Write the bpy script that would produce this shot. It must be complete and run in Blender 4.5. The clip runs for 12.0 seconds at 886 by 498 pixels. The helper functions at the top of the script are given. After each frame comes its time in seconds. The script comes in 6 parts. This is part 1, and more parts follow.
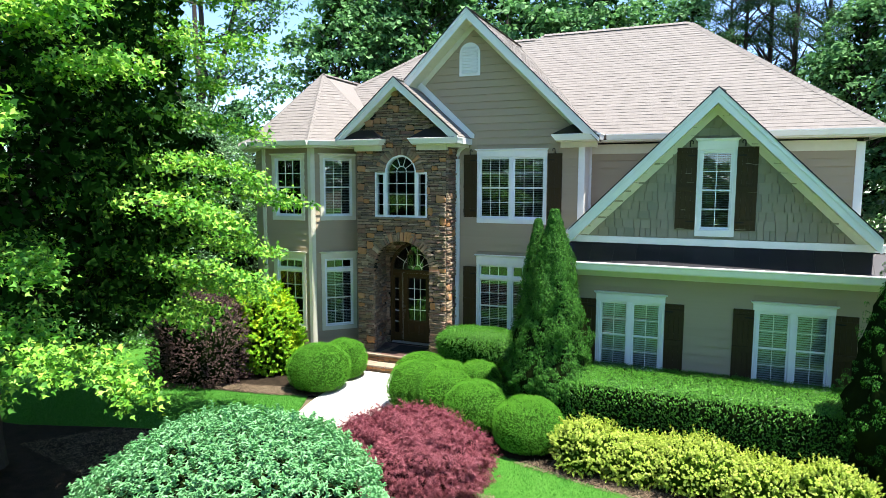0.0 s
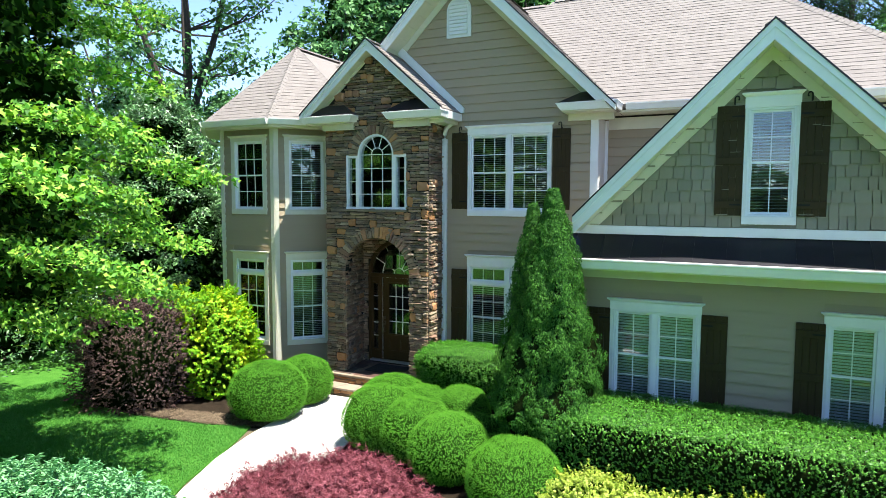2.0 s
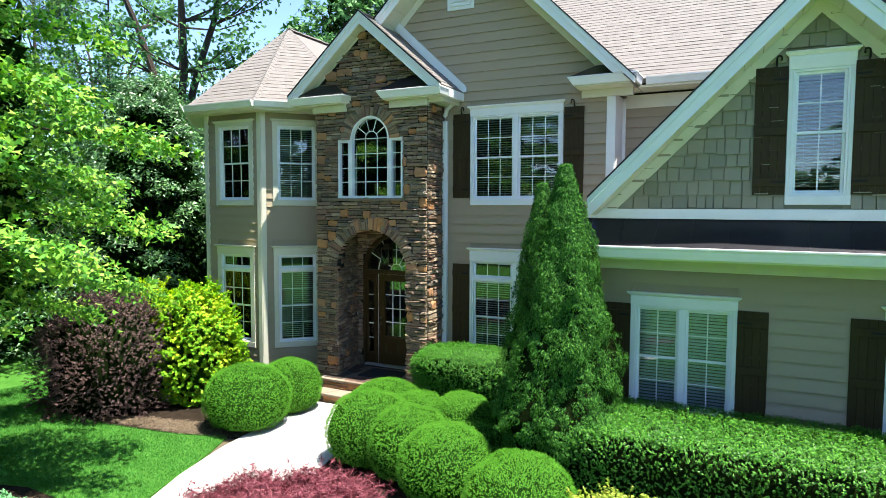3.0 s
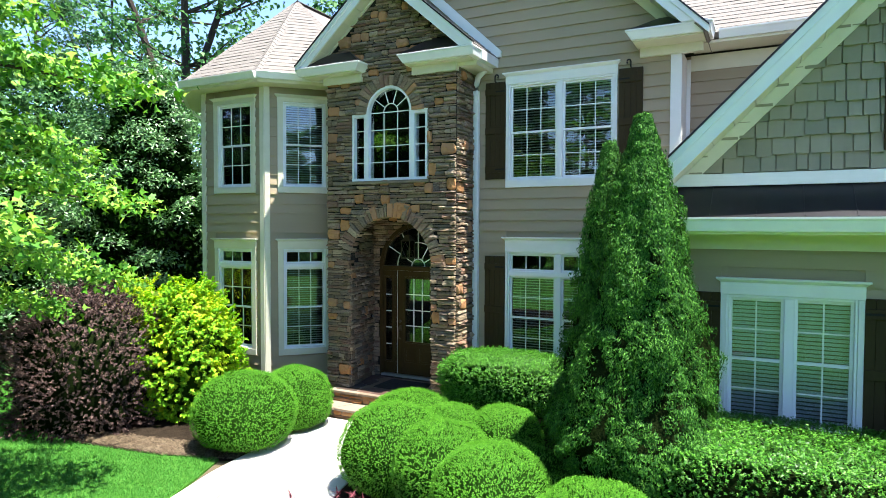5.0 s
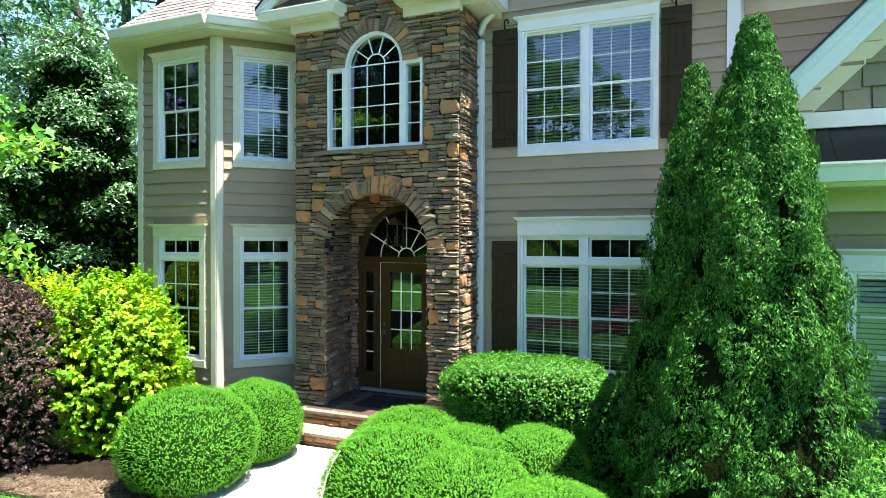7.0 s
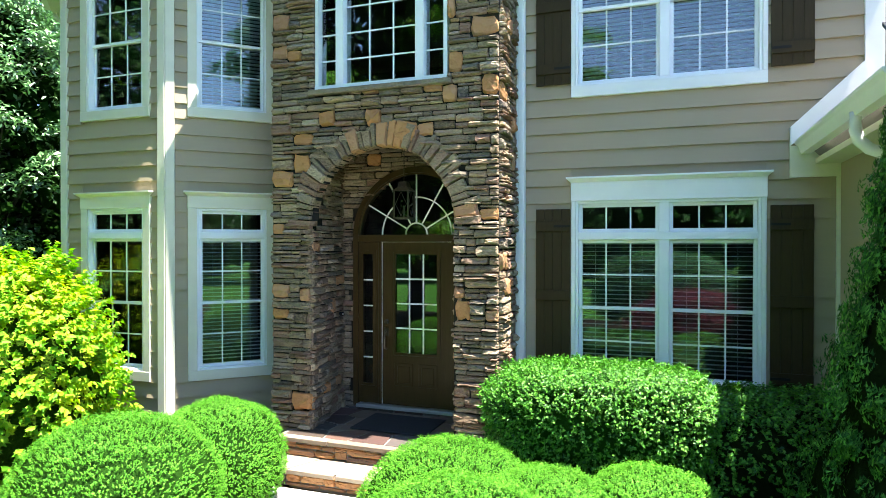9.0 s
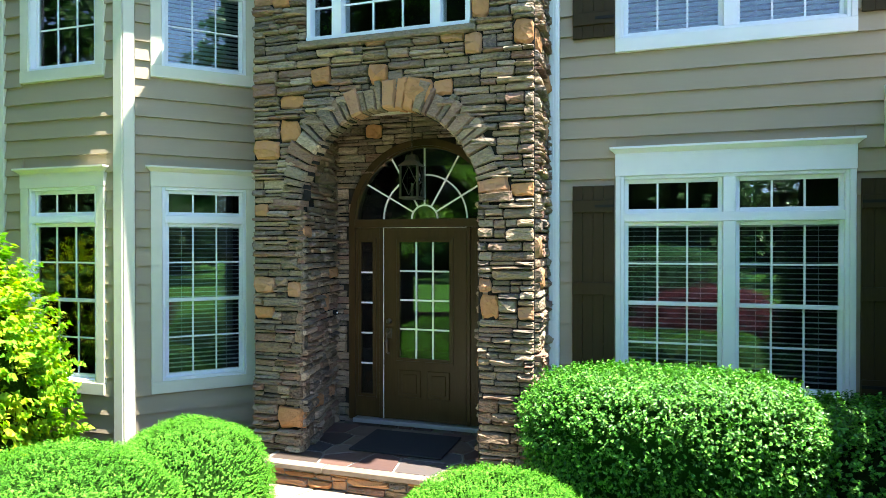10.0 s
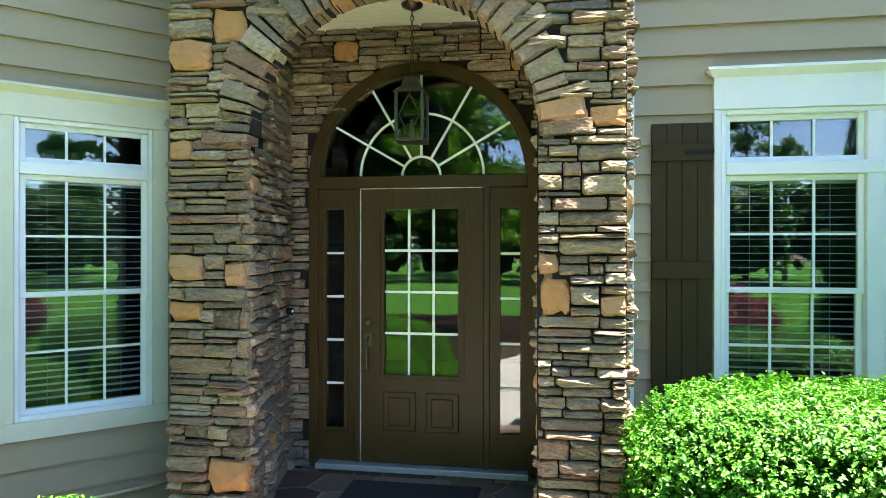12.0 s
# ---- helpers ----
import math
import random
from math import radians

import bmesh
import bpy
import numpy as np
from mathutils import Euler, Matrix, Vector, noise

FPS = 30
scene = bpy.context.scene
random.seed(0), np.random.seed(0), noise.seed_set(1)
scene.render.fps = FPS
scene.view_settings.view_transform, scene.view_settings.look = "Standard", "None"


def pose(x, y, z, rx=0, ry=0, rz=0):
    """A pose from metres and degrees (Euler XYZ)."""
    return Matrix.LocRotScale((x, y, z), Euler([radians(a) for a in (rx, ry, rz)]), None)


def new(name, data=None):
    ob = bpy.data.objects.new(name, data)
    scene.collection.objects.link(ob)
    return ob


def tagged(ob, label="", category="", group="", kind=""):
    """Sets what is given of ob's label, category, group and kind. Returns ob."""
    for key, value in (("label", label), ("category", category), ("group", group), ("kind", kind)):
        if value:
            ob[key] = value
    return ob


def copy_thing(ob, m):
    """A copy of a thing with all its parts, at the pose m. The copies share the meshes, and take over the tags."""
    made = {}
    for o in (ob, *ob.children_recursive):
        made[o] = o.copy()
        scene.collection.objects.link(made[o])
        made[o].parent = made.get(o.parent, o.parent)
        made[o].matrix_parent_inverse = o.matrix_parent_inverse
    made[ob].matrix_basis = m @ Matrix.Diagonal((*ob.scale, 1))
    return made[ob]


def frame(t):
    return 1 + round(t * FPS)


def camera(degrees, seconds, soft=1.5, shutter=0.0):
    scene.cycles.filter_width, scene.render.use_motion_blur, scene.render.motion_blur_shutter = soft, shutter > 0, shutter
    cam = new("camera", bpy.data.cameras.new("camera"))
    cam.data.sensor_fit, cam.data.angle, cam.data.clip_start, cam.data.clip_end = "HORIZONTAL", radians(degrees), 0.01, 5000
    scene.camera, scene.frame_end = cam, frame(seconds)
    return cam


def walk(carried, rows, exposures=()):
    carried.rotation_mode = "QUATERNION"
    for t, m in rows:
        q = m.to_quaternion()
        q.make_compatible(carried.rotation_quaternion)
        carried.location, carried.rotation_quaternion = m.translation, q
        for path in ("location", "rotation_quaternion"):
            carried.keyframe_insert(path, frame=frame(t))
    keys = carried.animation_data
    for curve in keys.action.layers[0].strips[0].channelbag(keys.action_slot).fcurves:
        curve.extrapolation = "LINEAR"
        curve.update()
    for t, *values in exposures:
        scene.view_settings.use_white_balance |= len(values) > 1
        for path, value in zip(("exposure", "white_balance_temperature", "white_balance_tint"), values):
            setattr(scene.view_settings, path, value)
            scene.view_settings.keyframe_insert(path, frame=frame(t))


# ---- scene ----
cam = camera(70.30, 12.0, soft=0.6)
# seconds, x, y, z, yaw, pitch, roll
ROWS = [
    (0.0, 7.704, -15.273, 5.097, 22.91, -5.94, -0.16),
    (0.5, 7.704, -14.449, 4.930, 24.02, -5.55, -0.21),
    (1.0, 7.717, -13.639, 4.763, 24.33, -5.16, -0.23),
    (1.5, 7.663, -12.858, 4.584, 25.16, -4.81, -0.20),
    (2.0, 7.528, -12.102, 4.408, 25.79, -4.50, -0.21),
    (2.5, 7.380, -11.433, 4.208, 26.35, -4.12, -0.25),
    (3.0, 7.168, -10.895, 3.989, 26.71, -3.72, -0.23),
    (5.0, 6.012, -9.513, 3.367, 27.36, -2.01, -0.18),
    (5.5, 5.677, -9.148, 3.231, 27.45, -1.51, -0.17),
    (6.0, 5.327, -8.762, 3.096, 26.74, -1.20, -0.16),
    (6.5, 4.977, -8.328, 2.967, 25.69, -0.97, -0.16),
    (7.0, 4.522, -7.925, 2.851, 23.37, -0.69, -0.14),
    (9.0, 2.977, -6.132, 2.479, 20.05, -0.42, -0.02),
    (9.5, 2.596, -5.657, 2.379, 18.99, -0.36, -0.00),
    (10.0, 2.205, -5.179, 2.323, 17.77, -0.35, 0.01),
    (10.5, 1.801, -4.736, 2.260, 14.99, -0.25, -0.02),
    (11.0, 1.421, -4.292, 2.188, 12.59, -0.23, -0.01),
    (11.5, 1.096, -3.839, 2.123, 10.49, -0.23, -0.03),
    (12.0, 0.905, -3.507, 2.073, 9.21, -0.16, -0.06),
]
walk(cam, [(t, pose(x, y, z, 90 + pitch, roll, yaw)) for t, x, y, z, yaw, pitch, roll in ROWS],
     [(t, ev, k - 130, 10.2) for t, ev, k in ((0, 1.55, 6600), (3, 1.58, 6600), (5, 1.8, 6600), (6.5, 1.97, 6600), (7.2, 2.08, 6600), (9, 2.42, 6600), (10, 2.5, 6600), (11, 2.7, 6750), (12, 2.9, 7000))])

# ---- light ----
SUN = Vector((0.31, -0.042, 0.95)).normalized()
world = bpy.data.worlds.new("world")
scene.world = world
world.use_nodes = True
wn = world.node_tree.nodes
sky = wn.new("ShaderNodeTexSky")
sky.sky_type = "NISHITA"
sky.sun_disc = False
sky.sun_elevation = math.asin(SUN.z)
sky.sun_rotation = radians(90)
sky.altitude = 2500
sky.air_density, sky.dust_density, sky.ozone_density = 0.9, 0.1, 2.5
wn["Background"].inputs["Strength"].default_value = 0.15
world.node_tree.links.new(sky.outputs[0], wn["Background"].inputs[0])
sun = new("sun", bpy.data.lights.new("sun", "SUN"))
sun.data.energy, sun.data.angle, sun.data.color = 5.0, radians(0.55), (1.0, 0.96, 0.88)
sun.matrix_world = Matrix.Translation((0, 0, 40)) @ SUN.to_track_quat("Z", "Y").to_matrix().to_4x4()

# ---- materials ----


def material(name, colors, scale=6.0, rough=0.7, bump=0.15, bump_scale=40.0, per_piece=0.0, metal=0.0, coat=0.0,
             stretch=(1, 1, 1), spec=0.4, stain=0.25, dist=0.01):
    """A surface with broad patches, fine grain and relief. colors: two or more; per_piece: how far single pieces differ."""
    m = bpy.data.materials.new(name)
    m.use_nodes = True
    nt = m.node_tree
    n, link = nt.nodes, nt.links.new
    p = n["Principled BSDF"]
    co = n.new("ShaderNodeTexCoord")
    mp = n.new("ShaderNodeMapping")
    mp.inputs["Scale"].default_value = stretch
    geo = n.new("ShaderNodeNewGeometry")
    link(geo.outputs["Position"], mp.inputs["Vector"])
    broad = n.new("ShaderNodeTexNoise")
    broad.inputs["Scale"].default_value, broad.inputs["Detail"].default_value = scale * 0.25, 3
    fine = n.new("ShaderNodeTexNoise")
    fine.inputs["Scale"].default_value, fine.inputs["Detail"].default_value = scale * 3, 5
    link(mp.outputs[0], broad.inputs["Vector"])
    link(mp.outputs[0], fine.inputs["Vector"])
    mixv = n.new("ShaderNodeMath")
    mixv.operation = "MULTIPLY_ADD"
    link(broad.outputs["Fac"], mixv.inputs[0])
    mixv.inputs[1].default_value = 0.5
    half = n.new("ShaderNodeMath")
    half.operation = "MULTIPLY"
    link(fine.outputs["Fac"], half.inputs[0])
    half.inputs[1].default_value = 0.5
    link(half.outputs[0], mixv.inputs[2])
    value = mixv.outputs[0]
    if per_piece:
        info = n.new("ShaderNodeObjectInfo")
        both = n.new("ShaderNodeMath")
        both.operation = "ADD"
        link(info.outputs["Random"], both.inputs[0])
        link(geo.outputs["Random Per Island"], both.inputs[1])
        frac = n.new("ShaderNodeMath")
        frac.operation = "FRACT"
        link(both.outputs[0], frac.inputs[0])
        blend = n.new("ShaderNodeMix")
        blend.inputs["Factor"].default_value = per_piece
        link(value, blend.inputs["A"])
        link(frac.outputs[0], blend.inputs["B"])
        value = blend.outputs["Result"]
    ramp = n.new("ShaderNodeValToRGB")
    els = ramp.color_ramp.elements
    lo, hi = (0.3, 0.7) if not per_piece else (0.12, 0.88)
    for i, c in enumerate(colors):
        pos = lo + (hi - lo) * i / max(1, len(colors) - 1)
        e = els[i] if i < 2 else els.new(pos)
        e.position, e.color = pos, (*c, 1)
    for i, c in enumerate(colors):
        els[i].position, els[i].color = lo + (hi - lo) * i / max(1, len(colors) - 1), (*c, 1)
    link(value, ramp.inputs[0])
    link(ramp.outputs[0], p.inputs["Base Color"])
    p.inputs["Roughness"].default_value, p.inputs["Metallic"].default_value = rough, metal
    p.inputs["Specular IOR Level"].default_value = spec
    p.inputs["Coat Weight"].default_value = coat
    if bump:
        bt = n.new("ShaderNodeTexNoise")
        bt.inputs["Scale"].default_value, bt.inputs["Detail"].default_value = bump_scale, 6
        link(mp.outputs[0], bt.inputs["Vector"])
        b = n.new("ShaderNodeBump")
        b.inputs["Strength"].default_value, b.inputs["Distance"].default_value = bump, dist
        link(bt.outputs["Fac"], b.inputs["Height"])
        link(b.outputs[0], p.inputs["Normal"])
    return m


def leaf_material(name, colors, rough=0.5, glow=0.15, spec=0.12):
    """Leaves: each its own shade, some light passing through."""
    m = bpy.data.materials.new(name)
    m.use_nodes = True
    nt = m.node_tree
    n, link = nt.nodes, nt.links.new
    p = n["Principled BSDF"]
    geo = n.new("ShaderNodeNewGeometry")
    ramp = n.new("ShaderNodeValToRGB")
    els = ramp.color_ramp.elements
    while len(els) < len(colors):
        els.new(0.5)
    for i, c in enumerate(colors):
        els[i].position, els[i].color = i / (len(colors) - 1), (*c, 1)
    link(geo.outputs["Random Per Island"], ramp.inputs[0])
    link(ramp.outputs[0], p.inputs["Base Color"])
    p.inputs["Roughness"].default_value = rough
    p.inputs["Specular IOR Level"].default_value = spec
    tr = n.new("ShaderNodeBsdfTranslucent")
    hsv = n.new("ShaderNodeHueSaturation")
    hsv.inputs["Saturation"].default_value, hsv.inputs["Value"].default_value = 1.1, 1.5
    link(ramp.outputs[0], hsv.inputs["Color"])
    link(hsv.outputs[0], tr.inputs["Color"])
    mix = n.new("ShaderNodeMixShader")
    mix.inputs[0].default_value = glow
    link(p.outputs[0], mix.inputs[1])
    link(tr.outputs[0], mix.inputs[2])
    link(mix.outputs[0], n["Material Output"].inputs["Surface"])
    return m


def glass_material(name, ior=1.75, tint=(0.86, 0.92, 0.92)):
    m = bpy.data.materials.new(name)
    m.use_nodes = True
    nt = m.node_tree
    n, link = nt.nodes, nt.links.new
    clear, gloss, fres, mix = (n.new("ShaderNodeBsdfTransparent"), n.new("ShaderNodeBsdfGlossy"), n.new("ShaderNodeFresnel"), n.new("ShaderNodeMixShader"))
    clear.inputs[0].default_value = (*tint, 1)
    gloss.inputs["Roughness"].default_value = 0.0
    fres.inputs["IOR"].default_value = ior
    link(fres.outputs[0], mix.inputs[0])
    link(clear.outputs[0], mix.inputs[1])
    link(gloss.outputs[0], mix.inputs[2])
    link(mix.outputs[0], n["Material Output"].inputs["Surface"])
    return m


SIDING = material("taupe fibre-cement siding", [(0.33, 0.264, 0.174), (0.38, 0.307, 0.206)], scale=3, rough=0.6, spec=0.3, bump=0.12, bump_scale=60, per_piece=0.3, stretch=(0.25, 0.25, 3))
SHAKE = material("taupe shake siding", [(0.20, 0.19, 0.13), (0.29, 0.265, 0.185), (0.24, 0.215, 0.145)], scale=5, rough=0.65, bump=0.3, bump_scale=50, per_piece=0.7, stretch=(1.6, 1.6, 0.8))
TRIM = material("white painted trim", [(0.74, 0.75, 0.72), (0.82, 0.82, 0.79)], scale=2, rough=0.45, bump=0.05)
CREAM = material("cream painted boards", [(0.62, 0.60, 0.47), (0.70, 0.67, 0.54)], scale=2, rough=0.5, bump=0.06)
VINYL = material("white vinyl", [(0.78, 0.79, 0.79), (0.83, 0.84, 0.84)], scale=2, rough=0.3, bump=0.0)
STONE = material("ledge stone", [(0.1, 0.072, 0.05), (0.3, 0.215, 0.135), (0.16, 0.13, 0.098), (0.37, 0.275, 0.175), (0.235, 0.13, 0.09), (0.275, 0.22, 0.15), (0.13, 0.105, 0.086), (0.45, 0.345, 0.235), (0.2, 0.13, 0.088), (0.33, 0.245, 0.155)],
                 scale=12, rough=0.85, spec=0.2, bump=1.0, bump_scale=26, per_piece=0.74, dist=0.03, stretch=(1, 1, 1.8))
OCHRE = material("ochre field stone", [(0.272, 0.124, 0.051), (0.462, 0.229, 0.095), (0.408, 0.229, 0.122), (0.326, 0.155, 0.085)], scale=7, rough=0.85, spec=0.2, bump=0.9, bump_scale=20, per_piece=0.5, dist=0.025)
TREAD = material("tan sandstone treads", [(0.16, 0.115, 0.078), (0.25, 0.19, 0.135), (0.32, 0.26, 0.19)], scale=8, rough=0.75, bump=0.5, bump_scale=24, per_piece=0.4, dist=0.015)
MORTAR = material("dark stone joints", [(0.010, 0.009, 0.007), (0.02, 0.017, 0.013)], scale=8, rough=0.95, bump=0.4)
FLAG = material("flagstone", [(0.043, 0.031, 0.025), (0.136, 0.093, 0.065), (0.037, 0.037, 0.038), (0.099, 0.046, 0.034), (0.167, 0.133, 0.099), (0.068, 0.062, 0.059), (0.124, 0.074, 0.056)], scale=6, rough=0.6, bump=0.25, bump_scale=25, per_piece=0.85)
GROUT = material("flagstone joints", [(0.17, 0.15, 0.125), (0.22, 0.2, 0.165)], scale=9, rough=0.9, bump=0.3)
SHINGLE = material("weathered brown asphalt shingles", [(0.162, 0.145, 0.130), (0.213, 0.191, 0.172), (0.183, 0.163, 0.147), (0.240, 0.215, 0.196)], scale=5, rough=0.9, bump=0.5, bump_scale=160, per_piece=0.5)
METAL = material("dark bronze metal roof", [(0.012, 0.011, 0.016), (0.018, 0.017, 0.022)], scale=2, rough=0.35, bump=0.04, metal=0.3)
SHUTTER = material("dark brown shutter paint", [(0.033, 0.023, 0.009), (0.049, 0.035, 0.014)], scale=5, spec=0.15, rough=0.6, bump=0.15, bump_scale=50, stretch=(4, 4, 0.5))
DOORPAINT = material("brown stained door", [(0.036, 0.021, 0.006), (0.058, 0.034, 0.010)], scale=6, rough=0.42, spec=0.25, bump=0.12, bump_scale=60, stretch=(5, 5, 0.4))
IRON = material("black iron", [(0.008, 0.008, 0.008), (0.014, 0.014, 0.014)], scale=8, rough=0.65, bump=0.1, metal=0.0, spec=0.2)
STRAWPIPE = material("tan plastic", [(0.5, 0.41, 0.27), (0.56, 0.46, 0.31)], scale=6, rough=0.5, bump=0.0)
BRONZE = material("aged bronze", [(0.06, 0.05, 0.04), (0.14, 0.12, 0.09)], scale=20, rough=0.4, bump=0.1, metal=0.9)
CONCRETE = material("pale concrete", [(0.52, 0.49, 0.44), (0.60, 0.57, 0.52), (0.56, 0.53, 0.48)], scale=3, rough=0.85, bump=0.25, bump_scale=70)
LAWN = material("lawn turf", [(0.038, 0.147, 0.017), (0.067, 0.21, 0.026), (0.095, 0.252, 0.042)], scale=14, rough=0.95, spec=0.1, bump=0.9, bump_scale=120, dist=0.03)
EARTH = material("woodland floor", [(0.07, 0.05, 0.03), (0.11, 0.085, 0.05), (0.06, 0.08, 0.03)], scale=4, rough=0.95, bump=0.6, bump_scale=20, dist=0.03)
MULCH = material("pine straw and bark mulch", [(0.009, 0.007, 0.005), (0.027, 0.019, 0.012), (0.048, 0.035, 0.024)], scale=18, rough=0.95, spec=0.1, bump=1.0, bump_scale=50, dist=0.04)
STRAW = material("dry pine straw", [(0.064, 0.04, 0.022), (0.16, 0.112, 0.068), (0.304, 0.24, 0.16)], scale=9, rough=0.9, bump=0.0, per_piece=0.8)
BARK = material("tree bark", [(0.03, 0.022, 0.018), (0.07, 0.055, 0.043)], scale=8, rough=0.95, bump=0.9, bump_scale=25, stretch=(3, 3, 0.6), dist=0.03)
BLIND = material("white blind slats", [(0.76, 0.8, 0.83), (0.82, 0.85, 0.87)], scale=2, rough=0.5, bump=0.0)
ROOM = material("plaster darkened for dim rooms", [(0.04, 0.038, 0.034), (0.055, 0.05, 0.045)], scale=2, rough=0.9, bump=0.0)
MAT = material("black rubber mat", [(0.012, 0.012, 0.013), (0.022, 0.022, 0.024)], scale=10, rough=0.8, bump=0.5, bump_scale=90)
GLASS = glass_material("double window glass", ior=1.75)
SILVER = material("brushed aluminium", [(0.42, 0.43, 0.45), (0.52, 0.53, 0.55)], scale=8, rough=0.45, bump=0.05, metal=0.7)
SEEDED = glass_material("seeded lantern glass", ior=1.5, tint=(0.5, 0.55, 0.5))
BOXLEAF = leaf_material("boxwood leaves", [(0.029, 0.126, 0.009), (0.081, 0.279, 0.02), (0.18, 0.441, 0.045)])
HEDGELEAF = leaf_material("holly hedge leaves", [(0.011, 0.055, 0.006), (0.055, 0.216, 0.018), (0.156, 0.405, 0.046)], rough=0.42, spec=0.28)
THUJA = leaf_material("arborvitae sprays", [(0.009, 0.045, 0.007), (0.028, 0.112, 0.016), (0.12, 0.32, 0.042)], rough=0.6, glow=0.1)
GOLDLEAF = leaf_material("golden privet leaves", [(0.2, 0.42, 0.014), (0.36, 0.54, 0.02), (0.6, 0.66, 0.045)], glow=0.22)
GOLDLOW = leaf_material("greener, darker lower privet leaves", [(0.08, 0.26, 0.012), (0.18, 0.41, 0.018), (0.36, 0.54, 0.03)], glow=0.2)
PURPLELEAF = leaf_material("purple loropetalum leaves", [(0.023, 0.015, 0.013), (0.077, 0.05, 0.044), (0.18, 0.113, 0.099)], glow=0.1)
REDLEAF = leaf_material("crimson lace leaves", [(0.084, 0.018, 0.025), (0.194, 0.051, 0.065), (0.391, 0.138, 0.161)], glow=0.22)
BLUELEAF = leaf_material("blue-green leaves", [(0.08, 0.24, 0.085), (0.15, 0.36, 0.145), (0.25, 0.48, 0.24)], glow=0.15)
LIMELEAF = leaf_material("yellow-green spirea leaves", [(0.2, 0.31, 0.035), (0.38, 0.48, 0.07), (0.58, 0.63, 0.17)], glow=0.2)
MAPLELEAF = leaf_material("maple leaves", [(0.025, 0.101, 0.01), (0.085, 0.263, 0.024), (0.186, 0.414, 0.042), (0.32, 0.493, 0.07)], glow=0.14, spec=0.18)
WOODLEAF = leaf_material("woodland leaves", [(0.027, 0.085, 0.027), (0.081, 0.206, 0.064), (0.198, 0.385, 0.142)], glow=0.25)
DARKLEAF = leaf_material("glossy dark magnolia leaves", [(0.022, 0.067, 0.022), (0.075, 0.186, 0.057), (0.212, 0.417, 0.145)], rough=0.3, glow=0.12, spec=0.6)
NEEDLE = leaf_material("pine needles", [(0.02, 0.06, 0.02), (0.04, 0.10, 0.03), (0.06, 0.13, 0.045)], glow=0.2)
BLADE = leaf_material("grass blades", [(0.03, 0.13, 0.018), (0.074, 0.253, 0.041), (0.142, 0.397, 0.089)], glow=0.3, spec=0.15)

# ---- mesh helpers ----


class Build:
    """Collects corners and faces for one mesh."""

    def __init__(self):
        self.v, self.f = [], []

    def box(self, x0, x1, y0, y1, z0, z1):
        k = len(self.v)
        self.v += [(x, y, z) for x in (x0, x1) for y in (y0, y1) for z in (z0, z1)]
        self.f += [tuple(k + i for i in q) for q in ((0, 1, 3, 2), (4, 6, 7, 5), (0, 4, 5, 1), (2, 3, 7, 6), (0, 2, 6, 4), (1, 5, 7, 3))]
        return self

    def slab(self, low, high):
        """A solid between two outlines with the same number of corners."""
        k, n = len(self.v), len(low)
        self.v += [tuple(p) for p in low] + [tuple(p) for p in high]
        self.f += [tuple(range(k + n - 1, k - 1, -1)), tuple(range(k + n, k + 2 * n))]
        self.f += [(k + i, k + (i + 1) % n, k + n + (i + 1) % n, k + n + i) for i in range(n)]
        return self

    def upright(self, outline, y0, y1):
        """An outline in x and z, made solid from y0 (front) to y1."""
        return self.slab([(x, y0, z) for x, z in outline], [(x, y1, z) for x, z in outline])

    def flat(self, outline, z0, z1):
        return self.slab([(x, y, z0) for x, y in outline], [(x, y, z1) for x, y in outline])

    def tube(self, points, radius, sides=8):
        pts = [Vector(p) for p in points]
        k = len(self.v)
        for i, p in enumerate(pts):
            d = (pts[min(i + 1, len(pts) - 1)] - pts[max(i - 1, 0)]).normalized()
            q = d.to_track_quat("Z", "Y")
            r = radius[i] if isinstance(radius, (list, tuple)) else radius
            self.v += [tuple(p + q @ Vector((r * math.cos(a), r * math.sin(a), 0))) for a in (2 * math.pi * s / sides for s in range(sides))]
        for i in range(len(pts) - 1):
            a, b = k + i * sides, k + (i + 1) * sides
            self.f += [(a + s, a + (s + 1) % sides, b + (s + 1) % sides, b + s) for s in range(sides)]
        self.f += [tuple(range(k + sides - 1, k - 1, -1)), tuple(range(k + (len(pts) - 1) * sides, k + len(pts) * sides))]
        return self

    def mesh(self, name, mat, bevel=0.0, smooth=False):
        me = bpy.data.meshes.new(name)
        me.from_pydata(self.v, [], self.f)
        bm = bmesh.new()
        bm.from_mesh(me)
        bmesh.ops.recalc_face_normals(bm, faces=bm.faces)
        if bevel:
            bmesh.ops.bevel(bm, geom=bm.edges[:], offset=bevel, segments=1, affect="EDGES", clamp_overlap=True)
        bm.to_mesh(me)
        bm.free()
        me.materials.append(mat)
        if smooth:
            me.shade_smooth()
        return me


def part(name, build, mat, parent, label="", bevel=0.0, smooth=False):
    me = build.mesh(name, mat, bevel, smooth) if isinstance(build, Build) else build
    ob = new(name, me)
    ob.parent = parent
    if label:
        ob["label"] = label
    return ob


def thing(name, label, category, m=None, group="", kind=""):
    ob = new(name)
    ob.empty_display_size = 0.2
    if m is not None:
        ob.matrix_world = m
    return tagged(ob, label, category, group, kind)


def B(*boxes):
    b = Build()
    for q in boxes:
        b.box(*q)
    return b


def arc(cx, cz, r, a0, a1, n):
    return [(cx + r * math.cos(radians(a0 + (a1 - a0) * i / n)), cz + r * math.sin(radians(a0 + (a1 - a0) * i / n))) for i in range(n + 1)]


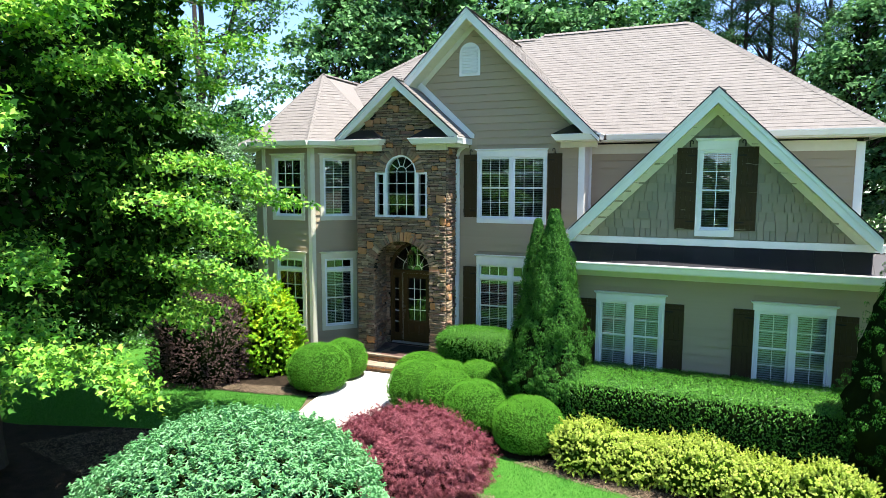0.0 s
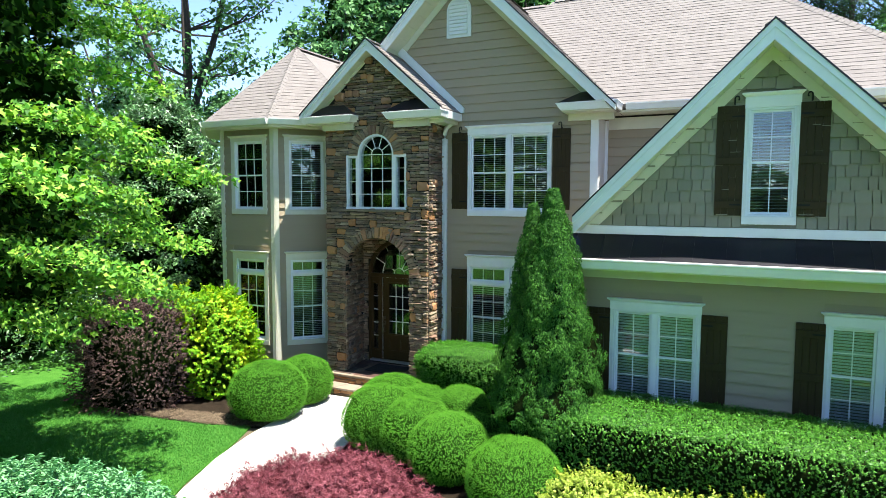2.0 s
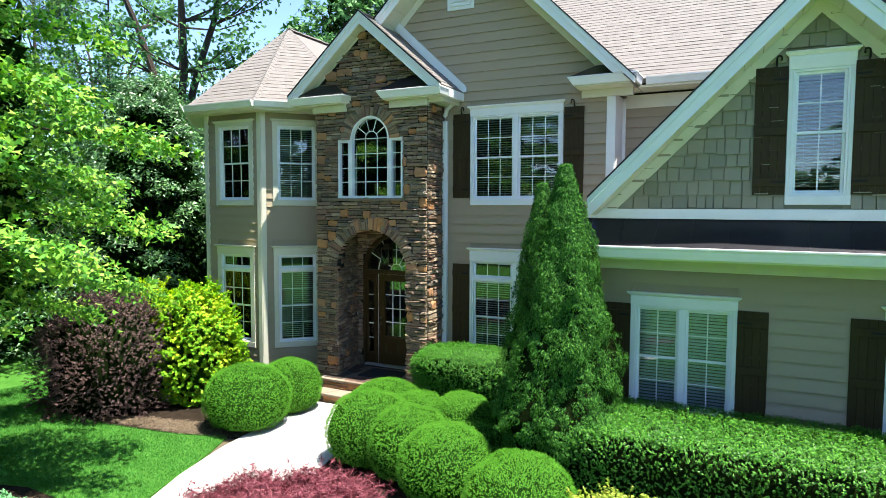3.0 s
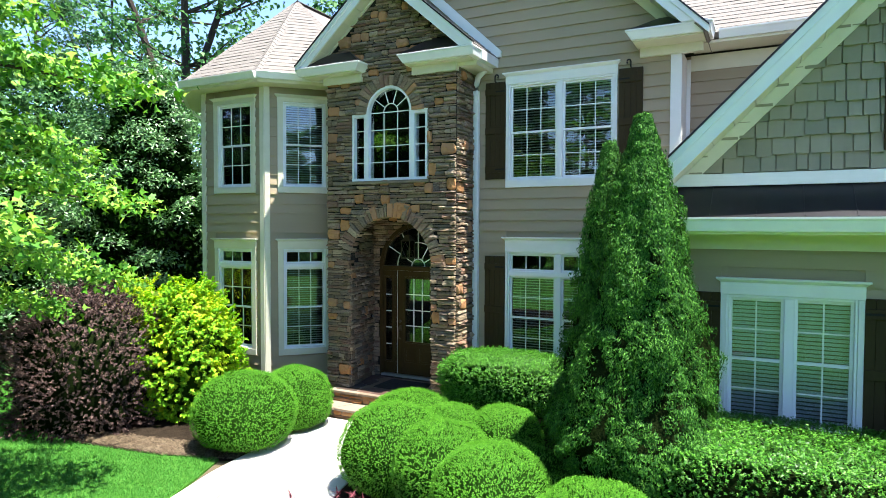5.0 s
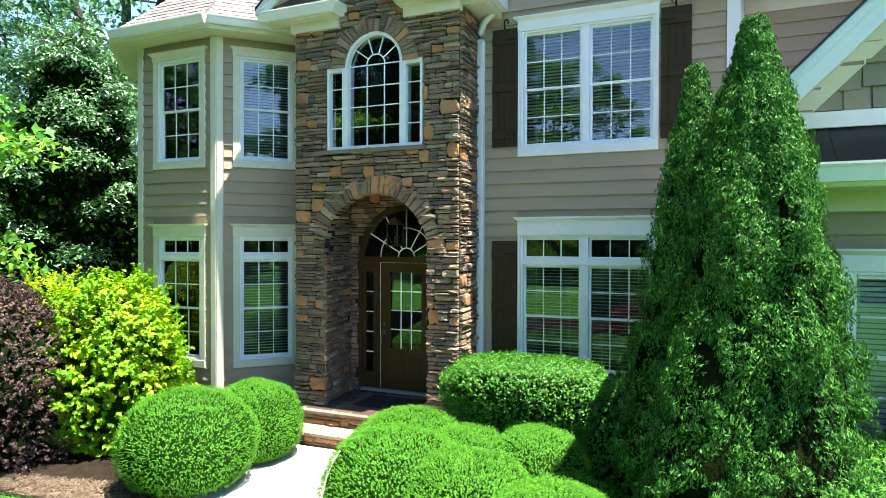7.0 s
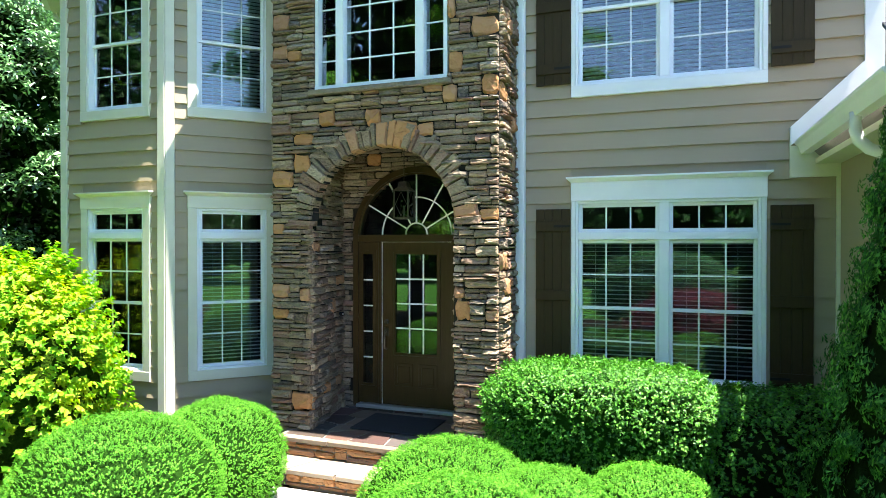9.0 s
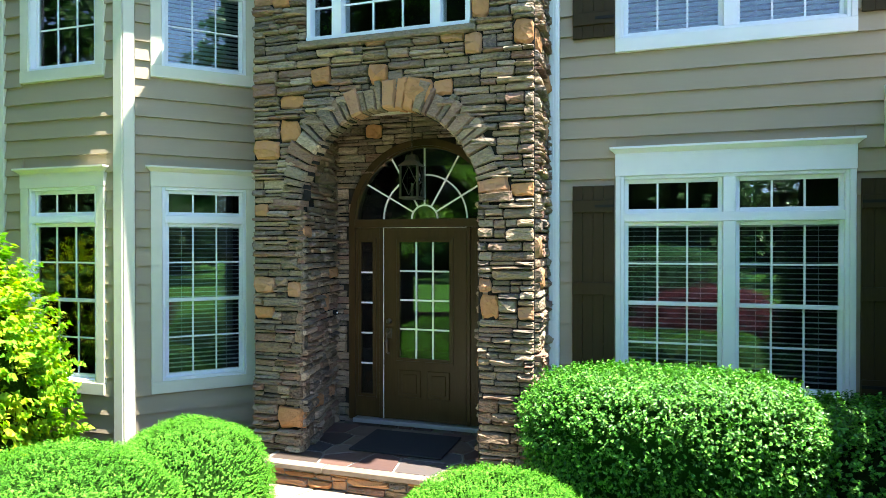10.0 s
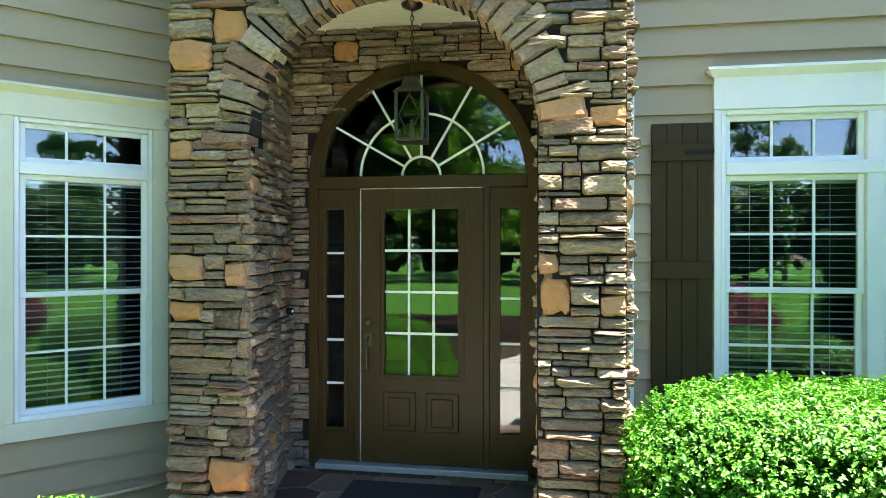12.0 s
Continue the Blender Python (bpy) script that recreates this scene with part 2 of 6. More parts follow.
# ---- ground ----
def sheet(name, outline, z0, z1, mat, label, category, kind="structure"):
    ob = new(name, Build().flat(outline, z0, z1).mesh(name, mat))
    return tagged(ob, label, category, kind=kind)


def ring(cx, cy, rx, ry, n=40, wob=0.0, seed=0):
    rnd = random.Random(seed)
    return [(cx + rx * (1 + wob * rnd.uniform(-1, 1)) * math.cos(2 * math.pi * i / n), cy + ry * (1 + wob * rnd.uniform(-1, 1)) * math.sin(2 * math.pi * i / n)) for i in range(n)]


sheet("ground", ring(0, 0, 400, 400, 48), -0.4, -0.03, EARTH, "brown woodland floor of leaf litter reaching the horizon", "ground")
LAWN_LEFT = [(-16, 3.0), (-6.6, 3.0), (-6.3, -1.0), (-5.9, -2.3), (-5.3, -3.1), (-4.5, -3.5), (-3.4, -3.55), (-1.9, -3.3), (-1.0, -3.0), (-0.75, -3.6), (-0.5, -4.3), (-0.2, -5.3), (0.1, -5.9), (-0.9, -5.8), (-2.0, -5.75), (-3.5, -6.2), (-5.5, -6.9), (-8, -7.2), (-16, -7.0)]
LAWN_RIGHT = [(1.4, -4.55), (2.6, -4.9), (3.5, -4.2), (4.4, -4.4), (5.2, -4.6), (6.2, -4.9), (7.6, -5.15), (10, -5.45), (14, -5.8), (14, -12.4), (6, -12.4), (4.4, -11.2), (2.8, -9.2), (1.7, -7.6), (1.0, -6.3), (0.6, -5.1)]
LAWN_STREET = [(-90, -14.5), (-8, -13.2), (0, -13.5), (3, -13.0), (4.4, -12.42), (14.02, -12.42), (14.02, -1.0), (90, -1.0), (90, -90), (-90, -90)]
sheet("lawn", LAWN_LEFT, -0.03, 0.0, LAWN, "mown green lawn beside the pale concrete path", "lawn")
sheet("lawn", LAWN_RIGHT, -0.03, 0.0, LAWN, "mown green lawn below the yellow shrubs", "lawn")
sheet("lawn", LAWN_STREET, -0.03, 0.0, LAWN, "wide mown front lawn towards the street", "lawn")
sheet("mulch_bed", [(-6.6, 3.0), (-6.3, -1.0), (-5.9, -2.3), (-5.3, -3.1), (-4.5, -3.5), (-3.4, -3.55), (-1.9, -3.32), (-0.7, -2.9), (-0.7, 1.2)], -0.03, 0.012, MULCH, "brown bark and pine straw bed along the house", "flower bed")
sheet("mulch_bed", [(0.5, 0.6), (0.5, -3.8), (1.4, -4.5), (2.55, -4.9), (3.5, -4.2), (4.4, -4.4), (5.2, -4.6), (6.2, -4.9), (7.6, -5.15), (10, -5.45), (12.5, -5.7), (12.5, -1.4), (4.4, -1.4), (4.4, 0.6)], -0.03, 0.012, MULCH, "shaded bark mulch bed under clipped shrubs", "flower bed")
sheet("mulch_bed", ring(3.45, -6.75, 1.15, 1.0, 24, 0.05, 2), -0.03, 0.014, MULCH, "pine straw bed round the red maple", "flower bed")
sheet("mulch_bed", [(-14, -7.02), (-8, -7.22), (-5.5, -6.92), (-3.5, -6.22), (-2, -5.77), (-0.9, -5.82), (0.1, -5.95), (1.2, -7.4), (2.6, -9.2), (4.4, -11.4), (3, -13), (0, -13.5), (-8, -13.2), (-14, -13.5)], -0.03, 0.01, MULCH, "shaded pine straw bed under the large maple", "flower bed")


def path_walk():
    """The curved front walk, in poured slabs with joints between."""
    line = [(-0.17, -0.72), (-0.15, -1.6), (-0.12, -2.4), (-0.02, -3.3), (0.22, -4.3), (0.6, -5.3), (1.15, -6.4), (1.95, -7.7), (3.0, -9.1), (3.9, -10.2)]
    half = 0.66
    walkway = thing("walkway", "pale sunlit concrete walkway curving to the stone steps", "walkway", kind="structure")
    pts = [Vector((x, y, 0)) for x, y in line]
    sides = []
    for i, p in enumerate(pts):
        d = (pts[min(i + 1, len(pts) - 1)] - pts[max(0, i - 1)]).normalized()
        n = Vector((-d.y, d.x, 0))
        wide = 1.12 if i == 0 else min(1.3, 1.06 + 0.07 * i)
        left, right = (wide, half) if n.x > 0 else (half, wide)
        sides.append((p + n * left, p - n * right, d))
    for i in range(len(sides) - 1):
        (a, b, d), (c, e, g) = sides[i], sides[i + 1]
        o1, o2 = d * 0.005, g * -0.005
        q = [a + o1, c + o2, e + o2, b + o1]
        part("slab", Build().flat([(p.x, p.y) for p in q], -0.06, 0.03), CONCRETE, walkway, bevel=0.006)


path_walk()

# ---- house: walls ----
T = 0.16


def wall(name, m, x0, x1, z0, z1, holes=(), label="taupe sided outer wall", top=None, mat=SIDING, thick=T):
    """A wall in its own x-z plane (y into the house), with openings through it. top: the outline's height at x, for gables."""
    b = Build()
    xs = sorted({x0, x1, *(h[0] for h in holes), *(h[1] for h in holes)})
    for a, c in zip(xs, xs[1:]):
        spans = sorted((h[2], h[3]) for h in holes if h[0] < c - 1e-6 and h[1] > a + 1e-6)
        z = z0
        for lo, hi in spans:
            if lo > z + 1e-6:
                b.box(a, c, 0, thick, z, lo)
            z = max(z, hi)
        if z < z1:
            b.box(a, c, 0, thick, z, z1)
    if top:
        b.upright([(x0, z1), (x1, z1), *[p for p in top]], 0, thick)
    ob = new(name, b.mesh(name, mat))
    ob.matrix_world = m
    return tagged(ob, label, "wall", kind="structure")


def lap_boards(parent, x0, x1, z0, z1, holes=(), width=0.188, edge=None, seed=1):
    """Lapped boards over a wall, each an object; edge(z): the span of x at that height."""
    rnd = random.Random(seed)
    z = z0
    while z < z1 - 0.02:
        zt = min(z + width, z1)
        a, c = (x0, x1) if edge is None else edge(z + width * 0.5)
        a, c = max(a, x0), min(c, x1)
        cuts = sorted((h[0], h[1]) for h in holes if h[2] < zt - 0.02 and h[3] > z + 0.02)
        runs, s = [], a
        for lo, hi in cuts:
            if lo > s + 0.02:
                runs.append((s, min(lo, c)))
            s = max(s, hi)
        if c > s + 0.02:
            runs.append((s, c))
        for lo, hi in runs:
            b = Build()
            p, q = -0.034 - rnd.uniform(0, 0.002), -0.004
            b.v += [(lo, p, z - 0.012), (hi, p, z - 0.012), (hi, -0.001, z - 0.012), (lo, -0.001, z - 0.012), (lo, q, zt), (hi, q, zt), (hi, -0.001, zt), (lo, -0.001, zt)]
            b.f += [(0, 1, 2, 3), (4, 7, 6, 5), (0, 4, 5, 1), (2, 6, 7, 3), (0, 3, 7, 4), (1, 5, 6, 2)]
            part("siding_board", b, SIDING, parent)
        z = zt


def at(x, y, z=0.0, turn=0.0):
    return pose(x, y, z, 0, 0, turn)


COUNT = {"window": 0}


def double_hung(parent, x0, x1, z0, z1, cols, rows, split):
    """Two sashes with muntins and panes between x0..x1, z0..z1."""
    for name, lo, hi, y in (("upper_sash", split - 0.018, z1, 0.012), ("lower_sash", z0, split + 0.018, 0.035)):
        f = 0.036
        sash = part(name, B((x0, x0 + f, y, y + 0.03, lo, hi), (x1 - f, x1, y, y + 0.03, lo, hi), (x0 + f, x1 - f, y, y + 0.03, lo, lo + f), (x0 + f, x1 - f, y, y + 0.03, hi - f, hi)), VINYL, parent, bevel=0.003)
        grid = Build()
        gx0, gx1, gz0, gz1 = x0 + f, x1 - f, lo + f, hi - f
        for i in range(1, cols):
            x = gx0 + (gx1 - gx0) * i / cols
            grid.box(x - 0.008, x + 0.008, y + 0.008, y + 0.016, gz0, gz1)
        for j in range(1, rows):
            z = gz0 + (gz1 - gz0) * j / rows
            grid.box(gx0, gx1, y + 0.009, y + 0.0155, z - 0.008, z + 0.008)
        part("glazing_grid", grid, VINYL, sash)
        pane = part("pane", B((gx0 - 0.005, gx1 + 0.005, y + 0.018, y + 0.022, gz0 - 0.005, gz1 + 0.005)), GLASS, sash)
        pane.visible_shadow = False


def fixed_light(parent, x0, x1, z0, z1, cols):
    f, y = 0.036, 0.015
    sash = part("transom", B((x0, x0 + f, y, y + 0.03, z0, z1), (x1 - f, x1, y, y + 0.03, z0, z1), (x0 + f, x1 - f, y, y + 0.03, z0, z0 + f), (x0 + f, x1 - f, y, y + 0.03, z1 - f, z1)), VINYL, parent, bevel=0.003)
    grid = Build()
    for i in range(1, cols):
        x = x0 + f + (x1 - x0 - 2 * f) * i / cols
        grid.box(x - 0.008, x + 0.008, y + 0.008, y + 0.016, z0 + f, z1 - f)
    part("glazing_grid", grid, VINYL, sash)
    pane = part("pane", B((x0 + f - 0.005, x1 - f + 0.005, y + 0.018, y + 0.022, z0 + f - 0.005, z1 - f + 0.005)), GLASS, sash)
    pane.visible_shadow = False


def blind(m, x0, x1, z0, z1, tilt, label):
    """A raised-cord slatted blind hanging inside a window."""
    b = thing("window_blind", label, "window blind", m, group="window blinds")
    part("headrail", B((x0, x1, 0.075, 0.12, z1 - 0.04, z1)), BLIND, b)
    s = Build()
    s.box(x0 + 0.005, x1 - 0.005, -0.024, 0.024, -0.0014, 0.0014)
    me = s.mesh("slat", BLIND)
    n = int((z1 - z0 - 0.06) / 0.046)
    for i in range(n):
        ob = part("slat", me, BLIND, b)
        ob.matrix_local = pose(0, 0.10, z1 - 0.07 - i * 0.046, tilt, 0, 0)
    for x in (x0 + (x1 - x0) * 0.2, x1 - (x1 - x0) * 0.2):
        part("cord", B((x - 0.0015, x + 0.0015, 0.073, 0.076, z1 - 0.06 - n * 0.046, z1 - 0.03)), BLIND, b)
    part("bottom_rail", B((x0 + 0.005, x1 - 0.005, 0.085, 0.115, z1 - 0.095 - n * 0.046, z1 - 0.075 - n * 0.046)), BLIND, b)
    return b


def window(m, w, z0, z1, units, transom=0.0, cols=3, rows=2, head=0.2, side=0.09, sill=0.13, label="", tilt=12, casing=TRIM, split=0.5):
    """A cased window: w and z0..z1 the outside of its casing, in a wall's plane with y into the house."""
    COUNT["window"] += 1
    win = thing("window_%d" % COUNT["window"], label, "window", m, kind="structure")
    h = w / 2
    part("side_casing", B((-h, -h + side, -0.045, 0.03, z0 + sill, z1 - head)), casing, win, bevel=0.004)
    part("side_casing", B((h - side, h, -0.045, 0.03, z0 + sill, z1 - head)), casing, win, bevel=0.004)
    hd = part("head_casing", B((-h - 0.005, h + 0.005, -0.05, 0.03, z1 - head, z1 - 0.045)), casing, win, bevel=0.004)
    crown = Build().slab([(-h - 0.005, -0.05, z1 - 0.05), (h + 0.005, -0.05, z1 - 0.05), (h + 0.005, 0.0, z1 - 0.05), (-h - 0.005, 0.0, z1 - 0.05)],
                         [(-h - 0.045, -0.1, z1 - 0.012), (h + 0.045, -0.1, z1 - 0.012), (h + 0.045, 0.0, z1 - 0.012), (-h - 0.045, 0.0, z1 - 0.012)])
    crown.box(-h - 0.05, h + 0.05, -0.105, 0.0, z1 - 0.012, z1 + 0.006)
    part("crown_moulding", crown, casing, hd)
    part("sill_casing", B((-h, h, -0.05, 0.03, z0, z0 + sill)), casing, win, bevel=0.004)
    a, c, lo, hi = -h + side, h - side, z0 + sill, z1 - head
    uw = (c - a) / units
    jamb = Build()
    jamb.box(a, a + 0.03, -0.03, 0.12, lo, hi).box(c - 0.03, c, -0.03, 0.12, lo, hi).box(a + 0.03, c - 0.03, -0.03, 0.12, lo, lo + 0.03).box(a + 0.03, c - 0.03, -0.03, 0.12, hi - 0.03, hi)
    part("window_frame", jamb, VINYL, win, bevel=0.004)
    for i in range(1, units):
        x = a + uw * i
        part("mullion", B((x - 0.05, x + 0.05, -0.028, 0.118, lo + 0.03, hi - 0.03)), VINYL, win, bevel=0.004)
    top = hi
    if transom:
        top = hi - transom
        part("transom_bar", B((a + 0.03, c - 0.03, -0.034, 0.116, top - 0.04, top + 0.04)), VINYL, win, bevel=0.004)
    for i in range(units):
        l = a + uw * i + (0.03 if i == 0 else 0.05)
        r = a + uw * (i + 1) - (0.03 if i == units - 1 else 0.05)
        if transom:
            fixed_light(win, l, r, top + 0.04, hi - 0.03, cols)
        zt = (top - 0.04) if transom else hi - 0.03
        double_hung(win, l, r, lo + 0.03, zt, cols, rows, lo + 0.03 + (zt - lo - 0.03) * split)
        if tilt is not None:
            blind(m, l + 0.01, r - 0.01, lo + 0.04, zt - 0.01, tilt, "white slatted blind lowered inside the window")
    return win


def hole(cx, w, z0, z1, side=0.07):
    return (cx - w / 2 + side, cx + w / 2 - side, z0 + 0.08, z1 - 0.12)


def shutter(m, w, z0, z1, label, group, side):
    """A board-and-batten shutter with iron hardware; m in the wall's plane."""
    s = thing("shutter", label, "shutter", m, group=group)
    n, h = 4, w / 2
    for i in range(n):
        a = -h + w * i / n
        part("board", B((a + 0.001, a + w / n - 0.001, -0.055, -0.03, z0, z1)), SHUTTER, s, bevel=0.0025)
    part("backing", B((-h + 0.005, h - 0.005, -0.032, -0.022, z0 + 0.01, z1 - 0.01)), SHUTTER, s)
    for z in (z0 + (z1 - z0) * 0.1, z0 + (z1 - z0) * 0.5, z0 + (z1 - z0) * 0.9):
        bt = part("batten", B((-h + 0.002, h - 0.002, -0.078, -0.054, z - 0.055, z + 0.055)), SHUTTER, s, bevel=0.003)
        if abs(z - (z0 + z1) / 2) > 0.1:
            e = h * side
            part("strap_hinge", Build().box(min(e, e - side * 0.17), max(e, e - side * 0.17), -0.084, -0.077, z - 0.012, z + 0.012), IRON, bt, "black iron strap hinge")
    return s


def shutter_hook(m, side):
    hk = thing("shutter_hook", "small black iron scroll hook above the shutter", "hook", m, group="shutter hooks")
    pts = [(0, -0.0, -0.08), (0, -0.07, -0.08), (0, -0.075, 0.0)] + [(side * (0.03 - 0.03 * math.cos(a)), -0.075, 0.035 * math.sin(a)) for a in (0.3, 0.9, 1.5, 2.1, 2.7, 3.3, 4.0)]
    part("scroll", Build().tube(pts, 0.012, 6), IRON, hk, smooth=True)


MAIN = at(0, 0.72)
GX, GZ, GS = 1.82, 9.36, 0.98     # the tall gable on its wall: middle, apex, slope
WU = (2.895, 1.89, 4.05, 6.0)
WL = (2.895, 1.88, 0.92, 3.19)
holes = [hole(*WU), hole(*WL)]


def tall_edge(z):
    d = max(0.0, (GZ - z) / GS)
    return GX - d, GX + d


w1 = wall("wall_main", MAIN, 1.2, 4.76, 0, 6.0, holes, "taupe lap-sided front wall under the tall gable")
part("gable_sheathing", Build().upright([(-1.3, 6.0), (4.76, 6.0), (4.76, GZ - GS * (4.76 - GX)), (GX, GZ), (-1.3, GZ - GS * (GX + 1.3))], 0, T), SIDING, w1)
lap_boards(w1, 1.3, 4.66, 0.3, 6.316, [(c - w / 2, c + w / 2, a, b) for c, w, a, b in (WU, WL)], edge=tall_edge)
lap_boards(w1, -1.2, 4.66, 6.316, 9.3, (), edge=tall_edge, seed=2)
part("corner_board", B((4.64, 4.79, -0.05, 0.03, 0.3, 6.05)), TRIM, w1, "white painted corner board", bevel=0.004)
part("corner_return", B((4.763, 4.80, -0.046, 0.62, 0.3, 6.05)), TRIM, w1)
window(MAIN @ at(WU[0], 0), WU[1], WU[2], WU[3], 2, head=0.19, side=0.045, sill=0.12, label="white double window with drawn blinds and a crown head", tilt=-14)
window(MAIN @ at(WL[0], 0), WL[1], WL[2], WL[3], 2, transom=0.37, head=0.25, side=0.045, label="white double window with transoms, blinds half open", tilt=4)
for cx, sd in ((1.76, 1), (4.05, -1)):
    shutter(MAIN @ at(cx, 0), 0.37, 4.2, 5.87, "dark brown board-and-batten shutter by the upper window", "house shutters", sd)
    shutter(MAIN @ at(cx, 0), 0.37, 1.0, 2.86, "dark brown board-and-batten shutter by the lower window", "house shutters", sd)
    shutter_hook(MAIN @ at(cx, 0, 5.96), sd)

REC = at(0, 1.35)
w2 = wall("wall_recessed", REC, 4.6, 10.8, 0, 6.1, (), "taupe lap-sided recessed upper wall under the gutter")
lap_boards(w2, 4.86, 10.66, 4.2, 5.9, (), seed=4)
part("corner_board", B((4.70, 4.86, -0.04, 0.02, 3.4, 6.05)), TRIM, w2, bevel=0.004)
part("corner_board", B((10.66, 10.83, -0.045, 0.02, 3.2, 6.05)), TRIM, w2, bevel=0.004)
part("frieze_board", B((4.863, 10.657, -0.036, 0.02, 5.86, 6.1)), CREAM, w2, "cream frieze board")
wall("wall_east", at(10.82, 1.35) @ pose(0, 0, 0, 0, 0, 90), 0.0, 8.5, 0, 6.1, (), "taupe side wall of the house")
wall("wall_north_back", at(-6.0, 9.9), 0, 16.82, 0, 6.1, (), "plain back wall of the house")

# the garage wing
WING = at(0, -1.5)
AX, AZ, AS = 7.78, 6.72, 1.0
G4, G3, GU = (6.235, 1.41, 0.98, 2.79), (9.305, 1.41, 0.98, 2.79), (7.81, 0.73, 4.05, 6.0)
wing_holes = [hole(*g) for g in (G4, G3)]
w3 = wall("wall_wing", WING, 4.45, 11.12, 0, 3.6, wing_holes, "taupe lap-sided front wall of the garage wing")
lap_boards(w3, 4.58, 10.98, 0.3, 3.45, [(c - w / 2, c + w / 2, a, b) for c, w, a, b in (G4, G3)], seed=7)
for a, b in ((4.42, 4.58), (10.98, 11.15)):
    part("corner_board", B((a, b, -0.04, 0.02, 0.3, 3.45)), TRIM, w3, bevel=0.004)
w4 = wall("wall_wing_gable", WING, 4.6, 10.96, 3.6, 4.0, (), "shake-sided gable of the garage wing", mat=SHAKE)
bm_g = Build()
gh = hole(*GU)
bm_g.upright([(4.9, 4.0), (gh[0], 4.0), (gh[0], AZ - AS * (AX - gh[0]))], 0, T)
bm_g.upright([(gh[1], 4.0), (10.66, 4.0), (gh[1], AZ - AS * (gh[1] - AX))], 0, T)
bm_g.box(gh[0], gh[1], 0, T, 4.0, gh[2])
bm_g.upright([(gh[0], gh[3]), (gh[1], gh[3]), (gh[1], AZ - AS * (gh[1] - AX)), (AX, AZ), (gh[0], AZ - AS * (AX - gh[0]))], 0, T)
part("gable_sheathing", bm_g, SHAKE, w4)
part("band_board", B((4.85, 10.72, -0.06, 0.02, 3.85, 3.99)), TRIM, w4, "white horizontal band board", bevel=0.004)
rnd = random.Random(5)
z = 4.0
while z < AZ - 0.1:
    d = AZ - z - 0.02
    x = AX - d - rnd.uniform(0, 0.2)
    while x < AX + d:
        w = rnd.uniform(0.10, 0.23)
        lo, hi = max(x, AX - d), min(x + w, AX + d)
        zt = z + 0.21
        c = 0.5 * (lo + hi)
        blocked = GU[0] - GU[1] / 2 < c < GU[0] + GU[1] / 2 and z < GU[3] and zt > GU[2]
        if hi - lo > 0.05 and not blocked:
            if lo < GU[0] - GU[1] / 2 < hi and z < GU[3]:
                hi = GU[0] - GU[1] / 2
            if lo < GU[0] + GU[1] / 2 < hi and z < GU[3]:
                lo = GU[0] + GU[1] / 2
            dz = rnd.choice((0, 0, 0, -0.022, 0.012))
            b = Build()
            p = -0.044 - rnd.uniform(0, 0.014)
            l, h2 = lo + 0.008, hi - 0.008
            def lim(xx, zz):
                return min(zz, AZ - AS * abs(xx - AX) + 0.01)
            b.v += [(l, p, z + dz), (h2, p, z + dz), (h2, -0.001, z + dz), (l, -0.001, z + dz), (l, -0.01, lim(l, zt)), (h2, -0.01, lim(h2, zt)), (h2, -0.001, lim(h2, zt)), (l, -0.001, lim(l, zt))]
            b.f += [(0, 1, 2, 3), (4, 7, 6, 5), (0, 4, 5, 1), (2, 6, 7, 3), (0, 3, 7, 4), (1, 5, 6, 2)]
            part("shake", b, SHAKE, w4)
        x += w
    z += 0.187
window(WING @ at(G4[0], 0), G4[1], G4[2], G4[3], 2, head=0.19, side=0.06, label="white double window with closed blinds above the hedge", tilt=-50, cols=2)
window(WING @ at(G3[0], 0), G3[1], G3[2], G3[3], 2, head=0.19, side=0.06, label="white double window with closed blinds above the hedge", tilt=-50, cols=2)
window(WING @ at(GU[0], 0), GU[1], GU[2], GU[3], 1, head=0.22, side=0.05, sill=0.12, label="narrow white gable window with half-open blind", tilt=-12, cols=2)
for cx, sd in ((7.13, -1), (8.43, 1), (5.34, 1), (10.2, -1)):
    shutter(WING @ at(cx, 0), 0.38, 1.0, 2.62, "dark brown board-and-batten shutter by the wing window", "house shutters", sd)
for cx, sd in ((7.25, 1), (8.36, -1)):
    shutter(WING @ at(cx, 0), 0.38, 4.18, 5.83, "dark brown board-and-batten shutter on the gable", "house shutters", sd)
    shutter_hook(WING @ at(cx + 0.05 * sd, 0, 5.93), sd)
wall("wall_wing_west", at(4.45, 0.72) @ pose(0, 0, 0, 0, 0, -90), 0, 2.22, 0, 3.6, (), "taupe side wall of the garage wing")
wall("wall_wing_east", at(11.12, -1.5) @ pose(0, 0, 0, 0, 0, 90), 0.0, 2.85, 0, 3.6, (), "taupe side wall of the garage wing")

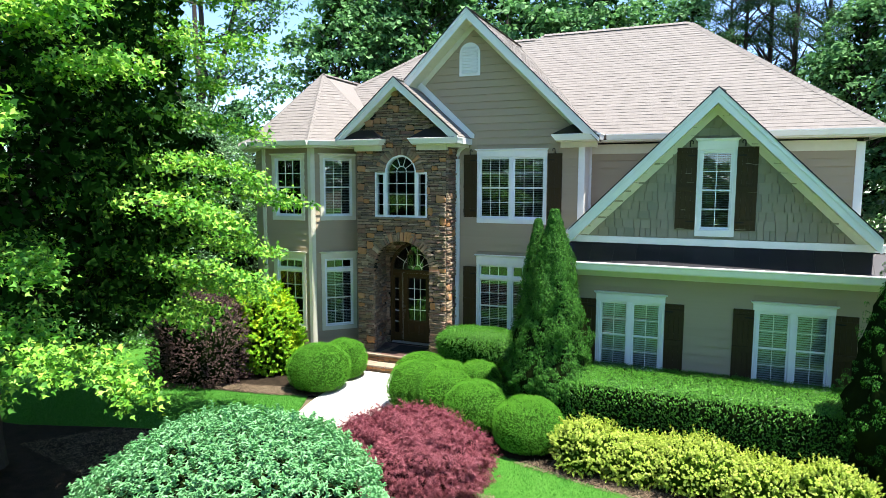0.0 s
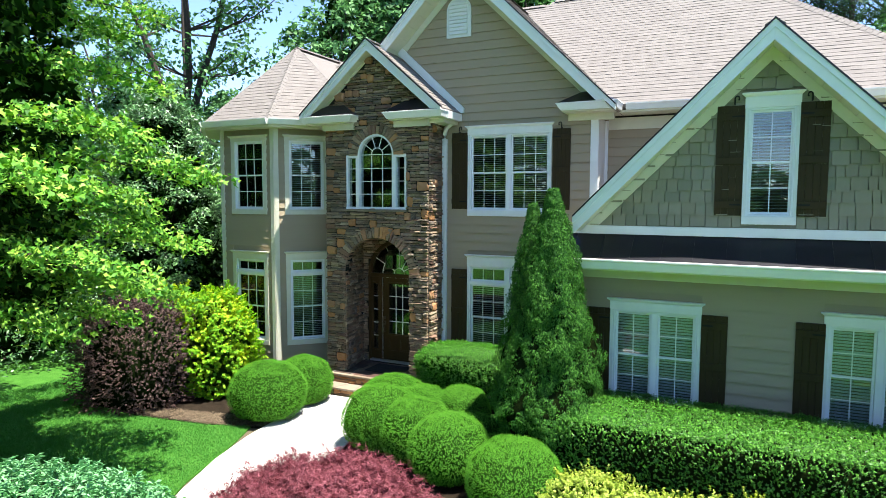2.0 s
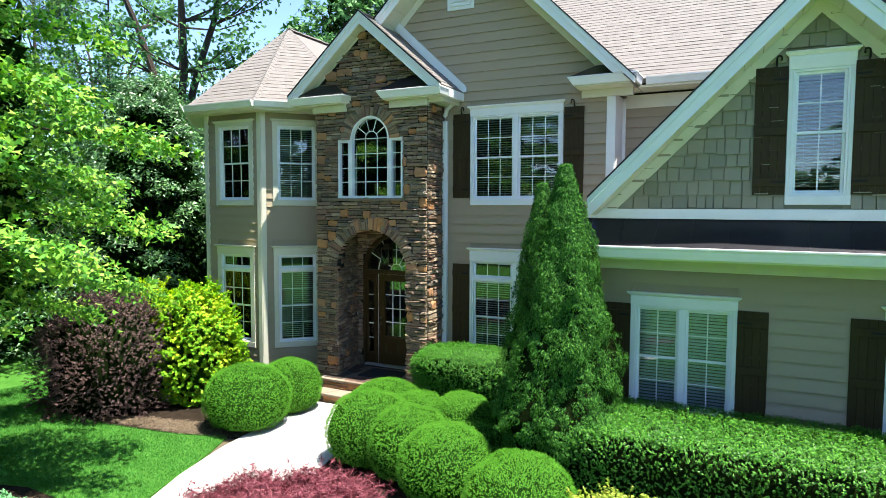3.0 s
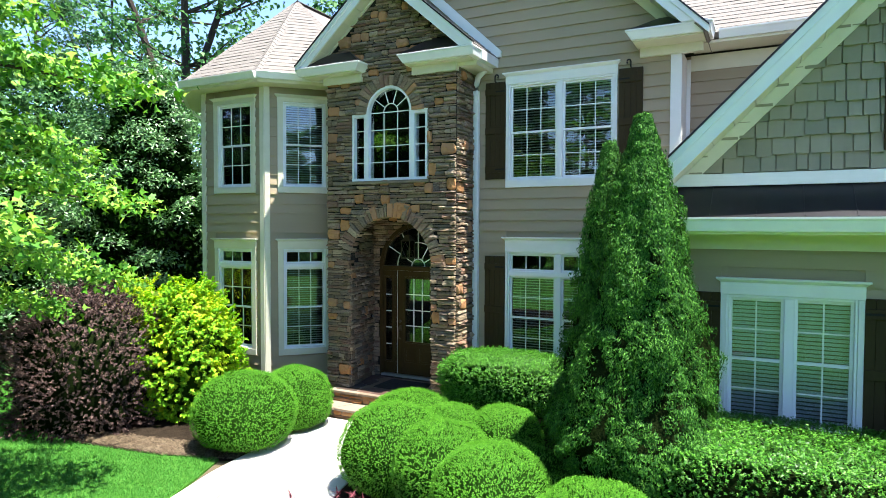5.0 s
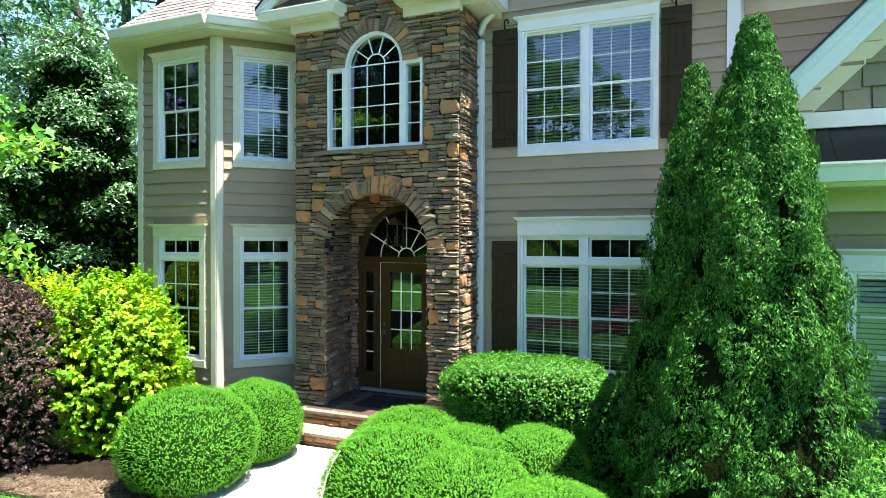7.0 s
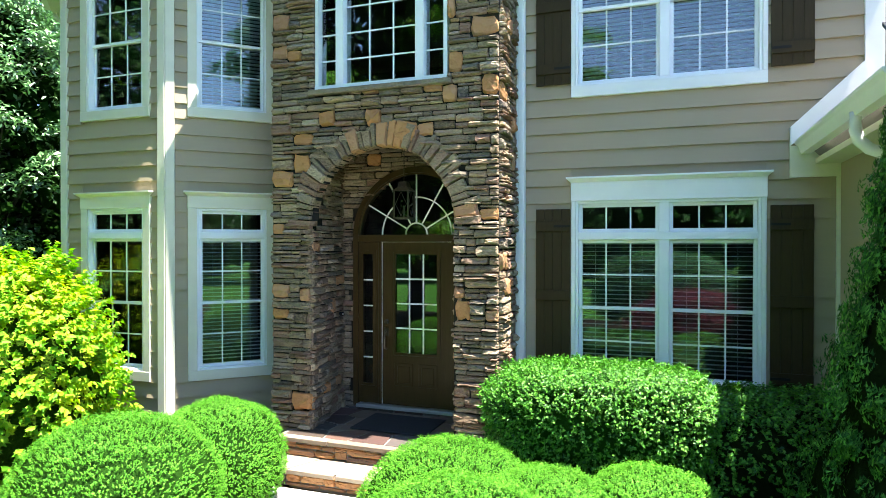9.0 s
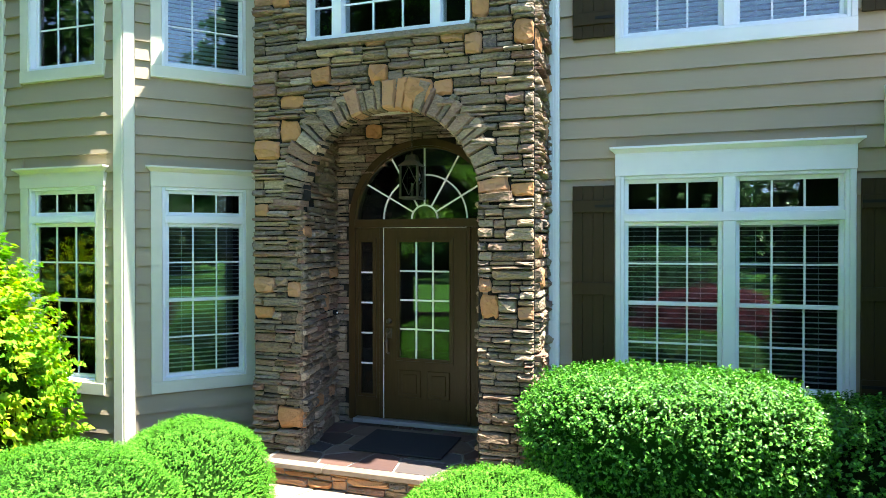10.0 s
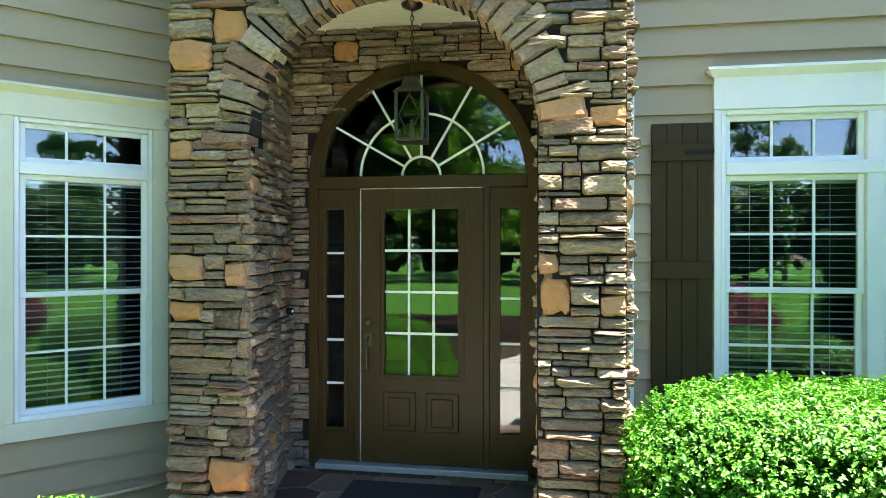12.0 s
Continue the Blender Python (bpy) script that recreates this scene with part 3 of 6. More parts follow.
# the bay, three sides of an octagon
BAYY, BL, BR = -0.16, -4.42, -2.75
RT = math.sqrt(0.5)
BAYF = at((BL + BR) / 2, BAYY)
BAYR = Matrix(((RT, -RT, 0, BR), (RT, RT, 0, BAYY), (0, 0, 1, 0), (0, 0, 0, 1)))
BAYL = Matrix(((RT, RT, 0, BL), (-RT, RT, 0, BAYY), (0, 0, 1, 0), (0, 0, 0, 1)))
LEN = 2.03
for name, m, x0, x1, cx in (("wall_bay_front", BAYF, (BL - BR) / 2, (BR - BL) / 2, 0.06), ("wall_bay_right", BAYR, 0.0, LEN, 0.76), ("wall_bay_left", BAYL, -LEN, 0.0, -0.9)):
    ww = 1.12 if name == "wall_bay_front" else 1.04
    hu, hl = (cx, ww, 4.03, 5.94), (cx, ww, 0.81, 3.12)
    hs = [hole(*hu, 0.12), hole(*hl, 0.12)] if name != "wall_bay_left" else []
    ob = wall(name, m, x0, x1, 0, 6.2, hs, "taupe lap-sided wall of the two-storey bay")
    lap_boards(ob, x0 + 0.1, x1 - (0.0 if cx > 0.1 else 0.1), 0.25, 6.05, [(c - w / 2, c + w / 2, a, b) for c, w, a, b in (hu, hl)] if hs else (), seed=11)
    if name != "wall_bay_left":
        window(m @ at(cx, 0), ww, hu[2], hu[3], 1, head=0.13, side=0.105, sill=0.12, label="white upper bay window with a lowered blind", tilt=-16, casing=CREAM)
        window(m @ at(cx, 0), ww, hl[2], hl[3], 1, transom=0.33, head=0.2, side=0.105, sill=0.12, label="white lower bay window with transom and half-open blind", tilt=6, casing=CREAM)
    if name == "wall_bay_front":
        part("corner_board", B((x0 - 0.012, x0 + 0.095, -0.045, 0.02, 0.2, 6.1)), CREAM, ob, bevel=0.004)
        part("corner_board", B((x1 - 0.095, x1 + 0.013, -0.045, 0.02, 0.2, 6.1)), CREAM, ob, bevel=0.004)
    elif cx > 0:
        part("corner_board", B((-0.008, 0.095, -0.045, 0.02, 0.2, 6.1)), CREAM, ob, bevel=0.004)
wall("wall_west", at(-5.86, 9.9) @ pose(0, 0, 0, 0, 0, -90), 0, 8.6, 0, 6.1, (), "plain side wall of the house")

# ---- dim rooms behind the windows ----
# the rooms' lack of light is put into ROOM's near-black colour
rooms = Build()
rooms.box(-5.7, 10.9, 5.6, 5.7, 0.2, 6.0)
new_room = tagged(new("partition_wall", rooms.mesh("partition_wall", ROOM)), "inner partition behind the windows, coloured dark as dimness", "wall", kind="structure")
tagged(new("floor", Build().flat([(-5.7, 1.6), (-4.3, 0.15), (-2.85, 0.15), (-1.35, 1.55), (-1.35, 1.3), (1.3, 1.3), (1.35, 0.95), (4.5, 0.95), (4.6, -1.3), (10.95, -1.3), (10.9, 9.8), (-5.7, 9.8)], 0.2, 0.4).mesh("floor", ROOM)), "ground floor indoors, coloured dark as dimness", "floor", kind="structure")
tagged(new("upper_floor", Build().flat([(-5.7, 1.6), (-4.3, 0.15), (-2.85, 0.15), (-1.35, 1.55), (-1.2, 0.3), (1.2, 0.3), (1.35, 0.95), (4.5, 0.95), (4.7, 1.55), (10.9, 1.55), (10.9, 9.8), (-5.7, 9.8)], 3.76, 3.92).mesh("upper_floor", ROOM)), "upper floor indoors, coloured dark as dimness", "floor", kind="structure")
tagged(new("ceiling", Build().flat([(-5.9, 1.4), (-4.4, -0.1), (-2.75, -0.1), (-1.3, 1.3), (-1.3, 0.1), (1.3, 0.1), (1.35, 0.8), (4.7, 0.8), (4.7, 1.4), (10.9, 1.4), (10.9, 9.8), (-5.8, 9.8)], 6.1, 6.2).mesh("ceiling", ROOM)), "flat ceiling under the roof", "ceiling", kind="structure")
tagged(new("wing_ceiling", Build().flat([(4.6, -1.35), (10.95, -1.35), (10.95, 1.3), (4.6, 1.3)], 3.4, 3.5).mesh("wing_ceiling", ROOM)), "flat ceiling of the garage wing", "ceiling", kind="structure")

# ---- roofs ----


def shingled(name, faces, label, parent=None, course=0.142, seed=1):
    """A roof of coplanar-sided faces, each a 3D polygon whose first edge is the eave. Boards below, shingle tabs above."""
    roof = thing(name, label, "roof", kind="structure")
    deck, tabs = Build(), Build()
    rnd = random.Random(seed)
    for poly in faces:
        pts = [Vector(p) for p in poly]
        u = (pts[1] - pts[0]).normalized()
        n = u.cross(pts[2] - pts[1]).normalized()
        if n.z < 0:
            n = -n
        v = n.cross(u)
        if v.z < 0:
            v = -v
        deck.slab([p - n * 0.09 for p in pts], [p - n * 0.012 for p in pts])
        fl = [((p - pts[0]).dot(u), (p - pts[0]).dot(v)) for p in pts]
        top = max(b for a, b in fl)
        s = 0.0
        row = 0
        while s < top - 0.01:
            mid = min(s + course * 0.5, top - 0.005)
            xs = []
            for (a, b), (c, d) in zip(fl, fl[1:] + fl[:1]):
                if (b - mid) * (d - mid) < 0:
                    xs.append(a + (c - a) * (mid - b) / (d - b))
            xs.sort()
            for lo, hi in zip(xs[::2], xs[1::2]):
                x = lo - rnd.uniform(0, 0.25)
                while x < hi:
                    w = rnd.uniform(0.1, 0.3)
                    l, r = max(x, lo), min(x + w, hi)
                    x += w
                    if r - l < 0.02:
                        continue
                    t = rnd.choice((0.005, 0.008, 0.011))
                    k = len(tabs.v)
                    e = min(s + course + 0.01, top)
                    for a, b, h in ((l, s, t), (r, s, t), (r, e, 0.0), (l, e, 0.0), (l, s, -0.012), (r, s, -0.012)):
                        tabs.v.append(tuple(pts[0] + u * a + v * b + n * h))
                    tabs.f += [(k, k + 1, k + 2, k + 3), (k + 4, k + 5, k + 1, k), (k + 4, k, k + 3), (k + 5, k + 2, k + 1)]
            s += course
            row += 1
    part("roof_deck", deck, SHINGLE, roof)
    me = bpy.data.meshes.new("shingles")
    me.from_pydata(tabs.v, [], tabs.f)
    me.materials.append(SHINGLE)
    sh = part("shingles", me, SHINGLE, roof, "rows of weathered tan-brown shingle tabs")
    sh["kind"] = "stuff"
    return roof


def ridge_caps(roof, a, b, width=0.13):
    a, b = Vector(a), Vector(b)
    d = (b - a).normalized()
    side = d.cross(Vector((0, 0, 1))).normalized()
    n = int((b - a).length / 0.14)
    caps = Build()
    for i in range(n):
        p, q = a + d * (i * 0.14), a + d * (i * 0.14 + 0.17)
        drop = Vector((0, 0, -0.085))
        k = len(caps.v)
        up0, up1 = Vector((0, 0, 0.035)), Vector((0, 0, 0.022))
        caps.v += [tuple(x) for x in (p + up0, p + side * width + drop + up0, p - side * width + drop + up0, q + up1, q + side * width + drop + up1, q - side * width + drop + up1)]
        caps.f += [(k, k + 1, k + 4, k + 3), (k, k + 3, k + 5, k + 2), (k, k + 2, k + 1)]
    me = bpy.data.meshes.new("ridge_caps")
    me.from_pydata(caps.v, [], caps.f)
    me.materials.append(SHINGLE)
    part("ridge_caps", me, SHINGLE, roof, "overlapping shingle caps along the ridge")


EY, EZ, SL = 0.85, 6.3, 0.8


def fz(y):
    return EZ + SL * (y - EY)


RY = 5.32
LY = RY - 0.17
RB = 2 * RY - EY
main_roof = shingled("main_roof", [
    [(-6.2, EY, EZ), (11.17, EY, EZ), (6.97, RY, fz(RY)), (2.56, RY, fz(RY)), (2.36, LY, fz(LY)), (-1.2, LY, fz(LY))],
    [(11.17, EY, EZ), (11.17, RB, EZ), (6.97, RY, fz(RY))],
    [(-6.2, 2 * LY - EY, EZ), (-6.2, EY, EZ), (-1.2, LY, fz(LY))],
    [(11.17, RB, EZ), (-6.2, RB, EZ), (-1.2, RY, fz(LY)), (6.97, RY, fz(RY))],
], "large hipped roof of weathered tan-brown shingles", seed=3)
ridge_caps(main_roof, (2.56, RY, fz(RY)), (6.97, RY, fz(RY)))
ridge_caps(main_roof, (11.17, EY, EZ), (6.97, RY, fz(RY)))
ridge_caps(main_roof, (-6.2, EY, EZ), (-1.2, LY, fz(LY)))
ridge_caps(main_roof, (-1.2, LY, fz(LY)), (2.36, LY, fz(LY)))


def gable_roof(name, cx, apex, slope, half, y0, y1, label, seed):
    """Two slopes that run back from y0 to y1, the ridge at height apex over cx."""
    ez = apex - slope * half
    r = shingled(name, [[(cx - half, y1, ez), (cx - half, y0, ez), (cx, y0, apex), (cx, y1, apex)], [(cx + half, y0, ez), (cx + half, y1, ez), (cx, y1, apex), (cx, y0, apex)]], label, seed=seed)
    ridge_caps(r, (cx, y0, apex), (cx, y1, apex))
    return r


def above(outline, z):
    """The part of an outline in x and z that lies over height z."""
    out = []
    for (a, b), (c, d) in zip(outline, outline[1:] + outline[:1]):
        if b >= z:
            out.append((a, b))
        if (b - z) * (d - z) < 0:
            out.append((a + (c - a) * (z - b) / (d - b), z))
    return out


def rake_trim(roof, cx, apex, slope, half, y0, ywall, fascia=0.17, frieze=0.13, cut=0.0):
    """Fascia, soffit strips and the board against the wall along both rakes of a gable."""
    c = math.sqrt(1 + slope * slope)
    for s in (-1, 1):
        def line(off, d0=0.0, d1=half):
            return [(cx + s * d0, apex - slope * d0 - off * c), (cx + s * d1, apex - slope * d1 - off * c)]
        top, low = line(0.0), line(fascia)
        part("fascia", Build().upright(above([top[0], top[1], low[1], low[0]], cut), y0 - 0.03, y0), TRIM, roof, "white painted rake board", bevel=0.003)
        crown = line(0.0), line(0.055)
        part("drip_edge", Build().upright([(crown[0][0][0], crown[0][0][1] + 0.025), (crown[0][1][0], crown[0][1][1] + 0.025), crown[1][1], crown[1][0]], y0 - 0.055, y0 - 0.03), TRIM, roof)
        part("roof_edge", Build().upright([(crown[0][0][0], crown[0][0][1] + 0.055), (crown[0][1][0], crown[0][1][1] + 0.055), (crown[0][1][0], crown[0][1][1] + 0.025), (crown[0][0][0], crown[0][0][1] + 0.025)], y0 - 0.07, y0 + 0.02), METAL, roof)
        n = max(4, int(half * c / 0.3))
        for i in range(n):
            a, b = half * i / n, half * (i + 1) / n - 0.008
            p, q = line(fascia - 0.045, a, b), line(fascia - 0.02, a, b)
            if q[1][1] < cut:
                continue
            part("soffit_panel", Build().upright([p[0], p[1], q[1], q[0]], y0, ywall), CREAM, roof)
        f0, f1 = line(fascia - 0.02), line(fascia - 0.02 + frieze)
        part("rake_frieze", Build().upright(above([f0[0], f0[1], f1[1], f1[0]], cut), ywall - 0.05, ywall - 0.02), CREAM, roof)


def gutter(name, a, b, label, h=0.13, d=0.13):
    """A K-shaped gutter from a to b (at its top, along the eave), facing to the right of a to b."""
    a, b = Vector(a), Vector(b)
    u = (b - a).normalized()
    o = u.cross(Vector((0, 0, 1)))
    prof = [(0, 0), (d, 0), (d, -0.02), (d * 0.86, -0.045), (d * 0.62, -h), (0, -h)]
    bld = Build().slab([a + o * x + Vector((0, 0, z)) for x, z in prof], [b + o * x + Vector((0, 0, z)) for x, z in prof])
    return tagged(new(name, bld.mesh(name, TRIM)), label, "gutter", kind="structure")


# the tall gable
tall = gable_roof("tall_gable_roof", GX, 9.53, GS, 3.40, 0.16, 5.0, "steep shingled roof of the tall gable", 5)
rake_trim(tall, GX, 9.51, GS, 3.40, 0.16, 0.72, cut=6.31)
gutter("gutter", (5.3, 0.84, 6.31), (11.22, 0.84, 6.31), "white gutter along the main roof eave")
gutter("gutter", (11.19, 0.85, 6.31), (11.19, 9.4, 6.31), "white gutter along the side eave")
tagged(new("soffit", Build().flat([(4.9, 0.8), (11.18, 0.8), (11.18, 1.36), (4.9, 1.36)], 6.14, 6.178).mesh("soffit", CREAM)), "cream soffit under the main eave", "soffit", kind="structure")


def cornice_return(x0, x1, y0, y1, z, label, outer, hid, wall_edge):
    """The boxed eave end at the foot of a gable, with a little hipped metal cap. outer: the end away from the gable's middle;
    hid: where the cap goes under the rake; wall_edge: the outer end of the frieze on the wall."""
    c = thing("cornice_return", label, "cornice", kind="structure")
    i0, i1 = (0.03, 0.09) if outer < 0 else (0.09, 0.03)
    part("crown_moulding", Build().slab([(x0 + i0, y0 + 0.055, z - 0.11), (x1 - i1, y0 + 0.055, z - 0.11), (x1 - i1, y1, z - 0.11), (x0 + i0, y1, z - 0.11)], [(x0 + 0.01, y0 + 0.012, z + 0.005), (x1 - 0.01, y0 + 0.012, z + 0.005), (x1 - 0.01, y1, z + 0.005), (x0 + 0.01, y1, z + 0.005)]), TRIM, c)
    part("drip_edge", B((x0, x1, y0, y1, z + 0.006, z + 0.034)), TRIM, c, bevel=0.004)
    part("soffit_box", B((x0 + 0.1, x1 - 0.13, y0 + 0.1, y1, z - 0.135, z - 0.111)), CREAM, c)
    inner = x1 - 0.14 if outer < 0 else x0 + 0.14
    part("frieze_board", B((min(inner, wall_edge), max(inner, wall_edge), y1 - 0.09, y1 + 0.02, z - 0.27, z - 0.136)), CREAM, c)
    tip = x1 - 0.42 if outer < 0 else x0 + 0.42
    lo, hi = min(tip, hid), max(tip, hid)
    part("metal_cap", Build().slab([(x0 + 0.02, y0 + 0.02, z + 0.035), (x1 - 0.02, y0 + 0.02, z + 0.035), (x1 - 0.02, y1, z + 0.035), (x0 + 0.02, y1, z + 0.035)], [(lo, y1 - 0.03, z + 0.31), (hi, y1 - 0.03, z + 0.31), (hi, y1 - 0.001, z + 0.31), (lo, y1 - 0.001, z + 0.31)]), METAL, c, "dark metal cap")
    return c


cornice_return(4.05, 5.26, 0.15, 0.72, 6.275, "white boxed cornice return at the foot of the tall gable", 1, 4.62, 5.1)
vent = thing("gable_vent", "white arched louvred vent high on the gable", "vent", MAIN @ at(1.72, 0))
part("vent_frame", Build().upright([(-0.29, 7.93), (0.29, 7.93), *arc(0, 8.5, 0.29, 0, 180, 12)], -0.05, -0.02), VINYL, vent)
for i in range(9):
    z = 8.0 + i * 0.078
    h = 0.22 if z < 8.5 else math.sqrt(max(0.0004, 0.22 ** 2 - (z - 8.5) ** 2))
    part("louvre", Build().slab([(-h, -0.052, z), (h, -0.052, z), (h, -0.05, z + 0.055), (-h, -0.05, z + 0.055)], [(-h, -0.085, z - 0.004), (h, -0.085, z - 0.004), (h, -0.055, z + 0.06), (-h, -0.055, z + 0.06)]), VINYL, vent)

# the porch tower's roof
PX, PZ, PS, PH = -0.02, 7.85, 0.86, 1.80
porch_roof = gable_roof("porch_roof", PX, PZ, PS, PH, -0.3, 2.2, "small steep shingled roof over the stone entry", 8)
rake_trim(porch_roof, PX, PZ - 0.02, PS, PH, -0.3, 0.0, fascia=0.16, frieze=0.03, cut=6.28)
cornice_return(-1.82, -0.4, -0.36, 0.0, 6.24, "white boxed cornice return beside the stone gable", -1, -1.22, -1.37)
cornice_return(0.38, 1.80, -0.36, 0.0, 6.24, "white boxed cornice return beside the stone gable", 1, 1.2, 1.37)
eave = thing("porch_side_eave", "white boxed eave along the porch side with frieze", "cornice", kind="structure")
part("soffit_box", B((1.33, 1.70, 0.0, 0.70, 6.04, 6.12)), CREAM, eave)
part("fascia_box", B((1.33, 1.80, 0.0, 0.70, 6.12, 6.275)), TRIM, eave)
flash = Build().upright([(0.2, 7.72), (1.74, 6.3), (1.86, 6.3), (1.86, 6.4), (0.3, 7.85)], 0.64, 0.70)
tagged(new("flashing_board", flash.mesh("flashing_board", TRIM)), "white board along the porch roof against the wall", "trim", kind="structure")
spout = thing("downspout", "white ribbed metal downspout on the wall beside the stone", "downspout")
part("pipe", B((1.36, 1.46, 0.60, 0.69, 0.15, 5.75)), TRIM, spout, bevel=0.008)
for x in (1.375, 1.40, 1.425):
    part("rib", B((x, x + 0.012, 0.592, 0.602, 0.15, 5.75)), TRIM, spout)
part("elbow", Build().tube([(1.41, 0.645, 5.72), (1.41, 0.645, 5.85), (1.47, 0.58, 5.97), (1.62, 0.52, 6.06), (1.68, 0.50, 6.2)], 0.052, 8), TRIM, spout, smooth=True)

# the bay's roof
APX, APY, APZ = -3.65, 1.88, 8.50
E0 = 6.26
bay_roof = shingled("bay_roof", [
    [(-4.58, -0.56, E0), (-2.58, -0.56, E0), (APX, APY, APZ)],
    [(-2.58, -0.56, E0), (-0.94, 1.08, E0), (APX, APY, APZ)],
    [(-0.94, 1.08, E0), (-0.8, 5.2, E0), (APX, 5.2, APZ), (APX, APY, APZ)],
    [(-6.22, 1.08, E0), (-4.58, -0.56, E0), (APX, APY, APZ)],
    [(-6.36, 5.2, E0), (-6.22, 1.08, E0), (APX, APY, APZ), (APX, 5.2, APZ)],
], "faceted shingled roof over the two-storey bay", seed=9)
for p in ((-4.58, -0.56, E0), (-2.58, -0.56, E0), (-0.94, 1.08, E0), (-6.22, 1.08, E0)):
    ridge_caps(bay_roof, p, (APX, APY, APZ))
ridge_caps(bay_roof, (APX, APY, APZ), (APX, 5.2, APZ))
for a, b in (((-4.59, -0.54, 6.275), (-2.57, -0.54, 6.275)), ((-2.58, -0.55, 6.275), (-1.04, 0.99, 6.275)), ((-6.2, 1.07, 6.275), (-4.58, -0.55, 6.275))):
    gutter("gutter", a, b, "white gutter round the bay roof")
tagged(new("soffit", Build().flat([(-6.2, 1.1), (-4.58, -0.54), (-2.58, -0.54), (-1.05, 0.98), (-1.0, 1.5), (-6.2, 1.5)], 6.09, 6.152).mesh("soffit", CREAM)), "cream soffit under the bay eave", "soffit", kind="structure")

# the wing's roof
WE = (2.78, 3.55)     # half widths of the wing's roof: over the gable, and behind it
wing_roof = shingled("wing_roof", [f for k in (-1, 1) for f in (
    [(AX + k * WE[0], -2.05, 6.91 - WE[0]), (AX + k * WE[0], 3.4, 6.91 - WE[0]), (AX, 3.4, 6.91), (AX, -2.05, 6.91)],
    [(AX + k * WE[1], -1.45, 6.91 - WE[1]), (AX + k * WE[1], 3.4, 6.91 - WE[1]), (AX + k * WE[0], 3.4, 6.91 - WE[0]), (AX + k * WE[0], -1.45, 6.91 - WE[0])])], "steep shingled roof of the garage wing", seed=12)
ridge_caps(wing_roof, (AX, -2.05, 6.91), (AX, 3.4, 6.91))
rake_trim(wing_roof, AX, 6.89, 1.0, 2.78, -2.05, -1.5, fascia=0.18, frieze=0.14, cut=3.88)
skirt = thing("skirt_roof", "dark bronze standing-seam metal skirt roof above the wing windows", "roof", kind="structure")
part("metal_sheet", Build().slab([(4.2, -2.06, 3.46), (11.35, -2.06, 3.46), (11.35, -1.5, 3.84), (4.2, -1.5, 3.84)], [(4.2, -2.06, 3.485), (11.35, -2.06, 3.485), (11.35, -1.5, 3.865), (4.2, -1.5, 3.865)]), METAL, skirt)
x = 4.5
while x < 11.3:
    part("seam", Build().slab([(x, -2.05, 3.487), (x + 0.012, -2.05, 3.487), (x + 0.012, -1.52, 3.85), (x, -1.52, 3.85)], [(x, -2.05, 3.50), (x + 0.012, -2.05, 3.50), (x + 0.012, -1.52, 3.863), (x, -1.52, 3.863)]), METAL, skirt)
    x += 0.46
part("soffit", B((4.25, 11.3, -2.05, -1.5, 3.29, 3.33)), CREAM, skirt, "cream soffit")
part("fascia", B((4.22, 11.33, -2.08, -2.05, 3.3, 3.46)), TRIM, skirt)
part("frieze_board", B((4.58, 10.98, -1.545, -1.52, 3.12, 3.29)), CREAM, skirt)
gutter("gutter", (4.2, -2.08, 3.48), (11.37, -2.08, 3.48), "white gutter along the metal skirt roof", h=0.15, d=0.14)
gutter("gutter", (4.2, 0.7, 3.47), (4.2, -2.0, 3.47), "white gutter along the wing side eave")
tagged(new("soffit", B((4.24, 4.5, -2.0, 0.7, 3.24, 3.29)).mesh("soffit", CREAM)), "cream soffit under the wing side eave", "soffit", kind="structure")
tagged(new("flashing_board", Build().upright([(4.03, 3.42), (4.03, 3.6), (4.66, 4.2), (4.66, 3.98)], 0.645, 0.70).mesh("flashing_board", TRIM)), "white board along the wing roof against the wall", "trim", kind="structure")
tagged(new("frieze_board", B((4.03, 4.55, 0.65, 0.70, 3.12, 3.42)).mesh("frieze_board", CREAM)), "cream board under the wing eave against the wall", "trim", kind="structure")
tagged(new("corner_board", B((4.42, 4.58, 0.655, 0.70, 0.3, 3.13)).mesh("corner_board", CREAM)), "cream inside corner board", "trim", kind="structure")
wing_spout = thing("downspout", "white downspout with an elbow under the wing gutter", "downspout")
part("elbow", Build().tube([(4.13, -1.2, 3.37), (4.13, -1.2, 3.25), (4.15, -1.2, 3.18), (4.21, -1.2, 3.12), (4.33, -1.2, 3.07), (4.385, -1.2, 3.0), (4.39, -1.2, 2.9)], 0.04, 10), TRIM, wing_spout, smooth=True)
part("pipe", B((4.36, 4.435, -1.24, -1.16, 0.05, 2.93)), TRIM, wing_spout, bevel=0.006)
bay_spout = thing("downspout", "white downspout elbow at the end of the bay gutter", "downspout")
part("elbow", Build().tube([(-6.1, 1.05, 6.16), (-6.1, 1.05, 6.04), (-6.05, 1.07, 5.98), (-5.98, 1.1, 5.94), (-5.8, 1.18, 5.91), (-5.7, 1.22, 5.86), (-5.68, 1.23, 5.78)], 0.036, 10), TRIM, bay_spout, smooth=True)
part("pipe", B((-5.715, -5.645, 1.195, 1.265, 0.05, 5.8)), TRIM, bay_spout, bevel=0.006)
conduit = thing("conduit", "thin tan plastic pipe low along the bay wall", "pipe")
part("pipe", Build().tube([(-2.25, 0.27, 0.34), (-1.79, 0.73, 0.36)], 0.014, 8), STRAWPIPE, conduit, smooth=True)

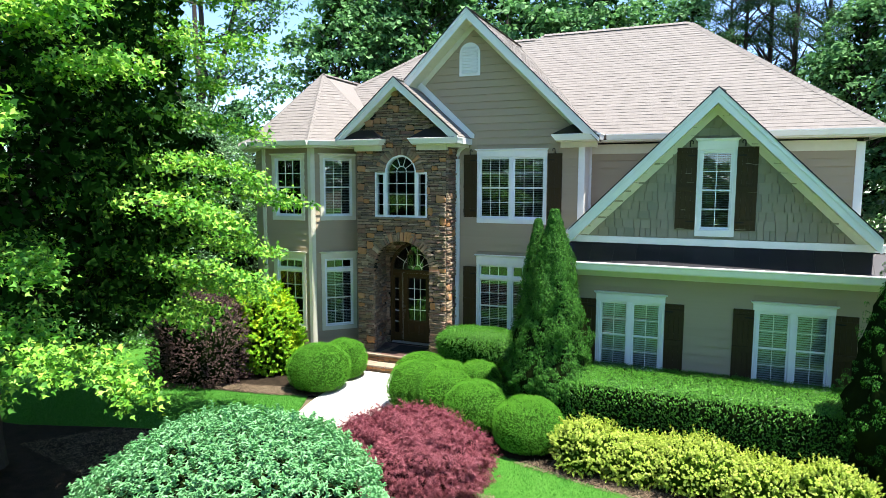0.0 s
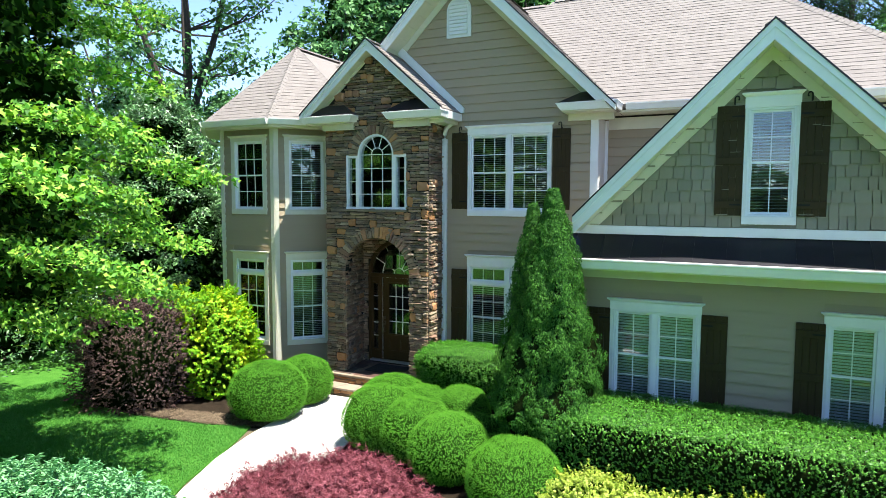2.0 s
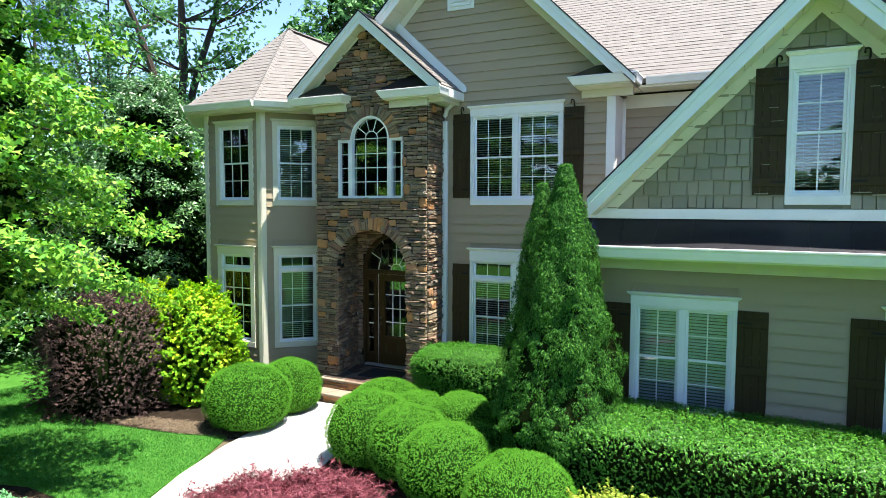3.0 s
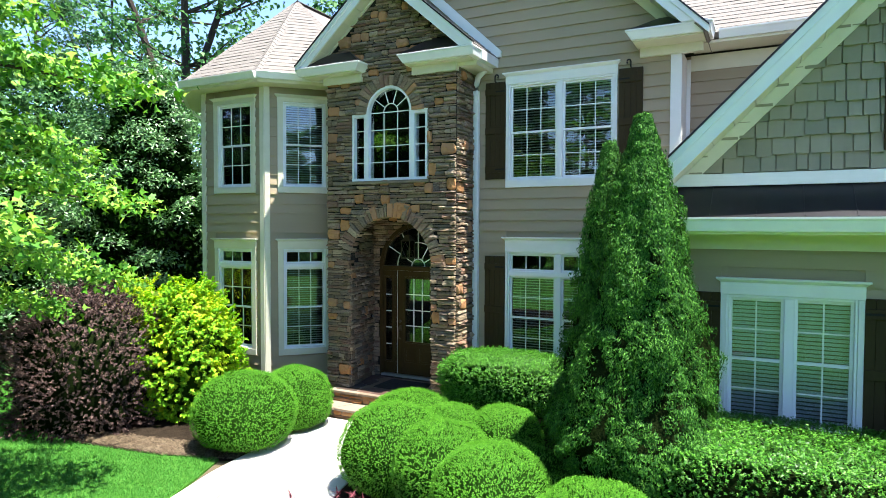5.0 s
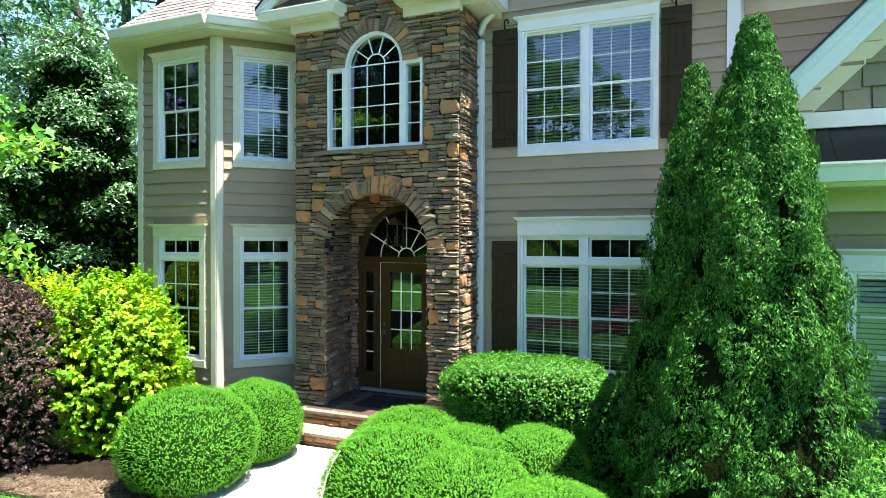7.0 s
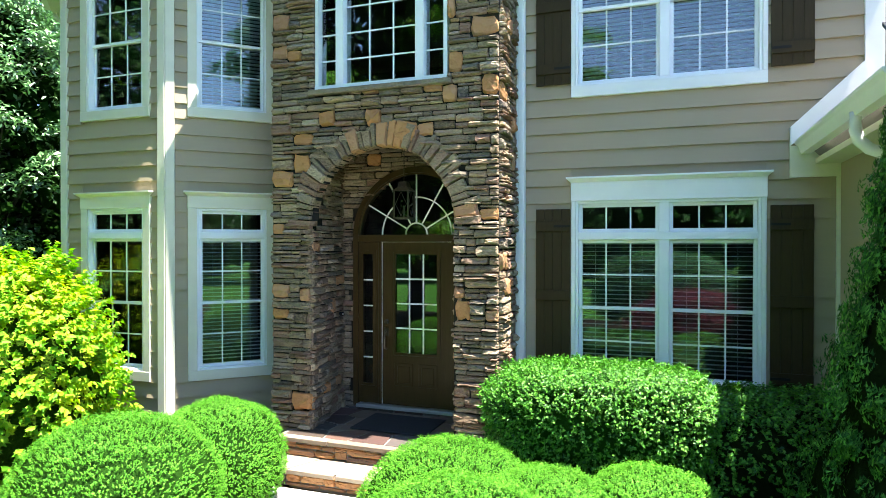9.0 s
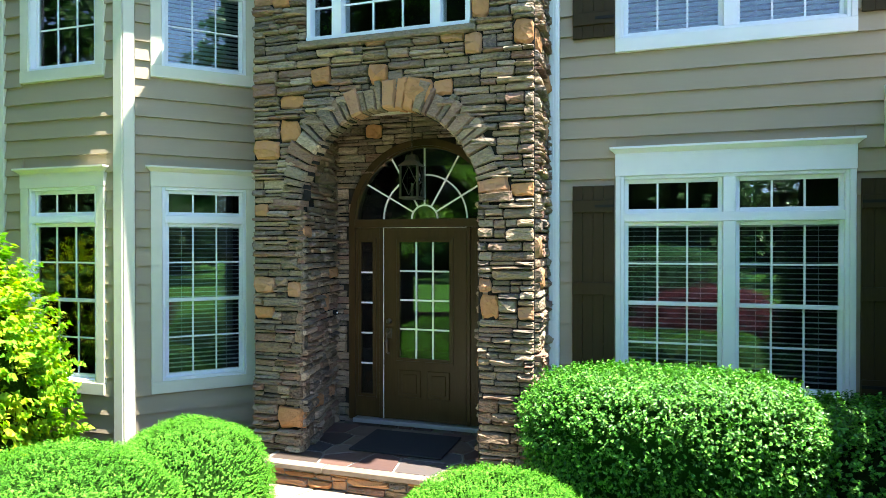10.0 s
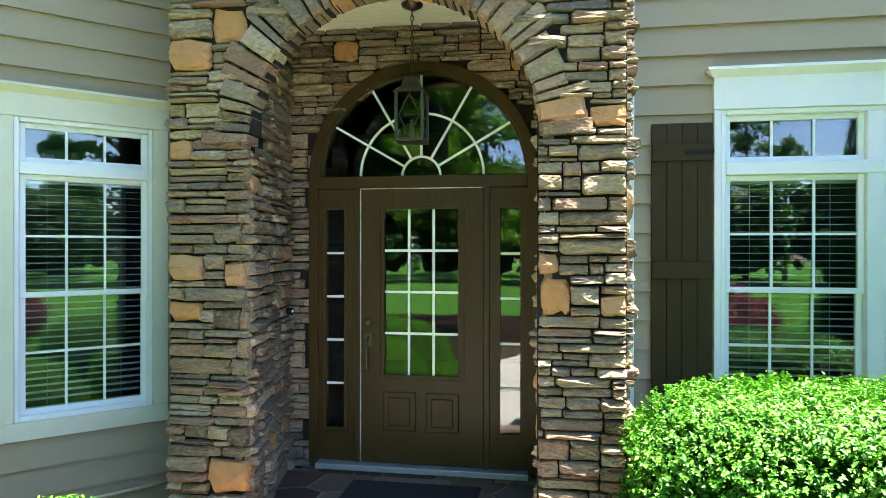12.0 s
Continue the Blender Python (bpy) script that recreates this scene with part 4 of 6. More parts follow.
# ---- stone entry ----
ARX, ARZ, ARR = 0.02, 2.68, 0.86       # the entry arch: middle, spring height, radius
AWZ, AWR = 5.385, 0.475                # the arched window above: spring height, radius


def rough_stone(seed, rug=1.0):
    """A unit stone: x and z from 0 to 1, its face at y 0 to -1 (uneven), worn corners. rug: how far its outline strays."""
    rnd = random.Random(seed)
    b = Build()
    back = [(0, 1.2, 0), (1, 1.2, 0), (1, 1.2, 1), (0, 1.2, 1)]
    ring = []
    lean = [rug * rnd.uniform(-0.01, 0.1) for _ in range(4)]      # bottom, right, top, left edges are not square
    for sx, sz, k in ((0, 0, 0), (1, 0, 1), (1, 1, 2), (0, 1, 3)):
        cx, cz = rug * rnd.uniform(0.02, 0.13), rug * rnd.uniform(0.06, 0.32)
        e1, e2 = rug * rnd.uniform(-0.005, 0.025), rug * rnd.uniform(-0.01, 0.09)
        p = [(abs(sx - cx), abs(sz - e2)), (abs(sx - e1), abs(sz - cz))]
        ring += p if (sx, sz) in ((1, 0), (0, 1)) else p[::-1]
        q = {0: (rnd.uniform(0.35, 0.65), lean[0]), 1: (1 - lean[1] * 0.3, rnd.uniform(0.4, 0.6)), 2: (rnd.uniform(0.35, 0.65), 1 - lean[2]), 3: (lean[3] * 0.3, rnd.uniform(0.4, 0.6))}[k]
        ring.append(q)
    n = len(ring)
    lip = [(x, -0.5 + rnd.uniform(-0.25, 0.15), z) for x, z in ring]
    back_lean, turn = rnd.uniform(0.0, 0.5), rnd.uniform(-0.1, 0.3)
    face = [(0.5 + (x - 0.5) * rnd.uniform(0.9, 0.96), -0.86 + rnd.uniform(-0.2, 0.16) + back_lean * max(0.0, z - 0.35) + turn * (x - 0.5), 0.5 + (z - 0.5) * rnd.uniform(0.7, 0.86)) for x, z in ring]
    b.v = back + lip + face + [(0.5 + rnd.uniform(-0.25, 0.25), -1.0 + rnd.uniform(-0.2, 0.2), 0.5 + rnd.uniform(-0.2, 0.2))]
    for i in range(n):
        j = (i + 1) % n
        b.f.append((4 + i, 4 + j, 4 + n + j, 4 + n + i))
        b.f.append((4 + n + i, 4 + n + j, 4 + 2 * n))
    for k in range(4):
        i = 4 + 3 * k
        b.f.append((k, i, i + 1))
        b.f.append((k, i + 1, i + 2, 4 + (3 * k + 3) % n, (k + 1) % 4))
    return b


STONES = [rough_stone(i).mesh("stone", STONE) for i in range(30)]
OCHRES = [rough_stone(50 + i, 1.7).mesh("stone", OCHRE) for i in range(9)]


def pack_stones(w, h, blocked, seed, big=0.05):
    """Dry-stacked ledge stones over a w by h face: rectangles x, z, width, height. blocked(x, z): no stone with its middle there."""
    rnd = random.Random(seed)
    d = 0.02
    n = int(round(w / d))
    level = [0.0] * n
    out = []
    while True:
        lo = min(level)
        if lo >= h - 0.005:
            break
        i = level.index(lo)
        j = i
        while j < n and abs(level[j] - lo) < 1e-6:
            j += 1
        run = j - i
        left = level[i - 1] - lo if i else 9
        right = level[j] - lo if j < n else 9
        if rnd.random() < big and run >= 7:
            hh = rnd.choice((0.13, 0.16, 0.19, 0.22))
            ww = min(run, rnd.randint(8, 14))
            kind = 1
        else:
            hh = rnd.choice((0.03, 0.04, 0.05, 0.05, 0.06, 0.06, 0.07, 0.08, 0.09, 0.12))
            ww = min(run, rnd.randint(5, 20))
            kind = 0
            near = [q for q in (left, right) if 0.025 < q < 0.11]
            if near and rnd.random() < 0.75:
                hh = rnd.choice(near)
            if run <= 3:
                hh = max(0.02, min(left, right, 0.14))
        if run - ww < 4:
            ww = run
        if ww > 21:
            ww = rnd.randint(8, 14)
        if ww >= n - i and n - i > 22:
            ww = rnd.randint(8, 16)
        hh = min(hh, max(0.02, h - lo))
        cx, cz = (i + ww / 2) * d, lo + hh / 2
        if not blocked(cx, cz):
            out.append((i * d, lo, ww * d, hh, kind))
        for k in range(i, i + ww):
            level[k] = round(lo + hh, 4)
    return out


def lay_stones(parent, m, cells, seed, limit=300, depth=0.05, near=lambda x, z: True):
    """Stones on a face: m takes x along, y into the wall, z up. Near ones are objects, the rest one mesh."""
    rnd = random.Random(seed)
    rest = {0: Build(), 1: Build()}
    made = 0
    for x, z, w, h, kind in cells:
        gap = rnd.uniform(0.0012, 0.005)
        me = rnd.choice(OCHRES if kind else STONES)
        dd = depth * rnd.uniform(0.4, 1.65)
        mm = m @ Matrix.Translation((x + gap, 0, z + gap)) @ Matrix.Rotation(rnd.gauss(0, 0.018) if w < 0.3 else 0.0, 4, "Y") @ Matrix.Diagonal((w - 2 * gap, dd, h - 2 * gap, 1))
        if near(x, z) and made < limit:
            ob = part("stone", me, STONE, parent)
            ob.matrix_world = mm
            made += 1
        else:
            b = rest[kind]
            k = len(b.v)
            b.v += [tuple(mm @ v.co) for v in me.vertices]
            b.f += [tuple(k + i for i in p.vertices) for p in me.polygons]
    for kind, b in rest.items():
        if b.v:
            me = bpy.data.meshes.new("stones")
            me.from_pydata(b.v, [], b.f)
            me.materials.append(OCHRE if kind else STONE)
            ob = part("stones", me, STONE, parent, "dry-stacked ledge stones")
            ob["kind"] = "stuff"


def arch_outline(cx, z0, spring, r, n=20):
    return [(cx + r, z0), *arc(cx, spring, r, 0, 180, n), (cx - r, z0)]


SX = 1.34
tower = thing("stone_entry", "two-storey entry tower of stacked brown and ochre ledge stone", "stone tower", kind="structure")
core = Build()
top = 7.42


def gtop(x):
    return min(6.3, 9) if abs(x - PX) > 1.3 else PZ - 0.2 - PS * abs(x - PX)


# backing of the tower front, in upright strips round both openings
pts = [-SX]
n = 56
xs = [-SX + 2 * SX * i / n for i in range(n + 1)]
for a, b in zip(xs, xs[1:]):
    c = 0.5 * (a + b)
    cut = []
    if abs(c - ARX) < ARR:
        cut.append((0.0, ARZ + math.sqrt(ARR ** 2 - (c - ARX) ** 2)))
    if abs(c - 0.01) < 0.78:
        hi = AWZ + (math.sqrt(max(0, AWR ** 2 - (c - 0.01) ** 2)) if abs(c - 0.01) < AWR else 0.0)
        cut.append((4.2, hi))
    z = 0.0
    for lo, hi in cut:
        if lo > z:
            core.box(a, b, 0.0, 0.13, z, lo)
        z = hi
    core.box(a, b, 0.0, 0.13, z, gtop(c))
part("backing", core, MORTAR, tower)
part("side_backing", B((SX - 0.3, SX, 0.3, 0.9, 0, 6.3), (-SX, -SX + 0.3, 0.3, 1.4, 0, 6.3)), MORTAR, tower)


def front_blocked(x, z):
    x -= SX
    if z > gtop(x) - 0.03:
        return True
    if z < ARZ and abs(x - ARX) < ARR - 0.2:
        return True
    if z >= ARZ and math.hypot(x - ARX, z - ARZ) < ARR + 0.155:
        return True
    if 4.16 < z < AWZ and abs(x - 0.01) < 0.6:
        return True
    if z >= AWZ and math.hypot(x - 0.01, z - AWZ) < AWR + 0.15:
        return True
    return False


def clipped(cells, spans):
    """Trim stones so that none reaches past the sides of an opening: spans of (x0, x1, z0, z1)."""
    out = []
    for x, z, w, h, kind in cells:
        for x0, x1, z0, z1 in spans:
            if z + h / 2 > z0 and z + h / 2 < z1:
                if x >= x0 and x + w <= x1:
                    w = 0
                elif x < x0 < x + w:
                    w = x0 - x
                elif x < x1 < x + w:
                    x, w = x1, x + w - x1
        if w > 0.03:
            out.append((x, z, w, h, kind))
    return out


front = clipped(pack_stones(2 * SX, 7.7, front_blocked, 21, 0.06), [(SX + ARX - ARR + 0.015, SX + ARX + ARR - 0.015, 0, ARZ), (SX + 0.01 - 0.79, SX + 0.01 + 0.79, 4.16, AWZ)])
lay_stones(tower, at(-SX, 0), front, 22, 300, 0.045, near=lambda x, z: z < 3.9)
side = pack_stones(0.72, 6.1, lambda x, z: False, 31, 0.03)
lay_stones(tower, Matrix(((0, -1, 0, SX), (1, 0, 0, 0), (0, 0, 1, 0), (0, 0, 0, 1))), side, 32, 0, 0.045)
# corner ends, so that the front's right edge is stepped stone
for i, (cx, cz, r, w, count, step) in enumerate(((ARX, ARZ, ARR, 0.25, 34, 0), (0.01, AWZ, AWR, 0.22, 21, 0))):
    rr = random.Random(40 + i)
    cuts = [rr.uniform(0.55, 1.5) for _ in range(count)]
    ends = [180.0 * sum(cuts[:k]) / sum(cuts) for k in range(count + 1)]
    for k in range(count):
        a0, a1 = ends[k] + 0.35, ends[k + 1] - 0.35
        r1 = r + w * rr.uniform(0.72, 1.2)
        r0 = r - rr.uniform(0, 0.012)
        o = [(cx + r0 * math.cos(radians(a0)), cz + r0 * math.sin(radians(a0))), (cx + r1 * math.cos(radians(a0)), cz + r1 * math.sin(radians(a0))), (cx + r1 * math.cos(radians(a1)), cz + r1 * math.sin(radians(a1))), (cx + r0 * math.cos(radians(a1)), cz + r0 * math.sin(radians(a1)))]
        mx, mz = sum(p[0] for p in o) / 4, sum(p[1] for p in o) / 4
        f = [((p[0] - mx) * 0.86 + mx, (p[1] - mz) * 0.86 + mz) for p in o]
        y = -0.04 - rr.uniform(0, 0.02)
        b = Build().slab([(x, 0.125 if i == 0 else 0.1, z) for x, z in o], [(x, y + 0.02, z) for x, z in o])
        b.f.pop(1)
        q = len(b.v)
        b.v += [(x, y + rr.uniform(-0.012, 0.008), z) for x, z in f]
        b.f += [(4, 5, q + 1, q), (5, 6, q + 2, q + 1), (6, 7, q + 3, q + 2), (7, 4, q, q + 3), (q, q + 1, q + 2, q + 3)]
        part("arch_stone", b, OCHRE if rr.random() < 0.14 else STONE, tower)
part("sill_stone", B((-0.83, 0.85, -0.09, 0.2, 4.13, 4.185)), STONE, tower, "thin stone sill", bevel=0.008)

# reveals and back wall of the porch
RX, DY = 1.06, 1.09
for s in (-1, 1):
    ang = math.atan2(0.2, DY)
    if s < 0:
        m = Matrix(((-math.sin(ang), -math.cos(ang), 0, ARX - ARR), (math.cos(ang), -math.sin(ang), 0, 0.0), (0, 0, 1, 0.38), (0, 0, 0, 1)))
    else:
        m = Matrix(((math.sin(ang), math.cos(ang), 0, ARX + ARR), (math.cos(ang), -math.sin(ang), 0, 0.0), (0, 0, 1, 0.38), (0, 0, 0, 1)))
        m = m @ Matrix.Diagonal((1, 1, 1, 1))
    cells = pack_stones(1.1, 3.36, lambda x, z: x < 0.3 and z > 2.32, 60 + s, 0.025)
    lay_stones(tower, m, cells, 61 + s, 160 if s < 0 else 0, 0.04)
    part("reveal_backing", Build().flat([(s * 0.0 + ARX + s * (ARR + 0.02), 0.02), (ARX + s * (RX + 0.02), DY + 0.1), (ARX + s * (RX + 0.2), DY + 0.1), (ARX + s * (RX + 0.2), 0.02)], 0.0, 3.755), MORTAR, tower)
FZ, FR = 2.58, 0.86
back = pack_stones(2 * RX, 3.34, lambda x, z: (z + 0.4 < FZ and abs(x - RX) < FR - 0.18) or math.hypot(x - RX, max(0, z + 0.4 - FZ)) < FR - 0.02, 70, 0.03)
back = clipped(back, [(RX - FR, RX + FR, 0, FZ - 0.4)])
lay_stones(tower, at(ARX - RX, DY - 0.02, 0.4), back, 71, 140, 0.035)
bk = Build()
for a, b in zip(xs, xs[1:]):
    c = 0.5 * (a + b)
    if abs(c) < RX + 0.1:
        bk.box(a, b, DY - 0.018, DY + 0.2, (FZ + math.sqrt(max(0, 0.80 ** 2 - (c - 0.0) ** 2))) if abs(c) < 0.80 else 0.38, 3.8)
part("back_wall_backing", bk, MORTAR, tower)
porch_ceiling = B((-1.3, 1.3, 0.131, DY + 0.1, 3.72, 3.75))
for i in range(13):
    y = 0.14 + i * 0.075
    porch_ceiling.box(-1.3, 1.3, y, y + 0.069, 3.708, 3.72)
tagged(new("porch_ceiling", porch_ceiling.mesh("porch_ceiling", CREAM)), "cream beadboard ceiling of the porch", "ceiling", kind="structure")

# ---- porch floor and steps ----
porch = thing("porch_steps", "flagstone porch and two steps faced with ledge stone", "steps", kind="structure")
part("landing", B((-1.1, 1.1, -0.26, 1.12, 0.0, 0.382)), GROUT, porch)
part("lower_step", B((-1.0, 0.95, -0.64, -0.26, 0.0, 0.187)), GROUT, porch)


def flags(x0, x1, y0, y1, z, n, seed, mat=FLAG, joint=0.012):
    """Irregular flat stones over a rectangle: each the ground nearest to its middle, with mortar between."""
    rr = random.Random(seed)
    nx, ny = n
    sites = [(x0 + (x1 - x0) * (i + rr.uniform(0.1, 0.9)) / nx, y0 + (y1 - y0) * (j + rr.uniform(0.1, 0.9)) / ny) for i in range(nx) for j in range(ny)]
    for sx, sy in sites:
        poly = [(x0, y0), (x1, y0), (x1, y1), (x0, y1)]
        for qx, qy in sites:
            if (qx, qy) == (sx, sy):
                continue
            dx, dy = qx - sx, qy - sy
            ln = math.hypot(dx, dy)
            lim = (dx * (sx + qx) + dy * (sy + qy)) / 2 / ln - joint
            cut = []
            for p, q in zip(poly, poly[1:] + poly[:1]):
                u, v = (p[0] * dx + p[1] * dy) / ln - lim, (q[0] * dx + q[1] * dy) / ln - lim
                if u <= 0:
                    cut.append(p)
                if (u < 0) != (v < 0):
                    f = u / (u - v)
                    cut.append((p[0] + (q[0] - p[0]) * f, p[1] + (q[1] - p[1]) * f))
            poly = cut
            if len(poly) < 3:
                break
        if len(poly) >= 3:
            part("flagstone", Build().flat(poly, z - 0.03, z + 0.012 + rr.uniform(0, 0.003)), mat, porch, bevel=0.003)


flags(-1.05, 1.05, -0.2, DY - 0.1, 0.375, (5, 4), 81)
flags(-1.08, 1.08, -0.315, -0.205, 0.375, (3, 1), 82, TREAD, 0.003)
flags(-1.0, 0.95, -0.69, -0.27, 0.18, (4, 1), 83, TREAD)
flags(-0.9, 0.9, DY - 0.1, DY, 0.40, (9, 1), 84)
rr = random.Random(93)
for y, z, h, w in ((-0.64, 0.02, 0.14, 1.95), (-0.26, 0.19, 0.15, 2.1)):
    cells = [(a, b, c, d, 1 if rr.random() < 0.75 else 0) for a, b, c, d, k in pack_stones(w, h, lambda x, zz: False, 90 + int(z * 100), 0.0)]
    lay_stones(porch, at(-1.0, y, z), cells, 91, 60, 0.03)
bell = thing("doorbell", "small black round doorbell button on the stone", "doorbell", pose(-0.965, 0.90, 1.6, 0, 0, 78))
ring_pts = [(0.026 * math.cos(a), 0.026 * math.sin(a)) for a in (2 * math.pi * k / 14 for k in range(14))]
part("bell_plate", Build().upright(ring_pts, -0.032, 0.02), IRON, bell, bevel=0.003)
part("button", Build().upright([(x * 0.4, z * 0.4) for x, z in ring_pts], -0.037, -0.03), BLIND, bell, "pale button")
mat = new("door_mat", B((-0.45, 0.47, 0.18, 0.84, 0.392, 0.41)).mesh("door_mat", MAT, 0.006))
tagged(mat, "black rubber door mat on the flagstone porch", "door mat")

# ---- entry door ----
D = at(0, 0, 0)
entry = thing("entry_door_unit", "dark brown entry door with sidelights and a fanlight above", "door", D, kind="structure")
Y0, Y1 = 1.02, 1.10
frame_b = Build()
o = arch_outline(0, 0.44, FZ, 0.855, 28)
i2 = arch_outline(0, 0.44, FZ, 0.785, 28)
for k in range(len(o) - 1):
    a, b, c, d = o[k], o[k + 1], i2[k + 1], i2[k]
    frame_b.slab([(p[0], Y0, p[1]) for p in (a, b, c, d)], [(p[0], Y1 + 0.08, p[1]) for p in (a, b, c, d)])
part("door_frame", frame_b, DOORPAINT, entry, "dark brown arched door frame")
inner = arch_outline(0, 0.44, FZ, 0.80, 28)
i3 = arch_outline(0, 0.44, FZ, 0.765, 28)
fb2 = Build()
for k in range(1, len(o) - 2):
    a, b, c, d = inner[k], inner[k + 1], i3[k + 1], i3[k]
    fb2.slab([(p[0], Y0 + 0.02, p[1]) for p in (a, b, c, d)], [(p[0], Y1 + 0.03, p[1]) for p in (a, b, c, d)])
part("arch_stop", fb2, DOORPAINT, entry)
part("transom_rail", B((-0.785, 0.785, Y0 - 0.005, Y1 + 0.05, 2.51, 2.60)), DOORPAINT, entry, bevel=0.005)
for x in (-0.505, 0.465):
    part("door_post", B((x, x + 0.045, Y0 + 0.01, Y1 + 0.05, 0.47, 2.51)), DOORPAINT, entry, bevel=0.004)
part("threshold", B((-0.79, 0.79, 0.97, 1.12, 0.42, 0.462)), SILVER, entry, "grey metal threshold", bevel=0.004)
part("weatherstrip", B((-0.46, -0.4565, 1.04, 1.06, 0.47, 2.512), (-0.4565, 0.46, 1.035, 1.06, 2.506, 2.512)), VINYL, entry, "thin white weatherstrip")
fan = part("fanlight", Build().upright([*arc(0, 2.60, 0.775, 0, 180, 30)], 1.075, 1.08), GLASS, entry)
fan.visible_shadow = False
fm = Build()
for r0, r1 in ((0.135, 0.152), (0.455, 0.472)):
    p, q = arc(0, 2.60, r1, 0, 180, 30), arc(0, 2.60, r0, 0, 180, 30)
    for k in range(30):
        fm.slab([(a, 1.062, b) for a, b in (p[k], p[k + 1], q[k + 1], q[k])], [(a, 1.073, b) for a, b in (p[k], p[k + 1], q[k + 1], q[k])])
for deg in (30, 60, 90, 120, 150):
    a = radians(deg)
    u, v = (math.cos(a), math.sin(a)), (-math.sin(a) * 0.0085, math.cos(a) * 0.0085)
    r0, r1 = (0.145, 0.765) if deg != 90 else (0.145, 0.765)
    q = [(u[0] * r0 + v[0], 2.60 + u[1] * r0 + v[1]), (u[0] * r1 + v[0], 2.60 + u[1] * r1 + v[1]), (u[0] * r1 - v[0], 2.60 + u[1] * r1 - v[1]), (u[0] * r0 - v[0], 2.60 + u[1] * r0 - v[1])]
    fm.upright(q, 1.0625, 1.0735)
part("fanlight_muntins", fm, VINYL, fan, "white sunburst glazing bars")


def panel_leaf(name, x0, x1, gx0, gx1, gz0, gz1, cols, rows, label):
    """A door or sidelight leaf with a glazed opening, a stepped moulding and white bars."""
    z0, z1, y = 0.47, 2.505, 1.05
    leaf = part(name, B((x0, gx0, y, y + 0.045, z0, z1), (gx1, x1, y, y + 0.045, z0, z1), (gx0, gx1, y, y + 0.045, z0, gz0), (gx0, gx1, y, y + 0.045, gz1, z1)), DOORPAINT, entry, label)
    mould = Build()
    for o1, o2, yy in ((0.045, 0.03, y - 0.012), (0.026, 0.0, y - 0.008)):
        a, b, c, d = gx0 - o1, gx1 + o1, gz0 - o1, gz1 + o1
        t = o1 - o2
        mould.box(a, a + t, yy, y + 0.01, c, d).box(b - t, b, yy, y + 0.01, c, d).box(a + t, b - t, yy, y + 0.01, c, c + t).box(a + t, b - t, yy, y + 0.01, d - t, d)
    part("glass_moulding", mould, DOORPAINT, leaf)
    bars = Build()
    for i in range(1, cols):
        x = gx0 + (gx1 - gx0) * i / cols
        bars.box(x - 0.009, x + 0.009, y + 0.006, y + 0.014, gz0, gz1)
    for j in range(1, rows):
        z = gz0 + (gz1 - gz0) * j / rows
        bars.box(gx0, gx1, y + 0.007, y + 0.0135, z - 0.009, z + 0.009)
    part("glazing_grid", bars, VINYL, leaf, "white glazing bars")
    pane = part("pane", B((gx0 - 0.004, gx1 + 0.004, y + 0.017, y + 0.022, gz0 - 0.004, gz1 + 0.004)), GLASS, leaf)
    pane.visible_shadow = False
    return leaf


leaf = panel_leaf("door_leaf", -0.455, 0.46, -0.275, 0.28, 1.125, 2.355, 3, 4, "brown panelled door leaf with twelve-light glass")
for a, b in ((-0.285, -0.035), (0.04, 0.285)):
    part("raised_panel", B((a, b, 1.038, 1.052, 0.71, 1.0)), DOORPAINT, leaf, bevel=0.008)
    part("panel_field", B((a + 0.04, b - 0.04, 1.028, 1.04, 0.75, 0.96)), DOORPAINT, leaf, bevel=0.008)
panel_leaf("sidelight", -0.785, -0.505, -0.725, -0.585, 0.72, 2.355, 1, 5, "brown sidelight with five glazed lights")
panel_leaf("sidelight", 0.51, 0.785, 0.585, 0.73, 0.72, 2.355, 1, 5, "brown sidelight with five glazed lights")
lock = part("deadbolt", Build().tube([(-0.395, 1.05, 1.51), (-0.395, 1.03, 1.51), (-0.395, 1.02, 1.51)], [0.03, 0.03, 0.018], 14), BRONZE, leaf, "aged bronze deadbolt")
grip = Build().tube([(-0.395, 1.045, 1.40), (-0.395, 0.985, 1.385), (-0.395, 0.975, 1.30), (-0.395, 0.985, 1.19), (-0.395, 1.045, 1.165)], [0.012, 0.013, 0.015, 0.013, 0.011], 8)
grip.box(-0.425, -0.365, 1.036, 1.05, 1.33, 1.43)
part("door_handle", grip, BRONZE, leaf, "aged bronze grip handle")

# ---- hanging lantern ----
LX, LYY = 0.02, 0.64
lan = thing("porch_lantern", "bronze hanging lantern with seeded glass on a chain", "lantern", at(LX, LYY, 0))
part("canopy", Build().tube([(0, 0, 3.71), (0, 0, 3.69), (0, 0, 3.665)], [0.075, 0.07, 0.02], 16), BRONZE, lan, smooth=True)
for i in range(14):
    z = 3.665 - i * 0.034
    ring_pts = [((0.011 * math.cos(t) if i % 2 else 0), (0 if i % 2 else 0.011 * math.cos(t)), z - 0.02 + 0.024 * math.sin(t)) for t in (2 * math.pi * k / 8 for k in range(9))]
    part("chain_link", Build().tube(ring_pts, 0.003, 5), BRONZE, lan)
